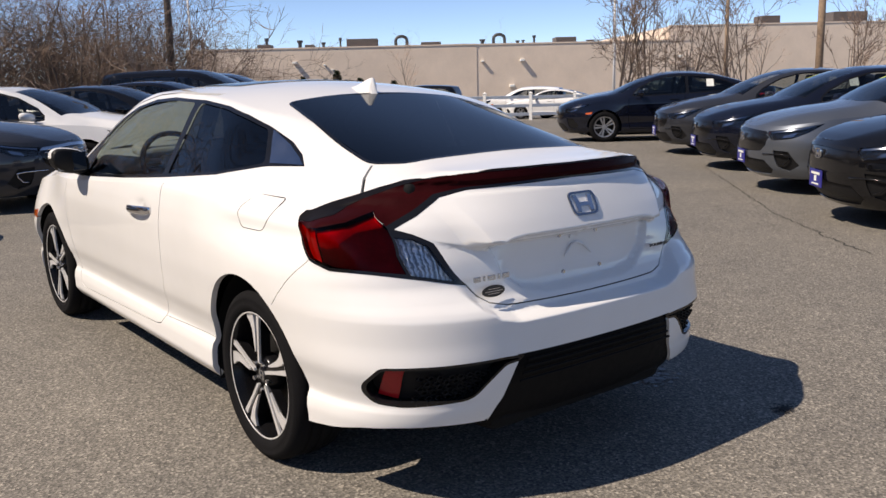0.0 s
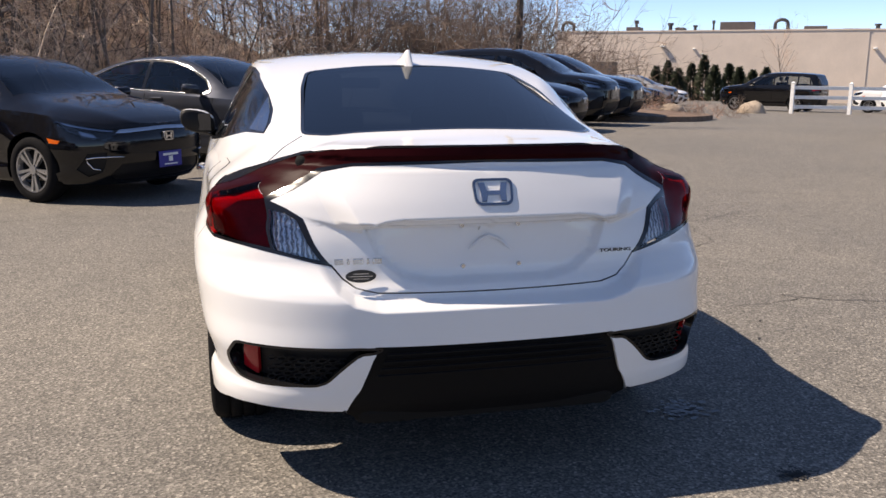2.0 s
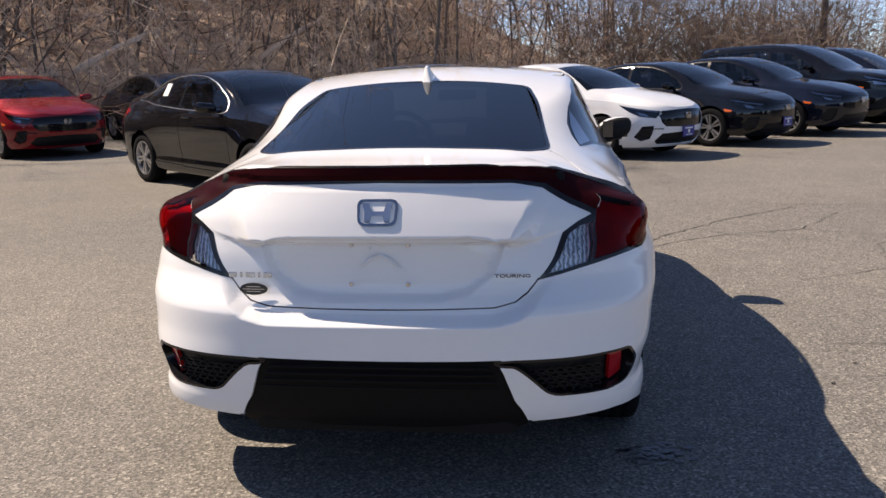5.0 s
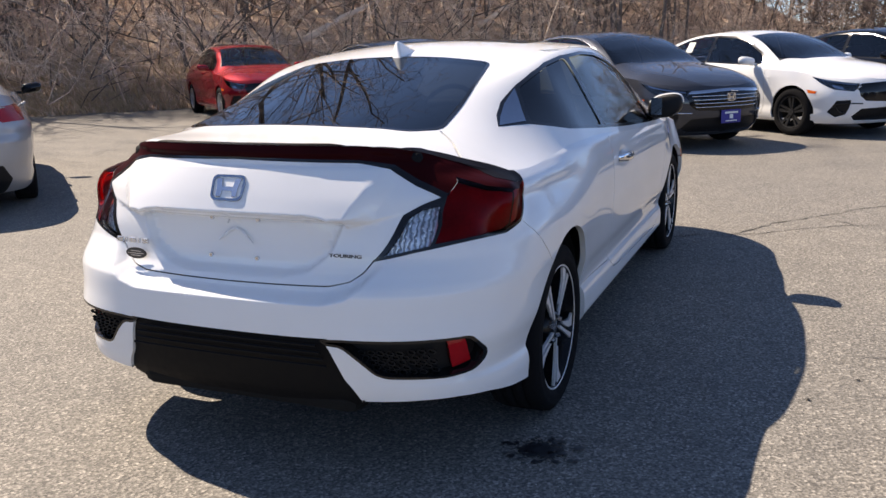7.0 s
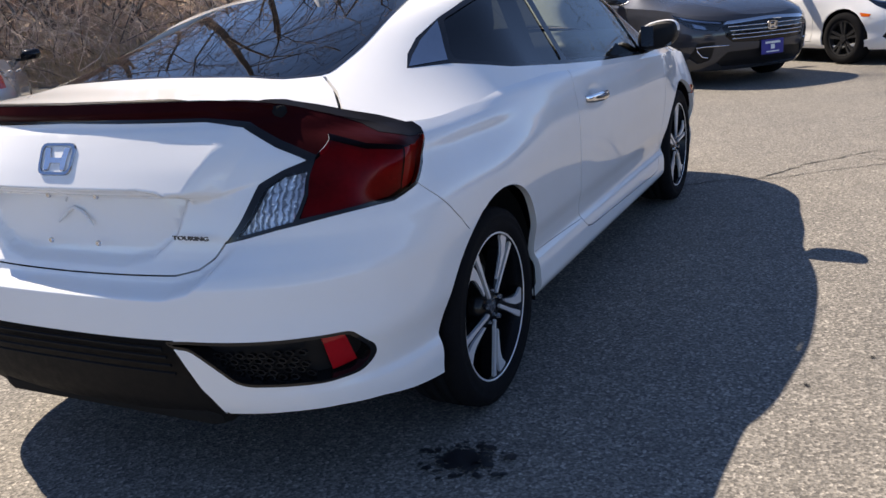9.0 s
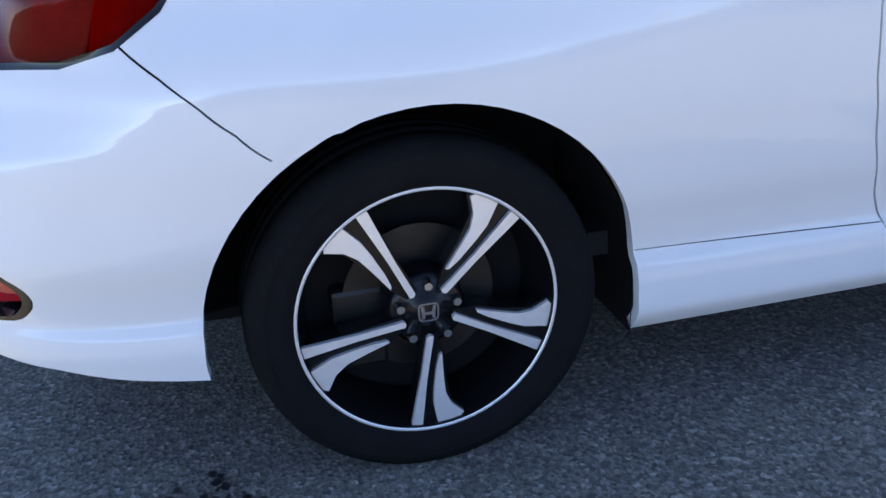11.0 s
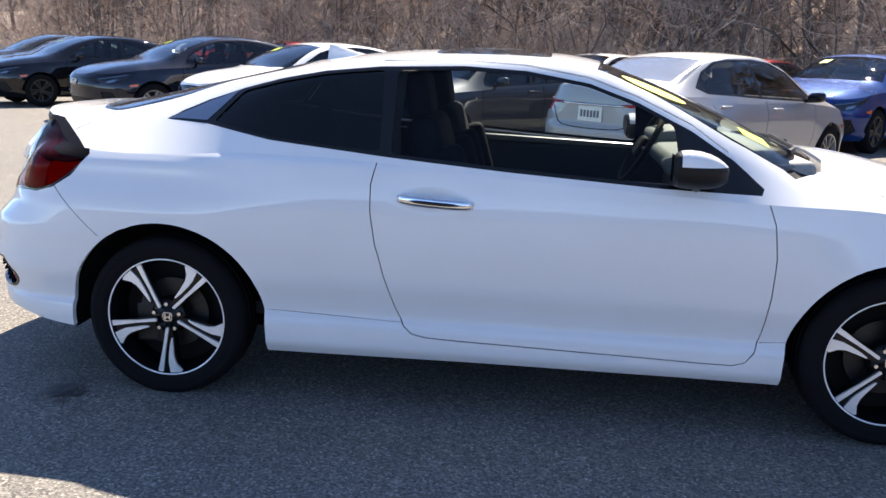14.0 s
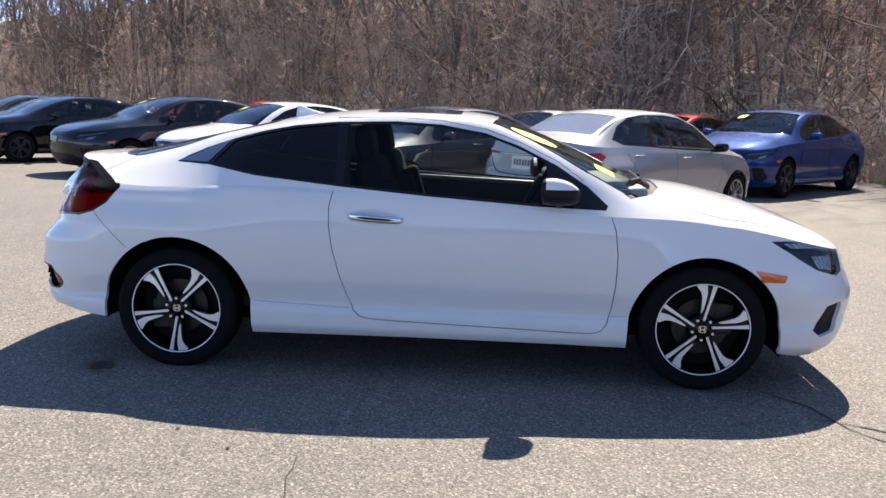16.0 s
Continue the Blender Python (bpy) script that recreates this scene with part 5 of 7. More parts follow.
# ==== ground ====
def asphalt_sheet():
    rs = [-400, -160, -120, -90, -70, -54, -40] + list(range(-32, 60, 4)) + [64, 72, 84, 100, 130, 200, 400, 900]
    hs = [-900, -300, -90, -66, -58, -50, -45, -40, -36, -34, -30, -27, -24, -22, -20, -19, -18, -17, -14, -10, -6, -2, 2, 6, 10, 14, 20, 30, 50, 90, 200, 600]
    vs, fs = [], []
    for r in rs:
        for h in hs:
            vs.append(lot(r, h))
    n = len(hs)
    for i in range(len(rs) - 1):
        for j in range(n - 1):
            fs.append([i * n + j, (i + 1) * n + j, (i + 1) * n + j + 1, i * n + j + 1])
    me = mesh_from("ground", vs, fs, ASPHALT)
    me.materials.append(EARTH)
    me.materials.append(ISLAND)
    for p in me.polygons:
        c = p.center
        h, r = c.x * ACROSS.x + c.y * ACROSS.y, c.x * ALONG.x + c.y * ALONG.y
        p.material_index = (2 if h < -27 else 1) if h < -18 and r < 36 else 0
        if p.normal.z < 0:
            p.flip()
    tagged(new("ground", me), "worn grey asphalt car park with a leaf-strewn bank", "ground", kind="structure")


asphalt_sheet()


# ==== parked cars ====
def body_width(tall=1.0, half=0.87):
    return table(*[(z * tall, x * half / 0.87) for z, x in ((0.17, 0.79), (0.22, 0.83), (0.30, 0.842), (0.38, 0.835), (0.5, 0.853), (0.66, 0.866), (0.76, 0.870), (0.85, 0.855), (0.92, 0.832), (1.0, 0.79), (1.08, 0.75))])


SEDAN = CarShape(
    wheelbase=2.70, y_back=-0.15, y_front=2.80, sill=0.185, soft=0.09, square_front=2.55, width=body_width(),
    back=table((0.17, -0.88), (0.30, -0.97), (0.5, -1.0), (0.62, -1.0), (0.72, -0.96), (0.9, -0.95), (1.08, -0.93)),
    front=table((0.17, 3.46), (0.3, 3.58), (0.45, 3.62), (0.58, 3.62), (0.68, 3.60), (0.75, 3.55), (0.82, 3.45), (0.9, 3.3)),
    rim=table((-1.15, 1.06), (-0.7, 1.04), (-0.4, 0.995), (-0.15, 0.975), (0.3, 0.965), (0.8, 0.94), (1.3, 0.915), (2.2, 0.88), (2.8, 0.84), (3.1, 0.79), (3.4, 0.758), (3.8, 0.742)),
    ridge=table((-0.95, 1.07), (-0.75, 1.09), (-0.5, 1.125), (-0.2, 1.205), (0.2, 1.315), (0.6, 1.385), (1.0, 1.412), (1.35, 1.405), (1.62, 1.36), (2.0, 1.235), (2.45, 1.03), (2.55, 1.005), (2.9, 0.95), (3.2, 0.885), (3.45, 0.80), (3.55, 0.748)),
    crown=table((-0.95, 0.04), (-0.3, 0.11), (0.6, 0.12), (1.9, 0.13), (2.6, 0.10), (3.5, 0.04)),
    slope=table((-0.95, 0.4), (-0.4, 0.9), (0.2, 1.5), (0.8, 1.9), (1.7, 1.8), (2.1, 1.25), (2.5, 0.7), (3.5, 0.4)))
NOTCHBACK = CarShape(
    wheelbase=2.70, y_back=-0.15, y_front=2.80, sill=0.185, soft=0.09, square_front=2.55, width=body_width(),
    back=table((0.17, -0.90), (0.30, -0.99), (0.5, -1.03), (0.62, -1.03), (0.72, -1.0), (0.9, -1.0), (1.08, -0.98)),
    front=table((0.17, 3.46), (0.3, 3.58), (0.45, 3.60), (0.58, 3.58), (0.70, 3.52), (0.80, 3.42), (0.9, 3.3)),
    rim=table((-1.15, 1.08), (-0.7, 1.06), (-0.4, 1.02), (-0.15, 1.0), (0.3, 0.985), (0.8, 0.965), (1.3, 0.94), (2.2, 0.90), (2.8, 0.85), (3.1, 0.79), (3.4, 0.74), (3.8, 0.71)),
    ridge=table((-1.0, 1.085), (-0.75, 1.125), (-0.5, 1.145), (-0.38, 1.17), (-0.1, 1.28), (0.25, 1.40), (0.6, 1.45), (1.0, 1.46), (1.35, 1.45), (1.62, 1.39), (2.0, 1.26), (2.5, 1.05), (2.6, 1.025), (2.9, 0.97), (3.2, 0.89), (3.45, 0.77), (3.55, 0.71)),
    crown=table((-1.0, 0.05), (-0.3, 0.10), (0.6, 0.12), (1.9, 0.13), (2.6, 0.10), (3.5, 0.04)),
    slope=table((-1.0, 0.4), (-0.5, 0.8), (0.0, 1.5), (0.6, 1.9), (1.7, 1.9), (2.1, 1.3), (2.5, 0.7), (3.5, 0.4)))
SUV = CarShape(
    wheelbase=2.78, y_back=-0.2, y_front=2.85, sill=0.24, tall=1.24, soft=0.09, width=body_width(1.24, 0.92), pinch=0.02,
    back=table((0.2, -0.90), (0.4, -1.0), (0.8, -1.03), (1.0, -1.02), (1.3, -0.98)),
    front=table((0.2, 3.50), (0.4, 3.66), (0.6, 3.70), (0.8, 3.70), (0.95, 3.62), (1.1, 3.45)),
    rim=table((-1.2, 1.18), (-0.2, 1.17), (0.8, 1.15), (2.2, 1.12), (2.85, 1.08), (3.2, 1.02), (3.85, 0.98)),
    ridge=table((-1.0, 1.19), (-0.95, 1.30), (-0.85, 1.50), (-0.72, 1.66), (-0.55, 1.70), (0.0, 1.74), (0.8, 1.76), (1.35, 1.73), (1.65, 1.65), (2.0, 1.50), (2.5, 1.24), (2.65, 1.20), (3.0, 1.16), (3.35, 1.09), (3.58, 1.0)),
    crown=table((-1.0, 0.05), (0.6, 0.09), (1.9, 0.10), (2.6, 0.08), (3.6, 0.04)),
    slope=table((-1.0, 2.5), (0.0, 3.0), (1.6, 2.6), (2.1, 1.5), (2.6, 0.7), (3.6, 0.4)))


def parked_regions(c, kind):
    B, S, P = c.back, c.side, c.pane
    N = lambda x, z: c.back(x, z, 1)
    t = c.k.get("tall", 1.0)
    wr = 0.36 * (1.0 if t == 1 else 1.1)
    cz = 0.315 * (1.0 if t == 1 else 1.12)
    wb = c.k["wheelbase"]
    arches = []
    for a in (0.0, wb):
        arches.append(("hole", [S(y, z) for y, z in circle(a, cz, wr, 24) if z > c.k["sill"] - 0.02] + [S(a + wr, 0.05), S(a - wr, 0.05)]))
    f = {"sedan": 1.0, "notchback": 1.03, "suv": 1.36}[kind]
    grille = [N(0, 0.715 * f), N(0.46, 0.695 * f), N(0.56, 0.64 * f), N(0.53, 0.55 * f), N(0.46, 0.485 * f), N(0.0, 0.465 * f)]
    strip = [N(0.55, 0.700 * f), S(3.06, 0.775 * f), S(3.14, 0.745 * f), N(0.56, 0.684 * f)]
    cell = [N(0.69, 0.665 * f), S(3.25, 0.700 * f), S(3.29, 0.655 * f), N(0.68, 0.630 * f)]
    lamp = [N(0.52, 0.705 * f), S(2.98 if t == 1 else 3.06, 0.792 * f), S(3.14, 0.70 * f), S(3.30, 0.632 * f), N(0.60, 0.605 * f), N(0.55, 0.65 * f)]
    chrome = [N(0, 0.722 * f), N(0.50, 0.702 * f), N(0.54, 0.672 * f), N(0.46, 0.672 * f), N(0, 0.692 * f)]
    mouth = [N(0, 0.40 * f), N(0.50, 0.385 * f), N(0.58, 0.28 * f), N(0.5, 0.22 * f), N(0, 0.21 * f)]
    vent = [S(3.22, 0.34 * f), N(0.74, 0.49 * f), N(0.62, 0.50 * f), N(0.64, 0.31 * f), S(3.30, 0.27 * f)]
    marker = [S(2.95, 0.625 * f), S(3.10, 0.605 * f), S(3.08, 0.575 * f), S(2.98, 0.58 * f)]
    if kind == "suv":
        tail = [B(0.55, 1.12), B(0.55, 0.98), S(-0.72, 0.95), S(-0.66, 1.12)]
    elif kind == "notchback":
        tail = [B(0.53, 0.91), B(0.55, 0.84), B(0.64, 0.80), S(-0.62, 0.80), S(-0.42, 0.90), S(-0.50, 0.945), B(0.62, 0.935)]
    else:
        tail = [B(0.50, 0.93), B(0.52, 0.83), B(0.60, 0.78), S(-0.66, 0.78), S(-0.45, 0.90), S(-0.5, 0.94), B(0.68, 0.95)]
    low_back = [B(0, 0.44 * f), B(0.6, 0.42 * f), B(0.66, 0.30 * f), B(0.5, 0.05), B(0, 0.05)]
    doors = [(0.02, 0.90 * f), (0.10, 0.55 * f), (0.35, 0.30 * f), (1.06, 0.28 * f), (1.06, 1.1 * f), (1.05, 1.1 * f), (1.05, 0.288 * f), (0.355, 0.308 * f), (0.108, 0.555 * f), (0.028, 0.90 * f)]
    door2 = [(2.16, 0.27 * f), (2.21, 0.5 * f), (2.20, 0.88 * f), (2.208, 0.88 * f), (2.218, 0.5 * f), (2.168, 0.262 * f), (1.06, 0.27 * f), (1.06, 0.279 * f)]
    tub = arches + [("strip", strip), ("cell", cell), ("lamp", lamp), ("chrome", chrome), ("grille", grille), ("mouth", mouth), ("mouth", vent), ("marker", marker), ("tail", tail), ("low", low_back),
                    ("gap", [S(y, z) for y, z in doors]), ("gap", [S(y, z) for y, z in door2])]
    if kind == "suv":
        dlo = [(-0.72, 1.22), (-0.55, 1.53), (-0.2, 1.585), (0.6, 1.61), (1.25, 1.58), (1.55, 1.50), (1.95, 1.30), (2.15, 1.16), (2.1, 1.145), (1.0, 1.165), (-0.3, 1.19)]
        cuts = (-0.05, 1.0)
        rear = [(-0.62, -0.96), (-0.60, -0.82), (-0.56, -0.70), (0.56, -0.70), (0.60, -0.82), (0.62, -0.96)]
        shield = [(0.56, 1.62), (0.70, 2.2), (0.74, 2.42), (0.4, 2.55), (-0.01, 2.58), (-0.01, 1.62)]
    elif kind == "notchback":
        dlo = [(-0.16, 1.09), (0.05, 1.25), (0.30, 1.355), (0.6, 1.39), (1.1, 1.395), (1.45, 1.36), (1.75, 1.26), (2.1, 1.06), (2.22, 0.95), (2.15, 0.925), (1.0, 0.975), (0.0, 1.03)]
        cuts = (0.98,)
        rear = [(-0.60, -0.40), (-0.52, 0.22), (0.52, 0.22), (0.60, -0.40)]
        shield = [(0.54, 1.62), (0.66, 2.15), (0.70, 2.38), (0.4, 2.52), (-0.01, 2.55), (-0.01, 1.60)]
    else:
        dlo = [(-0.32, 1.035), (0.0, 1.15), (0.35, 1.265), (0.7, 1.325), (1.05, 1.345), (1.4, 1.325), (1.7, 1.25), (2.0, 1.10), (2.11, 1.0), (2.13, 0.935), (2.06, 0.92), (1.0, 0.955), (0.2, 1.0), (-0.1, 1.03)]
        cuts = (1.0,)
        rear = [(-0.56, -0.50), (-0.46, 0.42), (0.46, 0.42), (0.56, -0.50)]
        shield = [(0.52, 1.60), (0.64, 2.1), (0.70, 2.32), (0.4, 2.47), (-0.01, 2.50), (-0.01, 1.60)]
    pane = lambda pts: [P(y, z) for y, z in dense(pts, 0.12)]
    parked_regions.dlo = dlo
    edge = inset(dlo, 0.022)
    xs = [min(p[0] for p in edge) - 0.1, *cuts, max(p[0] for p in edge) + 0.1]
    tops = []
    for a, b in zip(xs, xs[1:]):
        clip = clip_y(edge, a + 0.03, b - 0.03)
        tops.append(("side%d" % len(tops), pane(clip)))
    tops += [("surround", pane(dlo)), ("rear", rounded(rear, 0.06, 2)), ("shield", inset(shield, 0.01)), ("cowl", [(x, y) for x, y in shield])]
    return tub, tops


def clip_y(poly, a, b):
    """The part of a polygon between a and b along its first axis."""
    for lim, keep in ((a, 1), (b, -1)):
        out = []
        for p, q in zip(poly, poly[1:] + poly[:1]):
            ip, iq = (p[0] - lim) * keep >= 0, (q[0] - lim) * keep >= 0
            if ip:
                out.append(p)
            if ip != iq:
                t = (lim - p[0]) / (q[0] - p[0])
                out.append((lim, p[1] + (q[1] - p[1]) * t))
        poly = out
    return poly


def parked_wheel(spokes):
    made = []
    bm = bmesh.new()
    lathe(bm, [(-0.09, 0.2), (-0.105, 0.25), (-0.095, 0.30), (-0.07, 0.317), (0.07, 0.317), (0.095, 0.30), (0.105, 0.25), (0.095, 0.222), (0.085, 0.215)], 28)
    made.append(("tyre", bm_mesh("tyre", bm, RUBBER, True)))
    bm = bmesh.new()
    if spokes == 5:
        blades = [(2 * math.pi * k / 5, pts) for k in range(5) for pts in ([(-0.020, 0.03), (-0.060, 0.208), (-0.014, 0.208), (-0.003, 0.06)], [(0.003, 0.06), (0.020, 0.206), (0.052, 0.206), (0.020, 0.03)])]
    else:
        w = 0.10 / spokes
        blades = [(2 * math.pi * k / spokes, [(-w * 0.6, 0.03), (-w + q, 0.208), (w + q, 0.208), (w * 0.6, 0.03)]) for k, q in enumerate([-0.018, 0.018] * (spokes // 2))]
    for turn, pts in blades:
        m = Matrix.Rotation(turn, 4, "X")
        top = [bm.verts.new(m @ Vector((0.088 - 0.008 * (b < 0.1), a, b))) for a, b in pts]
        low = [bm.verts.new(m @ Vector((0.05, a, b))) for a, b in pts]
        bm.faces.new(top)
        for i in range(4):
            bm.faces.new((top[i - 1], low[i - 1], low[i], top[i]))
    lathe(bm, [(0.088, 0.218), (0.095, 0.216), (0.092, 0.203), (0.04, 0.19)], 28)
    lathe(bm, [(0.05, 0.05), (0.088, 0.045), (0.090, 0.001)], 12)
    made.append(("rim", bm_mesh("rim", bm, None)))
    bm = bmesh.new()
    lathe(bm, [(0.03, 0.2), (0.02, 0.001)], 20)
    made.append(("brake", bm_mesh("brake", bm, DARKVOID)))
    return made


PARKED = {}


def parked_meshes(kind, fine=0.42):
    """The meshes of a kind of car, made once."""
    c = {"sedan": SEDAN, "notchback": NOTCHBACK, "suv": SUV}[kind]
    sk = c.skin(*parked_regions(c, kind), fine)
    m = lambda name, piece, mat: mesh_from(name, piece[0], piece[1], mat, True, piece[2])
    two = lambda piece: joined(piece, flipped(piece))
    made = {"c": c, "singles": [], "pairs": []}
    made["body"] = m("body", two(joined(thick(sk["body"], 0.02), thick(sk["top_body"], 0.01))), None)
    made["singles"] += [("inner_shell", m("inner_shell", two(joined(moved(sk["top_body"], -0.03), moved(sk["gap"], -0.02))), CABIN)),
                        ("windscreen", m("windscreen", two(sk["top_shield"]), BGGLASS)), ("windscreen_border", m("windscreen_border", two(sk["top_cowl"]), TRIM_BLACK)),
                        ("rear_window", m("rear_window", two(sk["top_rear"]), REARGLARE if kind == "notchback" else PRIVACY)),
                        ("grille", m("grille", two(moved(sk["grille"], -0.006)), TRIM_BLACK)), ("grille_bar", m("grille_bar", two(moved(sk["chrome"], 0.004)), CHROME)),
                        ("lower_grille", m("lower_grille", two(moved(sk["mouth"], -0.015)), PLASTIC)), ("lower_bumper", m("lower_bumper", two(sk["low"]), PLASTIC))]
    for f in (lambda p: p, flipped):
        made["pairs"] += [("headlamp", m("headlamp", f(moved(joined(sk["lamp"], sk["strip"], sk["cell"]), 0.002)), LENS_CLEAR), [("lamp_housing", m("lamp_housing", f(moved(joined(sk["lamp"], sk["strip"], sk["cell"]), -0.03)), TRIM_BLACK)), ("light_strip", m("light_strip", f(moved(sk["strip"], -0.008)), DARK_CHROME)), ("reflector", m("reflector", f(moved(sk["cell"], -0.012)), DARK_CHROME))]),
                          ("tail_lamp", m("tail_lamp", f(sk["tail"]), LENS_RED), []), ("side_marker", m("side_marker", f(moved(sk["marker"], 0.003)), LENS_AMBER), [])]
        for k in sorted(sk):
            if k.startswith("top_side"):
                made["pairs"].append(("side_window", m("side_window", f(moved(sk[k], -0.002)), BGGLASS), []))
        made["pairs"] += [("window_surround", m("window_surround", f(sk["top_surround"]), TRIM_BLACK), [])]
        s = -1 if f is flipped else 1
        bm = bmesh.new()
        line = [Vector((s * (c.pane(y, z)[0] + 0.003), y, z)) for y, z in dense(rounded(parked_regions.dlo, 0.06, 3), 0.08)]
        tube(bm, line + line[:1], 0.0065, 5, False)
        made["pairs"].append(("window_trim", bm_mesh("window_trim", bm, SATIN, True), []))
        for y in (0.22, 1.28):
            z = (0.90 if y < 1 else 0.86) * (1.0 if kind != "suv" else 1.18)
            x = c.width(y, z)
            bm = bmesh.new()
            box(bm, 0.03, 0.20, 0.026, pose(s * (x + 0.012), y, z), 0.011, 2)
            made["pairs"].append(("door_handle", bm_mesh("door_handle", bm, None, True), []))
    k = 1.0 if kind != "suv" else 1.22
    bm = bmesh.new()
    box(bm, 1.5, 3.7, 0.14, pose(0, c.k["wheelbase"] / 2, 0.26 * k), 0.03)
    for y in (0, c.k["wheelbase"]):
        box(bm, 1.10, 0.8, 0.30, pose(0, y, 0.42 * k))
    box(bm, 1.4, 2.3, 0.35, pose(0, 1.0, 0.55 * k))
    made["singles"].append(("underbody", bm_mesh("underbody", bm, DARKVOID)))
    bm = bmesh.new()
    for x in (-0.36, 0.36):
        box(bm, 0.46, 0.16, 0.66, pose(x, 1.0, 0.80 * k, 14), 0.05)
        box(bm, 0.25, 0.09, 0.18, pose(x, 0.88, 1.20 * k, 10), 0.03)
    box(bm, 1.25, 0.18, 0.6, pose(0, 0.10, 0.78 * k, 18), 0.05)
    box(bm, 1.36, 0.3, 0.2, pose(0, 2.15, 0.86 * k), 0.05)
    made["singles"].append(("seats", bm_mesh("seats", bm, LEATHER)))
    made["wheel"] = parked_wheel({"sedan": 5, "notchback": 10, "suv": 10}[kind])
    bm = bmesh.new()
    box(bm, 0.22, 0.14, 0.115, Matrix(), 0.054, 3)
    for v in bm.verts:
        k_ = 1 - 2.2 * max(0.0, v.co.y)
        v.co = Vector((v.co.x * k_ - 0.25 * max(0.0, v.co.y), v.co.y - 0.12 * v.co.x, v.co.z * k_ + 0.10 * v.co.x))
    box(bm, 0.12, 0.03, 0.03, pose(-0.12, 0.02, -0.05))
    made["mirror"] = bm_mesh("wing_mirror", bm, None, True)
    return made


def own_paint(ob, mat):
    if not ob.data.materials:
        ob.data.materials.append(mat)
    ob.material_slots[0].link = "OBJECT"
    ob.material_slots[0].material = mat


def parked_car(kind, colour, r, h, label, facing=1, tag=False, slip=0.0, rear_plate=False, stickers=(), scale=1.0, group="parked cars", chrome=False, rim=RIMGREY, slats=False):
    """A car in the lot at r along the rows with its front axle h across them; facing 1: nose along ACROSS, -1: the other way."""
    key = (kind, 0.26 if r > 13.5 or r < -17 else 0.42)
    if key not in PARKED:
        PARKED[key] = parked_meshes(*key)
    made = PARKED[key]
    c = made["c"]
    wb = c.k["wheelbase"]
    car = tagged(new({"sedan": "sedan", "notchback": "sedan", "suv": "suv"}[kind]), label, "car", group)
    way = ACROSS * facing
    p = lot(r, h) - way * wb * scale
    heading = math.degrees(math.atan2(-way.x, way.y)) + slip
    car.matrix_basis = pose(p.x, p.y, ground_z(p.x, p.y), 0, 0, heading) @ Matrix.Diagonal((scale, scale, scale, 1))
    own_paint(put_part("body", made["body"], car), colour)
    for name, me in made["singles"]:
        ob = put_part(name, me, car)
        if name == "grille_bar":
            own_paint(ob, SATIN if chrome else TRIM_BLACK)
    for name, me, kids in made["pairs"]:
        if name == "window_trim" and not chrome:
            continue
        ob = put_part(name, me, car)
        if name == "door_handle":
            own_paint(ob, colour)
        for n, k in kids:
            put_part(n, k, ob)
    k = 1.0 if kind != "suv" else 1.12
    for x in (-0.76, 0.76):
        for y in (0, wb):
            hub = new("wheel")
            hub.parent = car
            hub.matrix_basis = pose(x, y, 0.315 * k, 0, 0, 0 if x > 0 else 180) @ Matrix.Rotation(x + y + r, 4, "X") @ Matrix.Diagonal((k, k, k, 1))
            for n, me in made["wheel"]:
                ob = put_part(n, me, hub)
                if n == "rim":
                    own_paint(ob, rim)
    for s in (-1, 1):
        own_paint(put_part("wing_mirror", made["mirror"], car, "", pose(s * 0.97, 1.97, (0.99 if k == 1 else 1.24), 0, 0, 0 if s > 0 else 180)), TRIM_BLACK if rear_plate else colour)
    if kind == "sedan" and abs(r) < 14:
        for k_ in (-1, 1):
            pts = [c.tub(*c.back(x, z, 1)) for x, z in ((0.50, 0.452), (0.60, 0.455), (0.70, 0.452), (0.745, 0.44), (0.735, 0.40), (0.70, 0.345), (0.66, 0.335))]
            bm = bmesh.new()
            tube(bm, [(k_ * x, y + 0.006, z) for x, y, z in pts], 0.008, 5)
            part("fog_trim", bm, SATIN if chrome else TRIM_BLACK, car, "", True)
    if slats:
        for i in range(4):
            z = 0.645 - 0.042 * i
            pts = [c.tub(u, c.v_of(u, z)) for u in (c.back(x, z, 1)[0] for x in np.linspace(0.02, 0.50 - 0.012 * i, 9))]
            bm = bmesh.new()
            tube(bm, [(-x, y + 0.002, z_) for x, y, z_ in pts[::-1]] + [(x, y + 0.002, z_) for x, y, z_ in pts], 0.006, 5)
            part("grille_slat", bm, SATIN, car, smooth=True)
    zt = 0.40 if k == 1 else 0.62
    yn = c.tub(c.y1 + 1, c.v_of(c.y1 + 1, zt))[1]
    if tag:
        bm = bmesh.new()
        box(bm, 0.30, 0.008, 0.155, pose(0, yn + 0.02, zt), 0.004)
        t = part("dealer_tag", bm, TAG_BLUE, car, "blue dealer tag")
        bm = bmesh.new()
        box(bm, 0.20, 0.004, 0.022, pose(0, yn + 0.026, zt + 0.045))
        box(bm, 0.05, 0.004, 0.05, pose(0, yn + 0.026, zt))
        box(bm, 0.17, 0.004, 0.012, pose(0, yn + 0.026, zt - 0.05))
        part("tag_bars", bm, STICKER_WHITE, t)
    bm = bmesh.new()
    ze = 0.625 if k == 1 else 0.84
    ye = c.tub(c.y1 + 1, c.v_of(c.y1 + 1, ze))[1]
    frame_h(bm, 0.13, 0.09, 0.012, pose(0, ye + 0.004, ze, 90, 0, 180))
    part("emblem", bm, CHROME, car)
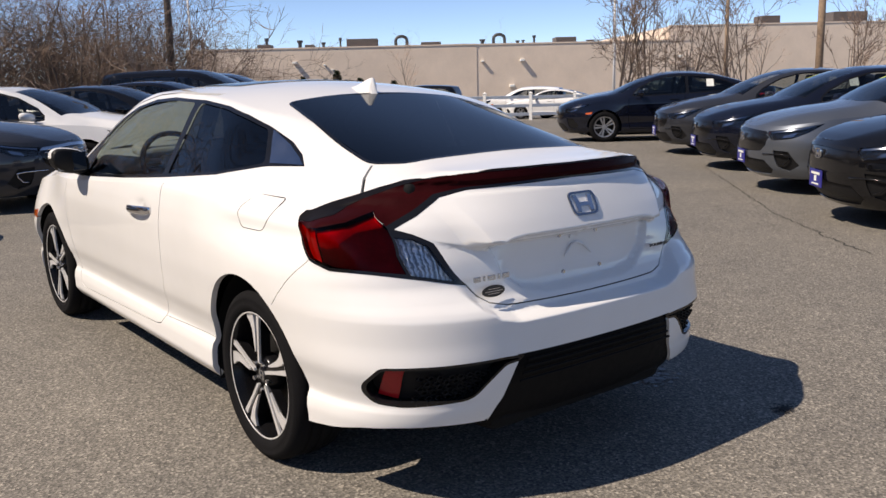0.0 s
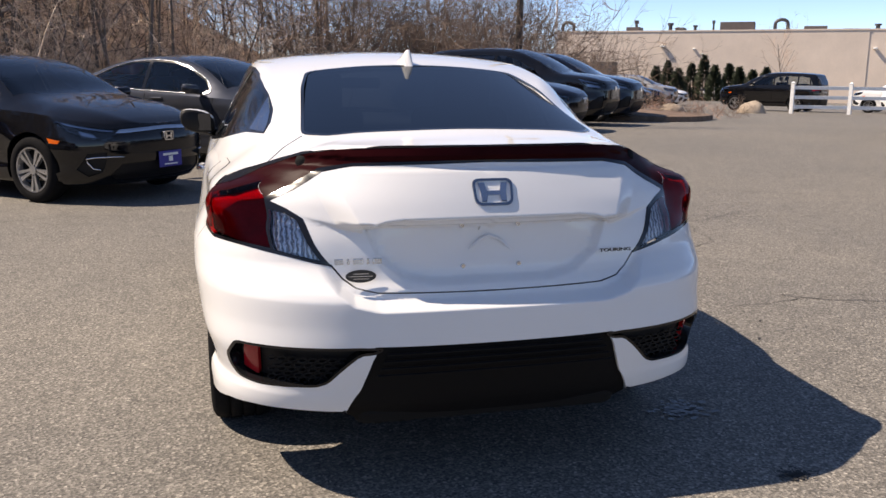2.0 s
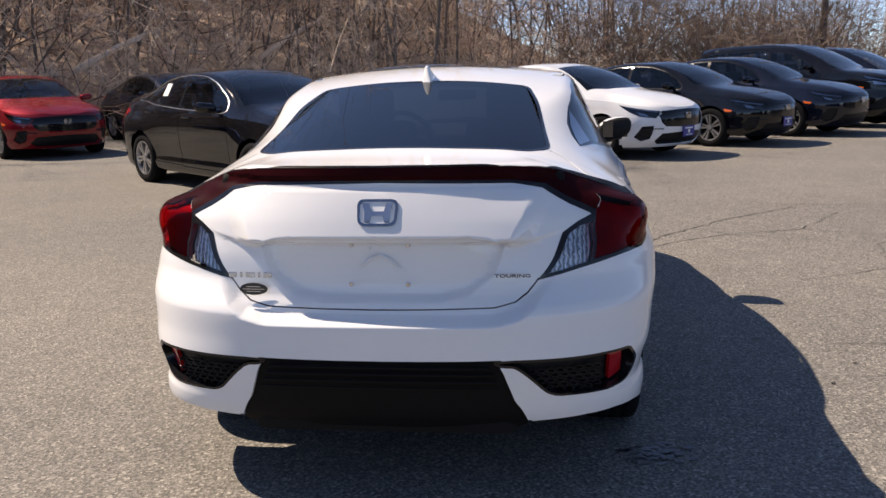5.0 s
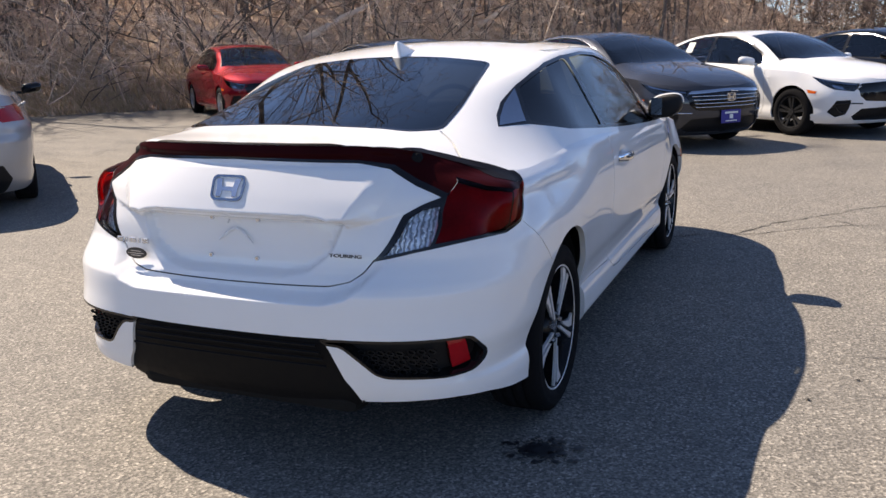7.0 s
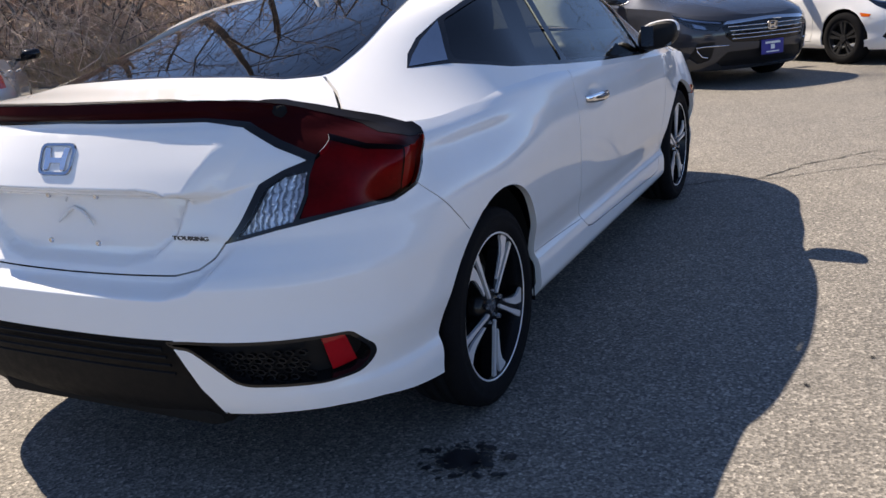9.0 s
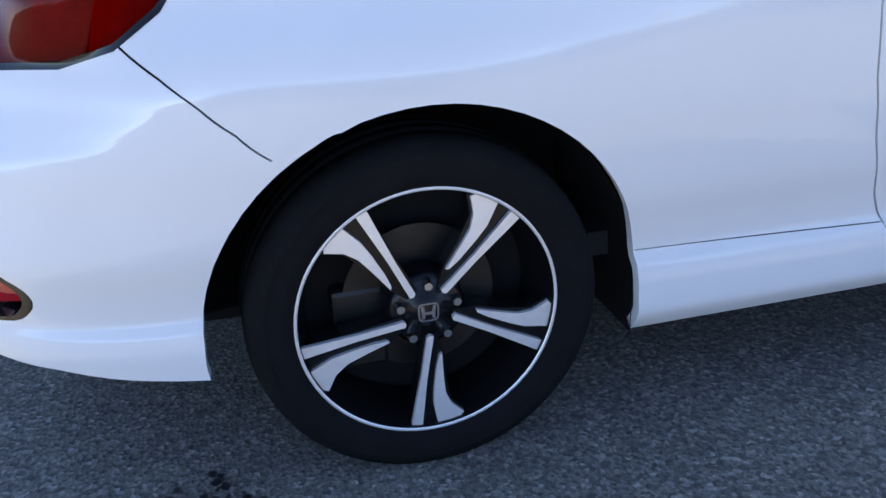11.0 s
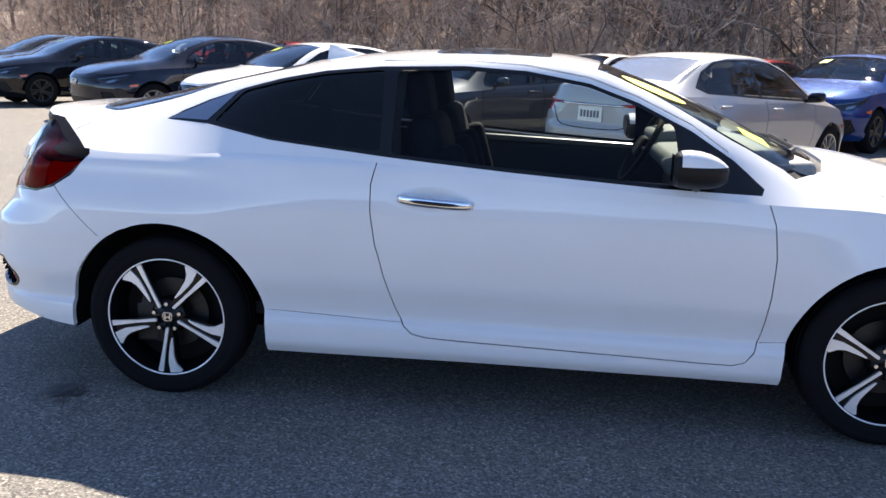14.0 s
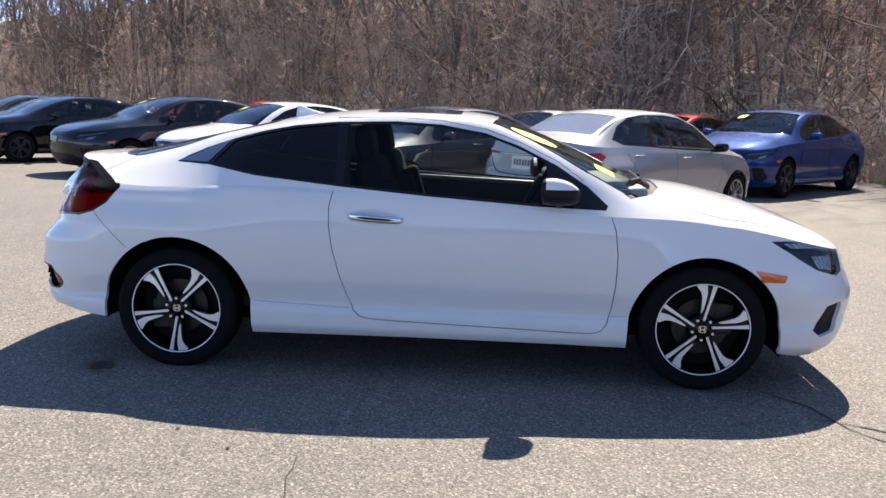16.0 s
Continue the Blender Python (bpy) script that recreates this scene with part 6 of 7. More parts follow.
    if rear_plate:
        bm = bmesh.new()
        yb = c.tub(c.y0 - 1, c.v_of(c.y0 - 1, 0.78))[1]
        box(bm, 0.305, 0.008, 0.152, pose(0, yb - 0.006, 0.80, -3), 0.003)
        pl = part("number_plate", bm, STICKER_WHITE, car, "white number plate")
        bm = bmesh.new()
        for i in range(6):
            box(bm, 0.026, 0.004, 0.07, pose(-0.105 + i * 0.042, yb - 0.0115, 0.80, -3))
        part("plate_bars", bm, PLATE_INK, pl)
        on = lambda x, z, q: (lambda p: (math.copysign(p[0], x), p[1] - q, p[2]))(c.tub(*c.back(abs(x), z)))
        seam = [(0.53, 0.845), (0.49, 0.77), (0.44, 0.70), (0.36, 0.665), (0.2, 0.655), (0.02, 0.652)]
        bm = bmesh.new()
        tube(bm, [on(x, z, 0.001) for x, z in seam] + [on(-x, z, 0.001) for x, z in seam[::-1]], 0.006, 5)
        part("lid_seam", bm, TRIM_BLACK, car)
        bm = bmesh.new()
        tube(bm, [on(x, 0.895, 0.006) for x in np.linspace(-0.40, 0.40, 11)], 0.012, 6)
        part("lid_strip", bm, SATIN, car, "satin chrome strip over the plate", smooth=True)
        for s in (-1, 1):
            bm = bmesh.new()
            tube(bm, [on(s * x, z, 0.004) for x, z in ((0.36, 0.905), (0.45, 0.90), (0.53, 0.905), (0.60, 0.915))], [0.006, 0.016, 0.018, 0.012], 6)
            part("lid_lamp", bm, LENS_RED, car, "narrow red lamp on the boot lid", smooth=True)
            bm = bmesh.new()
            tube(bm, [on(s * x, z, 0.004) for x, z in ((0.56, 0.922), (0.62, 0.926), (0.67, 0.926))], [0.006, 0.010, 0.006], 6)
            part("clear_band", bm, REFLECTOR, car, "clear band over the tail lamp", smooth=True)
    for where, mat in stickers:
        bm = bmesh.new()
        if where == "screen":
            pts = [(0.30, 1.78), (0.44, 1.78), (0.46, 1.92), (0.32, 1.92)]
            bm.faces.new([bm.verts.new((x, y, c.top(x, y) + 0.006)) for x, y in pts])
        else:
            pts = [(0.45, 1.10), (0.60, 1.10), (0.60, 1.25), (0.45, 1.25)]
            bm.faces.new([bm.verts.new((facing * (c.pane(y, z)[0] + 0.006) * (1 if r > 0 else -1), y, z)) for y, z in pts])
        part("window_sticker", bm, mat, car, "paper price sticker")
    return car


# the row beyond the coupe's nose
FRONT = -5.3
parked_car("sedan", PAINT_BLACK, 3.49, FRONT - 0.40, "glossy black four-door sedan with chrome window line, parked in row", 1, True, chrome=True, stickers=(("side", STICKER_WHITE),))
parked_car("sedan", PAINT_GREY, 6.55, FRONT - 0.35, "dark grey sedan with chrome grille and blue tag", 1, True, scale=1.02, chrome=True, slats=True)
parked_car("sedan", PAINT_WHITE, 9.15, FRONT - 0.1, "white sedan with black wheels parked in the row", 1, True, rim=RIMDARK, stickers=(("side", STICKER_WHITE),))
parked_car("sedan", PAINT_BLACK, 11.8, FRONT + 0.1, "black sedan parked beside a white sedan", 1, True)
parked_car("sedan", PAINT_NAVY, 14.4, FRONT + 0.2, "dark navy sedan with bright grille parked nose-out", 1, False, scale=1.05)
parked_car("suv", PAINT_BLACK, 17.1, FRONT + 0.1, "tall black suv parked beside a navy sedan", 1)
parked_car("suv", PAINT_NAVY, 19.7, FRONT, "dark navy suv at the end of the row", 1)
parked_car("notchback", PAINT_SILVER, -1.86, -8.65, "silver sedan with a rear number plate, parked nose-in", -1, False, rear_plate=True, scale=0.98)
parked_car("sedan", PAINT_GREY, -5.0, FRONT, "dark grey sedan parked beside a silver sedan", 1)
parked_car("sedan", PAINT_WHITE, -8.6, FRONT + 0.3, "white sedan with yellow screen sticker in the row", 1, stickers=(("screen", STICKER_GREEN),))
parked_car("sedan", PAINT_NAVY, -11.2, FRONT + 0.95, "dark navy sedan with green screen sticker in the row", 1, stickers=(("screen", STICKER_GREEN),), scale=1.04)
parked_car("sedan", PAINT_BLACK, -15.3, FRONT + 1.35, "black sedan with dark wheels and a screen sticker", 1, rim=RIMDARK, stickers=(("screen", STICKER_GREEN),))
parked_car("sedan", PAINT_BLACK, -18.6, FRONT + 0.3, "charcoal sedan parked in the row", 1)
parked_car("sedan", PAINT_GREY, -21.6, FRONT, "dark sedan far along the row", 1)
# the row against the bank
parked_car("sedan", PAINT_BLUE, -2.8, -12.2, "bright blue sedan with dark wheels parked against the bank", 1, rim=RIMDARK, stickers=(("screen", STICKER_GREEN),), scale=1.09)
parked_car("sedan", PAINT_RED, -5.6, -13.4, "dark red sedan parked beside a blue sedan", 1)
parked_car("sedan", PAINT_RED, 3.3, -13.7, "bright red sedan parked against the brushy bank", 1)
parked_car("sedan", PAINT_NAVY, 6.4, -13.7, "dark sedan parked beside a red sedan", 1)
parked_car("sedan", PAINT_SILVER, -9.3, -13.4, "pale silver sedan parked against the bank", 1)
parked_car("sedan", PAINT_WHITE, -29.8, -13.4, "white sedan parked against the bank", 1, scale=1.04)
parked_car("sedan", PAINT_RED, -22.6, -13.4, "red sedan parked against the bank", 1, scale=1.04)
parked_car("sedan", PAINT_RED, -26.9, -13.4, "red sedan far along the bank", 1, scale=1.04)
# the row that faces it across the aisle
FACING = 4.05
parked_car("sedan", PAINT_BLACK, 4.55, FACING, "black sedan with a blue tag, nose to the aisle", -1, True)
parked_car("sedan", PAINT_STEEL, 7.0, FACING, "silver sedan with a blue tag, nose to the aisle", -1, True, stickers=(("screen", STICKER_GREEN),))
parked_car("sedan", PAINT_NAVY, 9.55, FACING, "dark navy sedan with a blue tag and window sticker", -1, True, stickers=(("screen", STICKER_GREEN), ("side", STICKER_WHITE)))
parked_car("sedan", PAINT_GREY, 12.2, FACING - 0.1, "brown-grey sedan parked in the facing row", -1, True, stickers=(("side", STICKER_WHITE),))
parked_car("sedan", PAINT_NAVY, 15.9, 2.5, "navy hatchback-roofed sedan with window sticker", -1, stickers=(("side", STICKER_WHITE),))
parked_car("sedan", PAINT_STEEL, 18.7, 3.0, "silver-grey sedan parked behind a navy sedan", -1, scale=1.05)
parked_car("sedan", PAINT_BLACK, 21.4, 3.2, "black sedan in the facing row", -1)
# beyond the white fence
parked_car("suv", PAINT_BLACK, 40.3, -5.2, "black van-like suv beyond a white fence", -1, slip=-14)
parked_car("suv", PAINT_WHITE, 41.6, 0.4, "white suv parked beyond a white fence", -1, slip=-14, scale=0.9)
parked_car("sedan", PAINT_WHITE, 40.2, 1.6, "white sedan behind the white fence", -1, slip=-14)
parked_car("suv", PAINT_WHITE, 44.0, 6.4, "white suv far along beyond the fence", -1, slip=-14)
parked_car("sedan", PAINT_GREY, 45.0, 9.4, "grey sedan far along beyond the fence", -1, slip=-14)
parked_car("sedan", PAINT_BLACK, 46.5, 13.4, "black sedan far along beyond the fence", -1, slip=-14)
parked_car("sedan", PAINT_SILVER, 88.0, -17.0, "silver sedan far off near the building", -1, slip=-20)
for i, col in enumerate((PAINT_NAVY, PAINT_GREY, PAINT_BLACK, PAINT_NAVY, PAINT_GREY, PAINT_BLACK, PAINT_SILVER, PAINT_WHITE)):
    parked_car("sedan" if i % 3 else "suv", col, 31.5 + 3.0 * i, -11.0, "car in a distant row before the building", 1, group="distant row")


# ==== woods and brush ====
def branches(seed, spec):
    """Tapered limbs grown from one another: verts and faces by kind, thick limbs first, twigs second."""
    rng = random.Random(seed)
    out = {"thick": ([], []), "thin": ([], [])}

    def limb(p, d, length, r, depth):
        last = depth >= spec["depth"]
        n = 1 if last else (2 if depth == spec["depth"] - 1 else 3)
        sides = 6 if r > 0.08 else (4 if r > 0.04 else 3)
        r = max(r, spec["least"])
        vs, fs = out["thick" if r > spec["thin"] else "thin"]
        pts = [p]
        for i in range(n):
            d = (d + Vector((rng.gauss(0, 1), rng.gauss(0, 1), rng.gauss(0, 1))) * spec["bend"] + Vector((0, 0, spec["lift"]))).normalized()
            p = p + d * length / n
            pts.append(p)
        base = None
        for i, q in enumerate(pts):
            a = (pts[min(i + 1, n)] - pts[max(i - 1, 0)]).normalized()
            s = a.orthogonal().normalized()
            u = a.cross(s)
            rad = r * (1 - 0.62 * i / n)
            k0 = len(vs)
            if last and i == n:
                vs.append(q)
                fs += [(base + k, base + (k + 1) % sides, k0) for k in range(sides)]
                break
            for k in range(sides):
                t = 2 * math.pi * k / sides
                vs.append(q + (s * math.cos(t) + u * math.sin(t)) * rad)
            if base is not None:
                for k in range(sides):
                    fs.append((base + k, base + (k + 1) % sides, k0 + (k + 1) % sides, k0 + k))
            base = k0
        if last:
            return
        for j in range(spec["kids"][depth]):
            t = rng.uniform(0.35 if depth else spec["first"], 1.0)
            i = min(n - 1, int(t * n))
            q = pts[i].lerp(pts[i + 1], t * n - i)
            a = (pts[i + 1] - pts[i]).normalized()
            side = a.orthogonal().normalized()
            side.rotate(Matrix.Rotation(rng.uniform(0, 6.28), 3, a))
            ang = rng.uniform(0.45, 1.05)
            limb(q, (a * math.cos(ang) + side * math.sin(ang)).normalized(), length * rng.uniform(*spec["shrink"]), r * (1 - 0.62 * t) * rng.uniform(0.45, 0.7), depth + 1)

    for s in range(spec["stems"]):
        a, q = rng.uniform(0, 6.28), spec["spread"] * math.sqrt(rng.random())
        lean = spec["lean"] * rng.random()
        limb(Vector((q * math.cos(a) * spec.get("long", 1), q * math.sin(a), -0.15)), Vector((math.cos(a * 3.1) * lean, math.sin(a * 3.1) * lean, 1)).normalized(), spec["tall"] * rng.uniform(0.6, 1.0), spec["r"] * rng.uniform(0.6, 1.0), 0)
    return out


TALL = dict(depth=4, kids=[8, 4, 3, 1], bend=0.14, lift=0.05, shrink=(0.38, 0.6), first=0.18, stems=1, spread=0.01, lean=0.14, tall=8.5, r=0.16, thin=0.022, least=0.009)
OAK = dict(depth=4, kids=[9, 5, 4, 3], bend=0.20, lift=0.03, shrink=(0.42, 0.62), first=0.28, stems=1, spread=0.01, lean=0.10, tall=15.0, r=0.24, thin=0.03, least=0.010)
BRUSH = dict(depth=3, kids=[4, 3, 3], bend=0.30, lift=-0.02, shrink=(0.42, 0.72), first=0.10, stems=17, spread=2.4, lean=1.1, tall=2.4, r=0.026, thin=0.016, long=1.4, least=0.0062)
CANES = dict(depth=3, kids=[4, 3, 3], bend=0.34, lift=-0.13, shrink=(0.4, 0.7), first=0.15, stems=17, spread=2.2, lean=1.5, tall=2.7, r=0.021, thin=0.014, long=1.5, least=0.0060)
SAPLING = dict(depth=3, kids=[12, 5, 3], bend=0.10, lift=0.10, shrink=(0.3, 0.5), first=0.3, stems=1, spread=0.01, lean=0.05, tall=4.6, r=0.07, thin=0.012, least=0.008)
FAN = dict(depth=4, kids=[4, 4, 3, 3], bend=0.09, lift=0.14, shrink=(0.42, 0.62), first=0.2, stems=5, spread=0.35, lean=0.45, tall=4.6, r=0.055, thin=0.014, least=0.011)
VINES = dict(depth=4, kids=[4, 4, 3, 2], bend=0.24, lift=0.02, shrink=(0.42, 0.68), first=0.1, stems=8, spread=2.0, lean=0.6, tall=5.0, r=0.055, thin=0.02, long=1.3, least=0.0068)
STEMS = dict(depth=2, kids=[11, 3], bend=0.07, lift=0.06, shrink=(0.2, 0.36), first=0.35, stems=4, spread=1.5, lean=0.16, tall=8.0, r=0.07, thin=0.02, least=0.008)


def grown(kind, seed, spec, twig):
    g = branches(seed, spec)
    return mesh_from("trunk", *g["thick"], BARK, True), mesh_from("crown", *g["thin"], twig, False)


def plant(name, meshes, p, turn, size, label, category, group="", kind="", lean=0):
    t = new(name)
    t.empty_display_size = 0.2
    t.matrix_basis = pose(p.x, p.y, p.z, lean, 0, turn) @ Matrix.Diagonal((size, size, size, 1))
    for n, me in zip(("trunk", "crown"), meshes):
        put_part(n, me, t)
    return tagged(t, label, category, group, kind)


rng = random.Random(7)
tall_kinds = [grown("tree", 20 + i, TALL, (TWIG, TWIG_DARK, TWIG_DARK, TWIG_GREY)[i]) for i in range(4)]
brush_kinds = [grown("brush", 40 + i, BRUSH, (TWIG, TWIG_DARK, TWIG_GREY, TWIG_RED)[i]) for i in range(4)]
cane_kinds = [grown("canes", 50 + i, CANES, (TWIG_PALE, TWIG, TWIG_PALE)[i]) for i in range(3)]
dark_kinds = [grown("thicket", 65 + i, VINES, TWIG_DARK) for i in range(2)] + [grown("thicket", 67, BRUSH, TWIG_DARK)]
vine_kinds = [grown("vines", 60 + i, VINES, (TWIG, TWIG_GREY, TWIG_PALE)[i]) for i in range(3)]
fan_kinds = [grown("fan", 70 + i, FAN, TWIG_DARK) for i in range(2)]
pale_tall = [grown("tree", 30 + i, TALL, TWIG_PALE) for i in range(2)]
pale_brush = [grown("brush", 46 + i, BRUSH, TWIG_PALE) for i in range(2)]
back_kinds = [grown("woods", 34 + i, dict(TALL, depth=3, kids=[8, 4, 3], least=0.015), (TWIG_DARK, TWIG_GREY, TWIG)[i]) for i in range(3)]
oak_kinds = [grown("oak", 100 + i, OAK, TWIG_DARK) for i in range(3)]
sapling_kinds = [grown("sapling", 80 + i, SAPLING, TWIG) for i in range(3)]
# tall trees stand back from the lot, with brush before them
r = -118.0
while r < 30:
    far = r < -62
    for row in range(5 if far else (4 if r > -4 else 7)):
        h = (-26.5 if r > -4 else -23.0) - row * (5.0 if r > -4 or far else 3.4) + rng.uniform(-1.4, 1.4)
        p = lot(r + rng.uniform(-1.3, 1.3), h)
        if row > 2 or far:
            plant("woods", back_kinds[rng.randrange(3)], p, rng.uniform(0, 360), rng.uniform(0.9, 1.5), "bare grey-brown woods behind the bank's first trees", "woods", "", "stuff", lean=rng.uniform(-6, 6))
        else:
            plant("tree", rng.choice(pale_tall + tall_kinds[:1] + tall_kinds[3:]) if r > 2 else tall_kinds[rng.randrange(4)], p, rng.uniform(0, 360), rng.uniform(0.85, 1.45), "bare grey-brown tree in dense leafless woods", "tree", "woodland trees", lean=rng.uniform(-6, 6))
    r += 3.4 if far else (4.0 if r > -4 else 2.8)
r = -70.0
while r < 30:
    near = r > -34
    for row, h in enumerate((-18.9, -20.3, -22.2, -24.8, -28.0)):
        kinds = cane_kinds if row == 0 or rng.random() < (0.75 if r > 0 else 0.3) else (pale_brush if r > 2 else brush_kinds)
        size = rng.uniform(0.75, 1.1) * (0.95, 1.15, 1.45, 1.8, 2.2)[row]
        plant("brush", kinds[rng.randrange(len(kinds))], lot(r + rng.uniform(-1.0, 1.0), h + rng.uniform(-0.6, 0.6)), rng.uniform(0, 360), size, "tangled leafless brown brush on the bank", "brush", "", "stuff")
    if rng.random() < 0.8:
        plant("vines", vine_kinds[rng.randrange(3)], lot(r + rng.uniform(-1, 1), rng.uniform(-24, -20.5)), rng.uniform(0, 360), rng.uniform(0.7, 1.15), "tall tangle of bare vines and saplings", "brush", "", "stuff")
    r += 2.3 if near else 4.6
# the large dark trees that stand singly on the bank
for i, (q, w, size) in enumerate(((6.3, -29.0, 1.1), (2.6, -30.5, 1.15), (10.5, -30.0, 1.0), (-12.0, -28.5, 0.95), (-22.0, -28.0, 1.0))):
    plant("oak", oak_kinds[i % 3], lot(q, w), 47 * i, size, "large dark leafless tree rising from the brushy bank", "tree", "large bank trees", lean=(i % 5 - 2) * 2)
# slender upright stems in the front of the woods
stem_kinds = [grown("stems", 110 + i, STEMS, (TWIG_DARK, TWIG_GREY, TWIG_DARK)[i]) for i in range(3)]
r = -58.0
while r < 29:
    plant("stems", stem_kinds[rng.randrange(3)], lot(r, rng.uniform(-24.5, -19.8)), rng.uniform(0, 360), rng.uniform(0.7, 1.25), "slender upright grey saplings in the brush", "brush", "", "stuff")
    r += rng.uniform(1.0, 2.4)
# the rounded far thicket at the end of the bank
for i in range(40):
    q, w = rng.uniform(26, 47), rng.uniform(0, 7)
    plant("thicket", dark_kinds[i % 3], lot(q, -14.5 - w), rng.uniform(0, 360), (1.0 if i % 3 < 2 else 2.0) * rng.uniform(0.8, 1.1) * (1.15 - 0.03 * max(0, q - 34)), "dense dark leafless thicket at the lot's far corner", "brush", "", "stuff")
# dry grass and litter at the foot of the bank
def tufts(name, where, count, tall, label):
    g = random.Random(5)
    vs, fs = [], []
    for _ in range(count):
        p = where(g)
        for _ in range(3):
            a, l = g.uniform(0, 6.28), tall * g.uniform(0.4, 1.0)
            d = Vector((math.cos(a), math.sin(a), 0))
            w = d.orthogonal().normalized() * 0.012
            lean = g.uniform(0.2, 0.9)
            k = len(vs)
            vs += [p - w, p + w, p + d * l * lean + Vector((0, 0, l))]
            fs.append((k, k + 1, k + 2))
    tagged(new(name, mesh_from(name, vs, fs, GRASS, False)), label, "grass", kind="stuff")


tufts("dry_grass", lambda g: lot(g.uniform(-50, 30), -17.8 - abs(g.gauss(0, 1.6))), 30000, 0.30, "dry straw-coloured grass along the foot of the bank")
# fallen logs
for pts, rad in (([(6.0, -19.5, 0.9), (8.6, -20.2, 1.7)], 0.10), ([(11.5, -20.0, 1.0), (14.2, -20.6, 2.0)], 0.08), ([(-3.2, -19.6, 1.0), (-1.4, -20.0, 1.5)], 0.06)):
    bm = bmesh.new()
    a, b = [lot(r_, h_, z_) for r_, h_, z_ in pts]
    tube(bm, [a, a.lerp(b, 0.5) + Vector((0, 0, 0.05)), b], [rad, rad * 0.85, rad * 0.6], 8)
    tagged(new("fallen_log", bm_mesh("fallen_log", bm, TWIG_PALE, True)), "pale fallen log lying in the brush", "log", "fallen logs")


# ==== planted island, boulder and fence at the row's end ====
def island():
    vs, fs = [], []
    n = 26
    outline = []
    for k in range(n):
        a = 2 * math.pi * k / n
        outline.append((22.6 + 2.9 * math.copysign(abs(math.cos(a)) ** 0.6, math.cos(a)), -7.2 + 4.0 * math.copysign(abs(math.sin(a)) ** 0.6, math.sin(a))))
    for s, z in ((1.0, -0.05), (1.0, 0.14), (0.96, 0.15), (0.7, 0.24), (0.3, 0.3)):
        for r_, h_ in outline:
            vs.append(lot(22.6 + (r_ - 22.6) * s, -7.2 + (h_ + 7.2) * s, z))
    for i in range(4):
        for k in range(n):
            fs.append((i * n + k, i * n + (k + 1) % n, (i + 1) * n + (k + 1) % n, (i + 1) * n + k))
    fs.append(tuple(4 * n + k for k in range(n)))
    tagged(new("island", mesh_from("island", vs, fs, ISLAND, False)), "raised planting island with leaf litter and a kerb", "island", kind="structure")


island()
low = [grown("brush", 90 + i, dict(BRUSH, stems=24, tall=0.55, spread=1.2, lean=1.3, r=0.012, kids=[4, 3, 3], least=0.003), (TWIG_DARK, TWIG_RED)[i]) for i in range(2)]
for i in range(9):
    plant("shrub", low[i % 2], lot(21.0 + 0.5 * i % 4 + (i % 3), -9.5 + 0.75 * i, 0.2), 40 * i, 0.9, "low leafless brown shrub on the island", "shrub", "island shrubs")


def boulder(p, size):
    bm = bmesh.new()
    bmesh.ops.create_icosphere(bm, subdivisions=3, radius=1.0)
    for v in bm.verts:
        k = 1 + 0.22 * noise.noise(v.co * 1.3 + Vector((p.x, p.y, 0))) + 0.06 * noise.noise(v.co * 5)
        v.co = Vector((v.co.x * k * size * 1.1, v.co.y * k * size, max(-0.25, v.co.z) * k * size * 0.95))
    ob = new("boulder", bm_mesh("boulder", bm, STONE, True))
    ob.location = p
    tagged(ob, "rough tan boulder at the lot's edge", "boulder", "boulders")


boulder(lot(34.2, -3.7), 0.5)
boulder(lot(24.3, -4.6, 0.1), 0.36)


def fence():
    f = tagged(new("fence"), "white post-and-rail fence beside the car park", "fence")
    a, b = Vector((35.1, -2.3, 0)), Vector((38.9, 6.0, 0))
    n = 5
    for i in range(n):
        p = a.lerp(b, i / (n - 1))
        q = lot(p.x, p.y)
        bm = bmesh.new()
        box(bm, 0.14, 0.14, 1.22, pose(q.x, q.y, q.z + 0.61, 0, 0, 41), 0.01)
        bmesh.ops.create_cone(bm, cap_ends=True, segments=4, radius1=0.12, radius2=0.0, depth=0.07, matrix=pose(q.x, q.y, q.z + 1.255, 0, 0, 86))
        part("post", bm, FENCEWHITE, f)
    for i in range(n - 1):
        p, q = [lot(*a.lerp(b, (i + k) / (n - 1))[:2]) for k in (0, 1)]
        for z in (0.28, 0.66, 1.04):
            bm = bmesh.new()
            d = q - p
            box(bm, d.length - 0.14, 0.045, 0.14, Matrix.Translation((p + q) / 2 + Vector((0, 0, z))) @ d.to_track_quat("X", "Z").to_matrix().to_4x4(), 0.006)
            part("rail", bm, FENCEWHITE, f)


fence()

# ==== the long building ====
WALL_OUT, WALL_ON = Vector((math.sin(radians(35)), math.cos(radians(35)), 0)), Vector((math.cos(radians(35)), -math.sin(radians(35)), 0))


def on_wall(a, z, out=0.0):
    """A place on the building's front: a metres along it, z up, out metres before it."""
    return WALL_ON * a + WALL_OUT * (91.0 - out) + Vector((0, 0, z))


WALL_TURN = Matrix.Rotation(radians(-35), 4, "Z")


def wall_box(bm, a0, a1, d0, d1, z0, z1, bevel=0.0):
    box(bm, a1 - a0, d1 - d0, z1 - z0, Matrix.Translation(on_wall((a0 + a1) / 2, (z0 + z1) / 2, -(d0 + d1) / 2)) @ WALL_TURN, bevel)


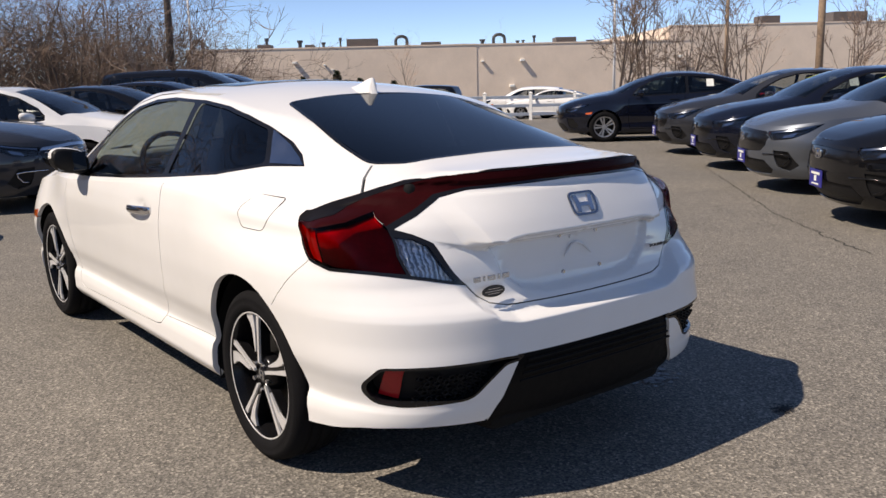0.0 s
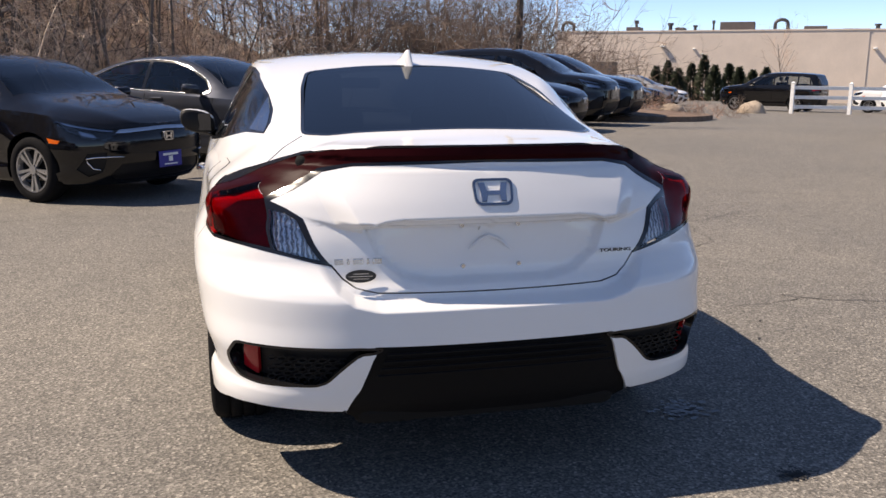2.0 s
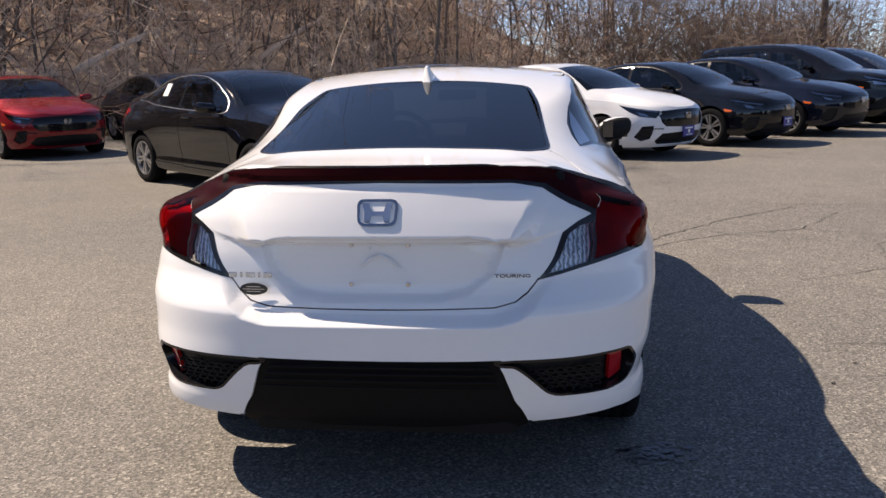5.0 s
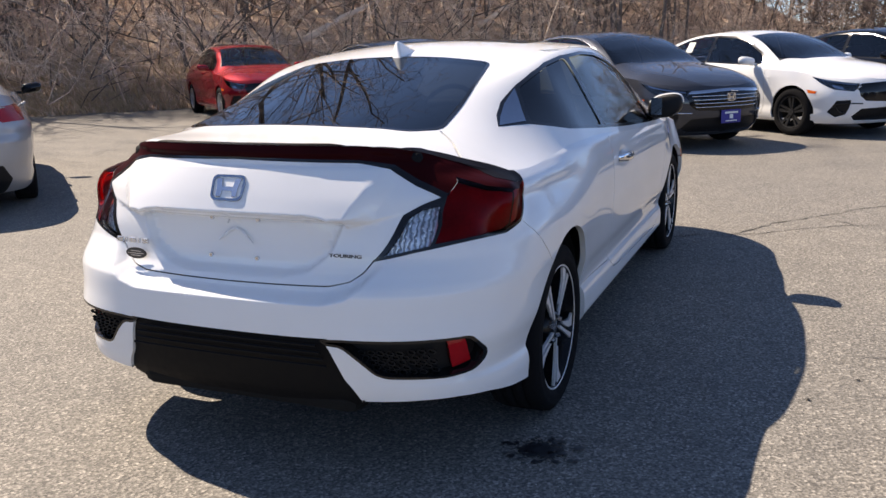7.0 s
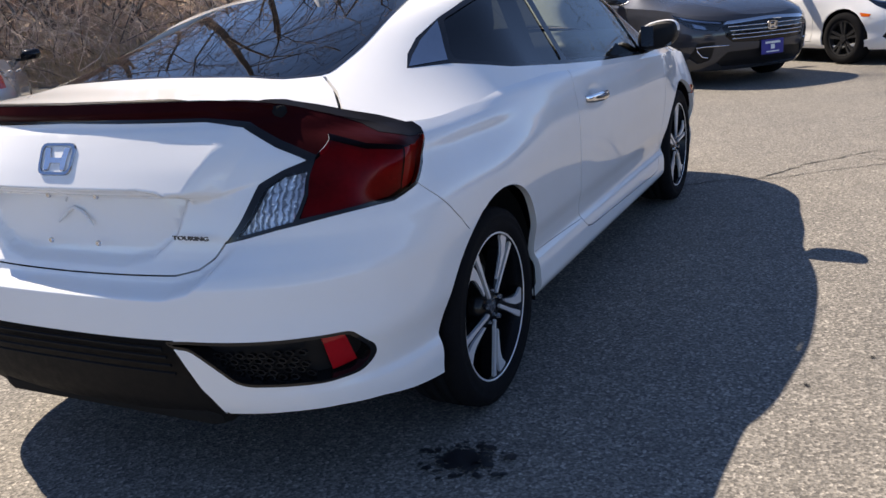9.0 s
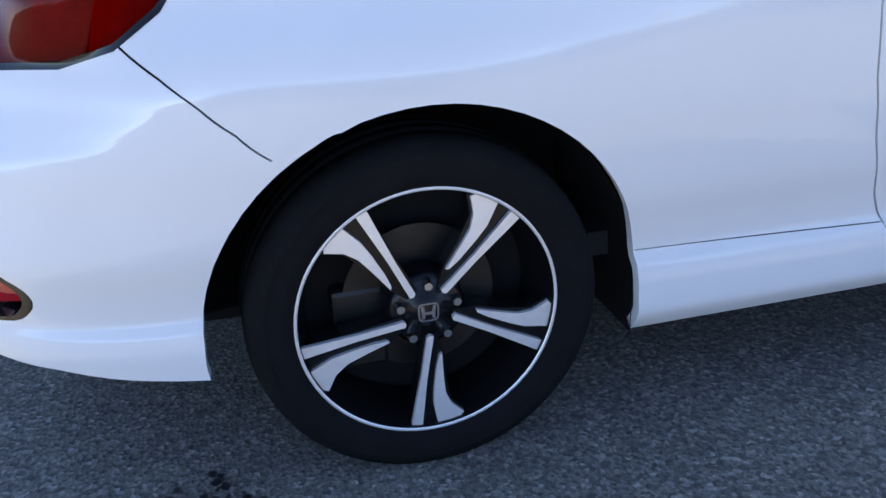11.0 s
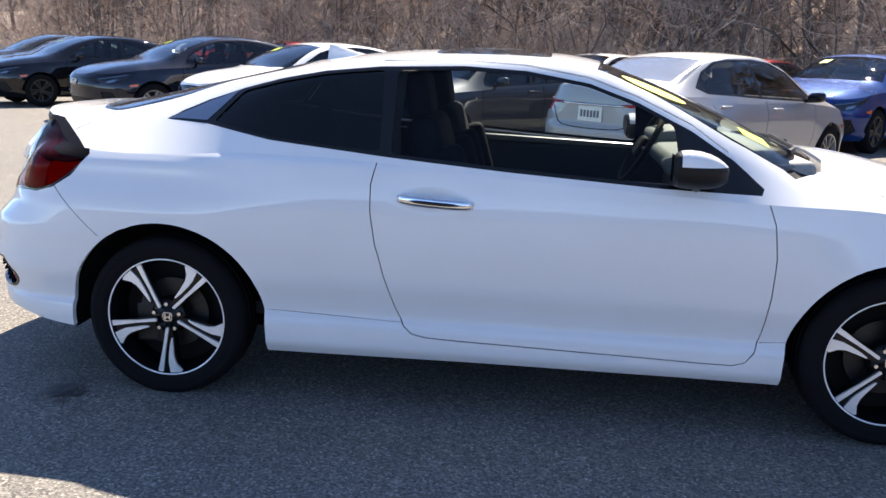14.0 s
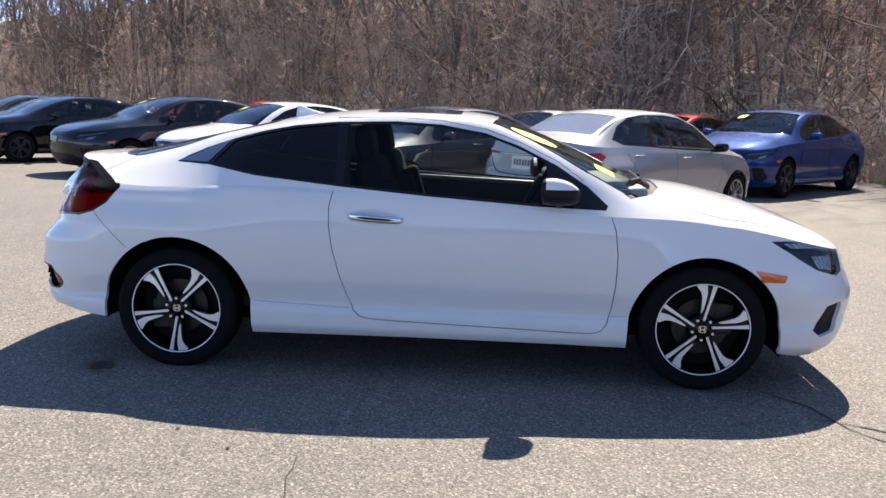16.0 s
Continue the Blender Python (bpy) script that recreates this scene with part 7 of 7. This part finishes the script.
def building():
    b = tagged(new("building"), "long low tan masonry building with roof equipment", "building")
    for a0, a1, d0, z in ((-22.4, 7.9, 0.0, 4.95), (7.9, 31.2, 0.06, 4.93), (31.2, 120.0, 9.0, 6.9)):
        bm = bmesh.new()
        wall_box(bm, a0, a1, d0, 45, -6, z)
        part("wall", bm, WALL, b)
        bm = bmesh.new()
        wall_box(bm, a0 - 0.05, a1 + 0.003, d0 - 0.06, d0 + 0.5, z, z + 0.14)
        part("coping", bm, WALL, b, "pale parapet coping")
    for a, z, s in ((-11.2, 3.52, 0.62), (12.7, 3.27, 0.62), (29.6, 3.3, 0.62), (8.5, 3.25, 0.45), (-8.1, 3.24, 0.35), (-7.3, 2.73, 0.35), (11.6, 0.62, 0.7)):
        bm = bmesh.new()
        m = Matrix.Translation(on_wall(a, z, 0.3 * s)) @ WALL_TURN
        box(bm, 0.75 * s, 0.9 * s, 0.42 * s, m, 0.05)
        part("wall_lamp", bm, LAMPWHITE, b, "white wall lamp")
    for a0, a1, z1, d in ((-5.8, -2.5, 5.9, 1), (2.1, 4.2, 5.42, 1), (16.5, 18.7, 5.62, 1), (-15.2, -13.8, 5.5, 1), (-10.2, -9.3, 5.4, 1), (5.6, 7.0, 5.15, 1), (51.5, 55.7, 8.3, 11), (42.8, 45.1, 8.0, 11), (60, 63, 7.9, 11)):
        bm = bmesh.new()
        wall_box(bm, a0, a1, d, d + 2.4, (4.5 if a0 < 40 else 6.5), z1, 0.05)
        part("roof_unit", bm, ROOFTOP, b, "grey-brown rooftop unit")
    for a, z in ((-0.6, 4.95), (9.9, 4.93), (-22.2, 4.95)):
        bm = bmesh.new()
        pts = [on_wall(a, z - 0.3, -2), on_wall(a, z + 0.7, -2)] + [on_wall(a + 0.6 - 0.6 * math.cos(k * math.pi / 8), z + 0.7 + 0.45 * math.sin(k * math.pi / 8), -2) for k in range(1, 8)] + [on_wall(a + 1.2, z + 0.7, -2), on_wall(a + 1.2, z + 0.1, -2)]
        tube(bm, pts, 0.17, 8)
        part("gooseneck_vent", bm, DUCT, b, "curved dark roof vent")
    for a, h, w in ((-10.8, 1.0, 0.2), (-6.5, 1.2, 0.1), (-8.3, 0.75, 0.15), (8.7, 0.7, 0.2), (14.3, 1.0, 0.12), (-14.3, 1.3, 0.15), (12.5, 0.5, 0.15), (13.1, 0.55, 0.12), (20.4, 0.4, 0.3)):
        bm = bmesh.new()
        tube(bm, [on_wall(a, 4.5, -2), on_wall(a, 4.9 + h, -2)], w, 8)
        tube(bm, [on_wall(a, 4.9 + h * 0.75, -2), on_wall(a, 4.9 + h, -2)], w * 1.6, 8)
        part("vent_stack", bm, DUCT, b, "dark vent pipe")
    bm = bmesh.new()
    wall_box(bm, -21.1, -15.3, -5.5, -2.5, -2.6, 1.9, 0.03)
    part("service_bay", bm, ROOFTOP, b, "grey-brown service enclosure")


building()


def needle_tree(p, tall, wide, seed):
    """A narrow evergreen: a stem with many drooping sprays."""
    g = random.Random(seed)
    vs, fs = [], []
    for _ in range(900):
        t = g.random() ** 0.9
        rr = wide * (1 - t ** 2.2) ** 0.8 * g.uniform(0.45, 1.0) + 0.03
        a = g.uniform(0, 6.28)
        c = Vector((rr * math.cos(a), rr * math.sin(a), 0.1 + t * tall))
        d = Vector((math.cos(a), math.sin(a), g.uniform(0.3, 1.4))).normalized() * g.uniform(0.15, 0.34)
        w = d.orthogonal().normalized() * g.uniform(0.05, 0.11)
        k = len(vs)
        vs += [c - d - w * 0.5, c - d + w * 0.5, c + w, c - w, c + d]
        fs += [(k, k + 1, k + 2, k + 3), (k + 3, k + 2, k + 4)]
    t = tagged(new("evergreen"), "narrow dark evergreen before the tan building", "tree", "evergreens")
    t.location = p
    bm = bmesh.new()
    tube(bm, [(0, 0, -0.2), (0, 0, tall * 0.5), (0, 0, tall * 0.96)], [0.09, 0.05, 0.01], 6)
    part("trunk", bm, BARK, t)
    put_part("foliage", mesh_from("foliage", vs, fs, EVERGREEN, False), t)


for i, (a, tall) in enumerate(((-10.9, 2.9), (-9.7, 3.4), (-8.6, 2.7), (-7.6, 3.2), (-6.4, 3.9), (-5.3, 3.0), (-4.2, 3.2), (-3.2, 2.9), (-2.0, 2.6), (-0.9, 2.9))):
    p = on_wall(a, 0, 6 + (i % 3))
    needle_tree(Vector((p.x, p.y, ground_z(p.x, p.y))), tall * 1.05, 0.78, i)
for i, (a, out, size) in enumerate(((0.6, 4, 1.25), (-12.6, 4, 1.15), (-23.8, 7, 1.0), (30.0, 20, 1.25), (39.8, 18, 1.2), (47.3, 20, 1.1), (-20.4, 9, 1.1), (24.0, 22, 1.2))):
    p = on_wall(a, 0, out)
    plant("young_tree", sapling_kinds[i % 3], Vector((p.x, p.y, ground_z(p.x, p.y))), 50 * i, size, "slender leafless tree before the tan wall", "tree", "trees by the wall")
for i, (x, y, size) in enumerate(((31.4, 26.6, 1.15), (33.4, 26.2, 1.2), (43.5, 28.0, 1.35), (42.6, 21.0, 1.0), (35.6, 26.0, 1.0))):
    plant("vine_tree", fan_kinds[i % 2], Vector((x, y, ground_z(x, y))), 70 * i, size * 1.15, "leafless multi-stemmed tree beyond the parked cars", "tree", "lot trees")
for i in range(14):
    p = on_wall(-52 + 9 * i, 0, -60 - (i % 3) * 6)
    plant("far_tree", tall_kinds[i % 4], Vector((p.x, p.y, -3)), 33 * i, 0.95 + 0.1 * (i % 3), "bare tree far behind the building", "tree", "far trees")


# ==== poles ====
def pole(name, p, tall, r0, r1, mat, label, category="pole"):
    ob = tagged(new(name), label, category)
    ob.location = p
    bm = bmesh.new()
    tube(bm, [(0, 0, -0.3), (0.02, 0, tall * 0.5), (0, 0, tall)], [r0, (r0 + r1) / 2, r1], 12)
    part("shaft", bm, mat, ob, smooth=True)
    return ob


def at_ground(x, y):
    return Vector((x, y, ground_z(x, y)))


pole("utility_pole", at_ground(10.8, 31.2), 9.5, 0.15, 0.11, POLE_DARK, "dark weathered wooden utility pole")
for x, y, tall in ((23.9, 61.4, 11.0), (24.2, 130.0, 14.0), (42.7, 151.0, 12.0), (43.2, 37.3, 10.0)):
    p = pole("lamp_post", at_ground(x, y), tall, 0.10, 0.07, POLE_WHITE, "slim white lamp post in the car park", "lamp post")
    bm = bmesh.new()
    box(bm, 1.8, 0.35, 0.16, pose(0, 0, tall + 0.05, 0, 0, -35), 0.04)
    part("lamp_head", bm, LAMPWHITE, p)
pole("utility_pole", at_ground(58.0, 39.0), 10.0, 0.17, 0.13, POLE_TAN, "brown wooden utility pole beyond the parked cars")
pole("utility_pole", at_ground(48.5, 25.9), 10.0, 0.24, 0.20, POLE_TAN, "tan wooden utility pole beyond the parked cars")


# ==== cracks and stains in the asphalt ====
def crack(points, width, seed):
    g = random.Random(seed)
    pts = []
    for (x0, y0), (x1, y1) in zip(points, points[1:]):
        n = max(2, int(math.hypot(x1 - x0, y1 - y0) / 0.07))
        for k in range(n):
            t = k / n
            pts.append(Vector((x0 + (x1 - x0) * t + g.gauss(0, 0.012), y0 + (y1 - y0) * t + g.gauss(0, 0.012), 0)))
    vs, fs = [], []
    for i, p in enumerate(pts):
        d = (pts[min(i + 1, len(pts) - 1)] - pts[max(i - 1, 0)]).normalized()
        w = Vector((-d.y, d.x, 0)) * width * g.uniform(0.25, 1.0)
        z = ground_z(p.x, p.y) + 0.004
        vs += [(p.x - w.x, p.y - w.y, z), (p.x + w.x, p.y + w.y, z)]
        if i:
            fs.append((2 * i - 2, 2 * i - 1, 2 * i + 1, 2 * i))
    tagged(new("crack", mesh_from("crack", vs, fs, CRACK, False)), "thin dark crack in the asphalt", "crack", kind="structure")


crack([(0.75, 2.95), (1.0, 3.2), (1.24, 3.23), (1.9, 3.75), (2.6, 4.0), (3.2, 4.9)], 0.007, 1)
crack([(2.6, 4.0), (3.6, 3.6), (4.6, 3.4)], 0.005, 2)
crack([(2.1, 2.2), (2.8, 2.6), (3.0, 3.4), (3.9, 3.9)], 0.004, 3)
crack([(1.9, 0.9), (2.7, 1.0), (3.6, 0.8)], 0.004, 4)
crack([(2.4, 5.4), (4.4, 5.2), (6.2, 4.0)], 0.006, 5)
crack([(8.78, 5.06), (7.1, 3.42), (5.56, 1.93), (4.74, 0.96), (4.2, 0.25)], 0.008, 8)
crack([(7.1, 3.42), (6.3, 3.35), (5.2, 3.6)], 0.005, 9)
crack([(4.04, 6.23), (4.7, 7.2), (5.46, 8.09)], 0.007, 10)
crack([(1.15, 3.11), (1.43, 3.69), (1.75, 4.04), (2.08, 4.5), (2.9, 5.2)], 0.008, 11)
crack([(1.77, 4.0), (2.06, 3.72), (2.6, 3.5)], 0.005, 12)
crack([(2.34, 1.08), (2.5, 0.93), (2.9, 0.8)], 0.005, 13)
crack([(-6.0, 2.4), (-3.6, 4.4), (-1.6, 4.9)], 0.005, 6)
crack([(-7.5, 7.2), (-4.0, 8.8), (0.0, 12.0)], 0.006, 7)


def stain(x, y, rx, ry, seed, turn=0.0, mat=STAIN):
    """An old oil drip: a ragged patch with specks round it."""
    g = random.Random(seed)
    vs, fs = [], []
    spots = [(0, 0, 0.48, 30)] + [(g.gauss(0, 0.52), g.gauss(0, 0.52), g.uniform(0.02, 0.15) * g.uniform(0.4, 1.3), 8) for _ in range(170)]
    for cx, cy, size, n in spots:
        k0 = len(vs)
        for k in range(n):
            a = 2 * math.pi * k / n
            q = size * (1 + 0.5 * noise.noise(Vector((math.cos(a) * 2 + cx, math.sin(a) * 2 + cy, seed))) + g.uniform(-0.2, 0.2))
            p = Matrix.Rotation(radians(turn), 3, "Z") @ Vector((rx * (cx + q * math.cos(a)), ry * (cy + q * math.sin(a)), 0))
            vs.append((x + p.x, y + p.y, 0.004 + 0.0001 * (k0 % 37)))
        fs.append(tuple(range(k0, k0 + n)))
    tagged(new("oil_stain", mesh_from("oil_stain", vs, fs, mat, False)), "dark oil stain on the asphalt", "stain", kind="structure")


stain(0.89, -0.39, 0.105, 0.085, 3, 20, WET)
stain(0.99, -0.98, 0.055, 0.042, 5, 10)
# small dark pebbles and drops
for i, (x, y) in enumerate(((1.9, 0.62), (2.34, 1.06), (1.72, 0.35), (1.5, -2.2), (-1.6, -1.9), (3.1, 1.6))):
    stain(x, y, 0.012, 0.010, 20 + i)
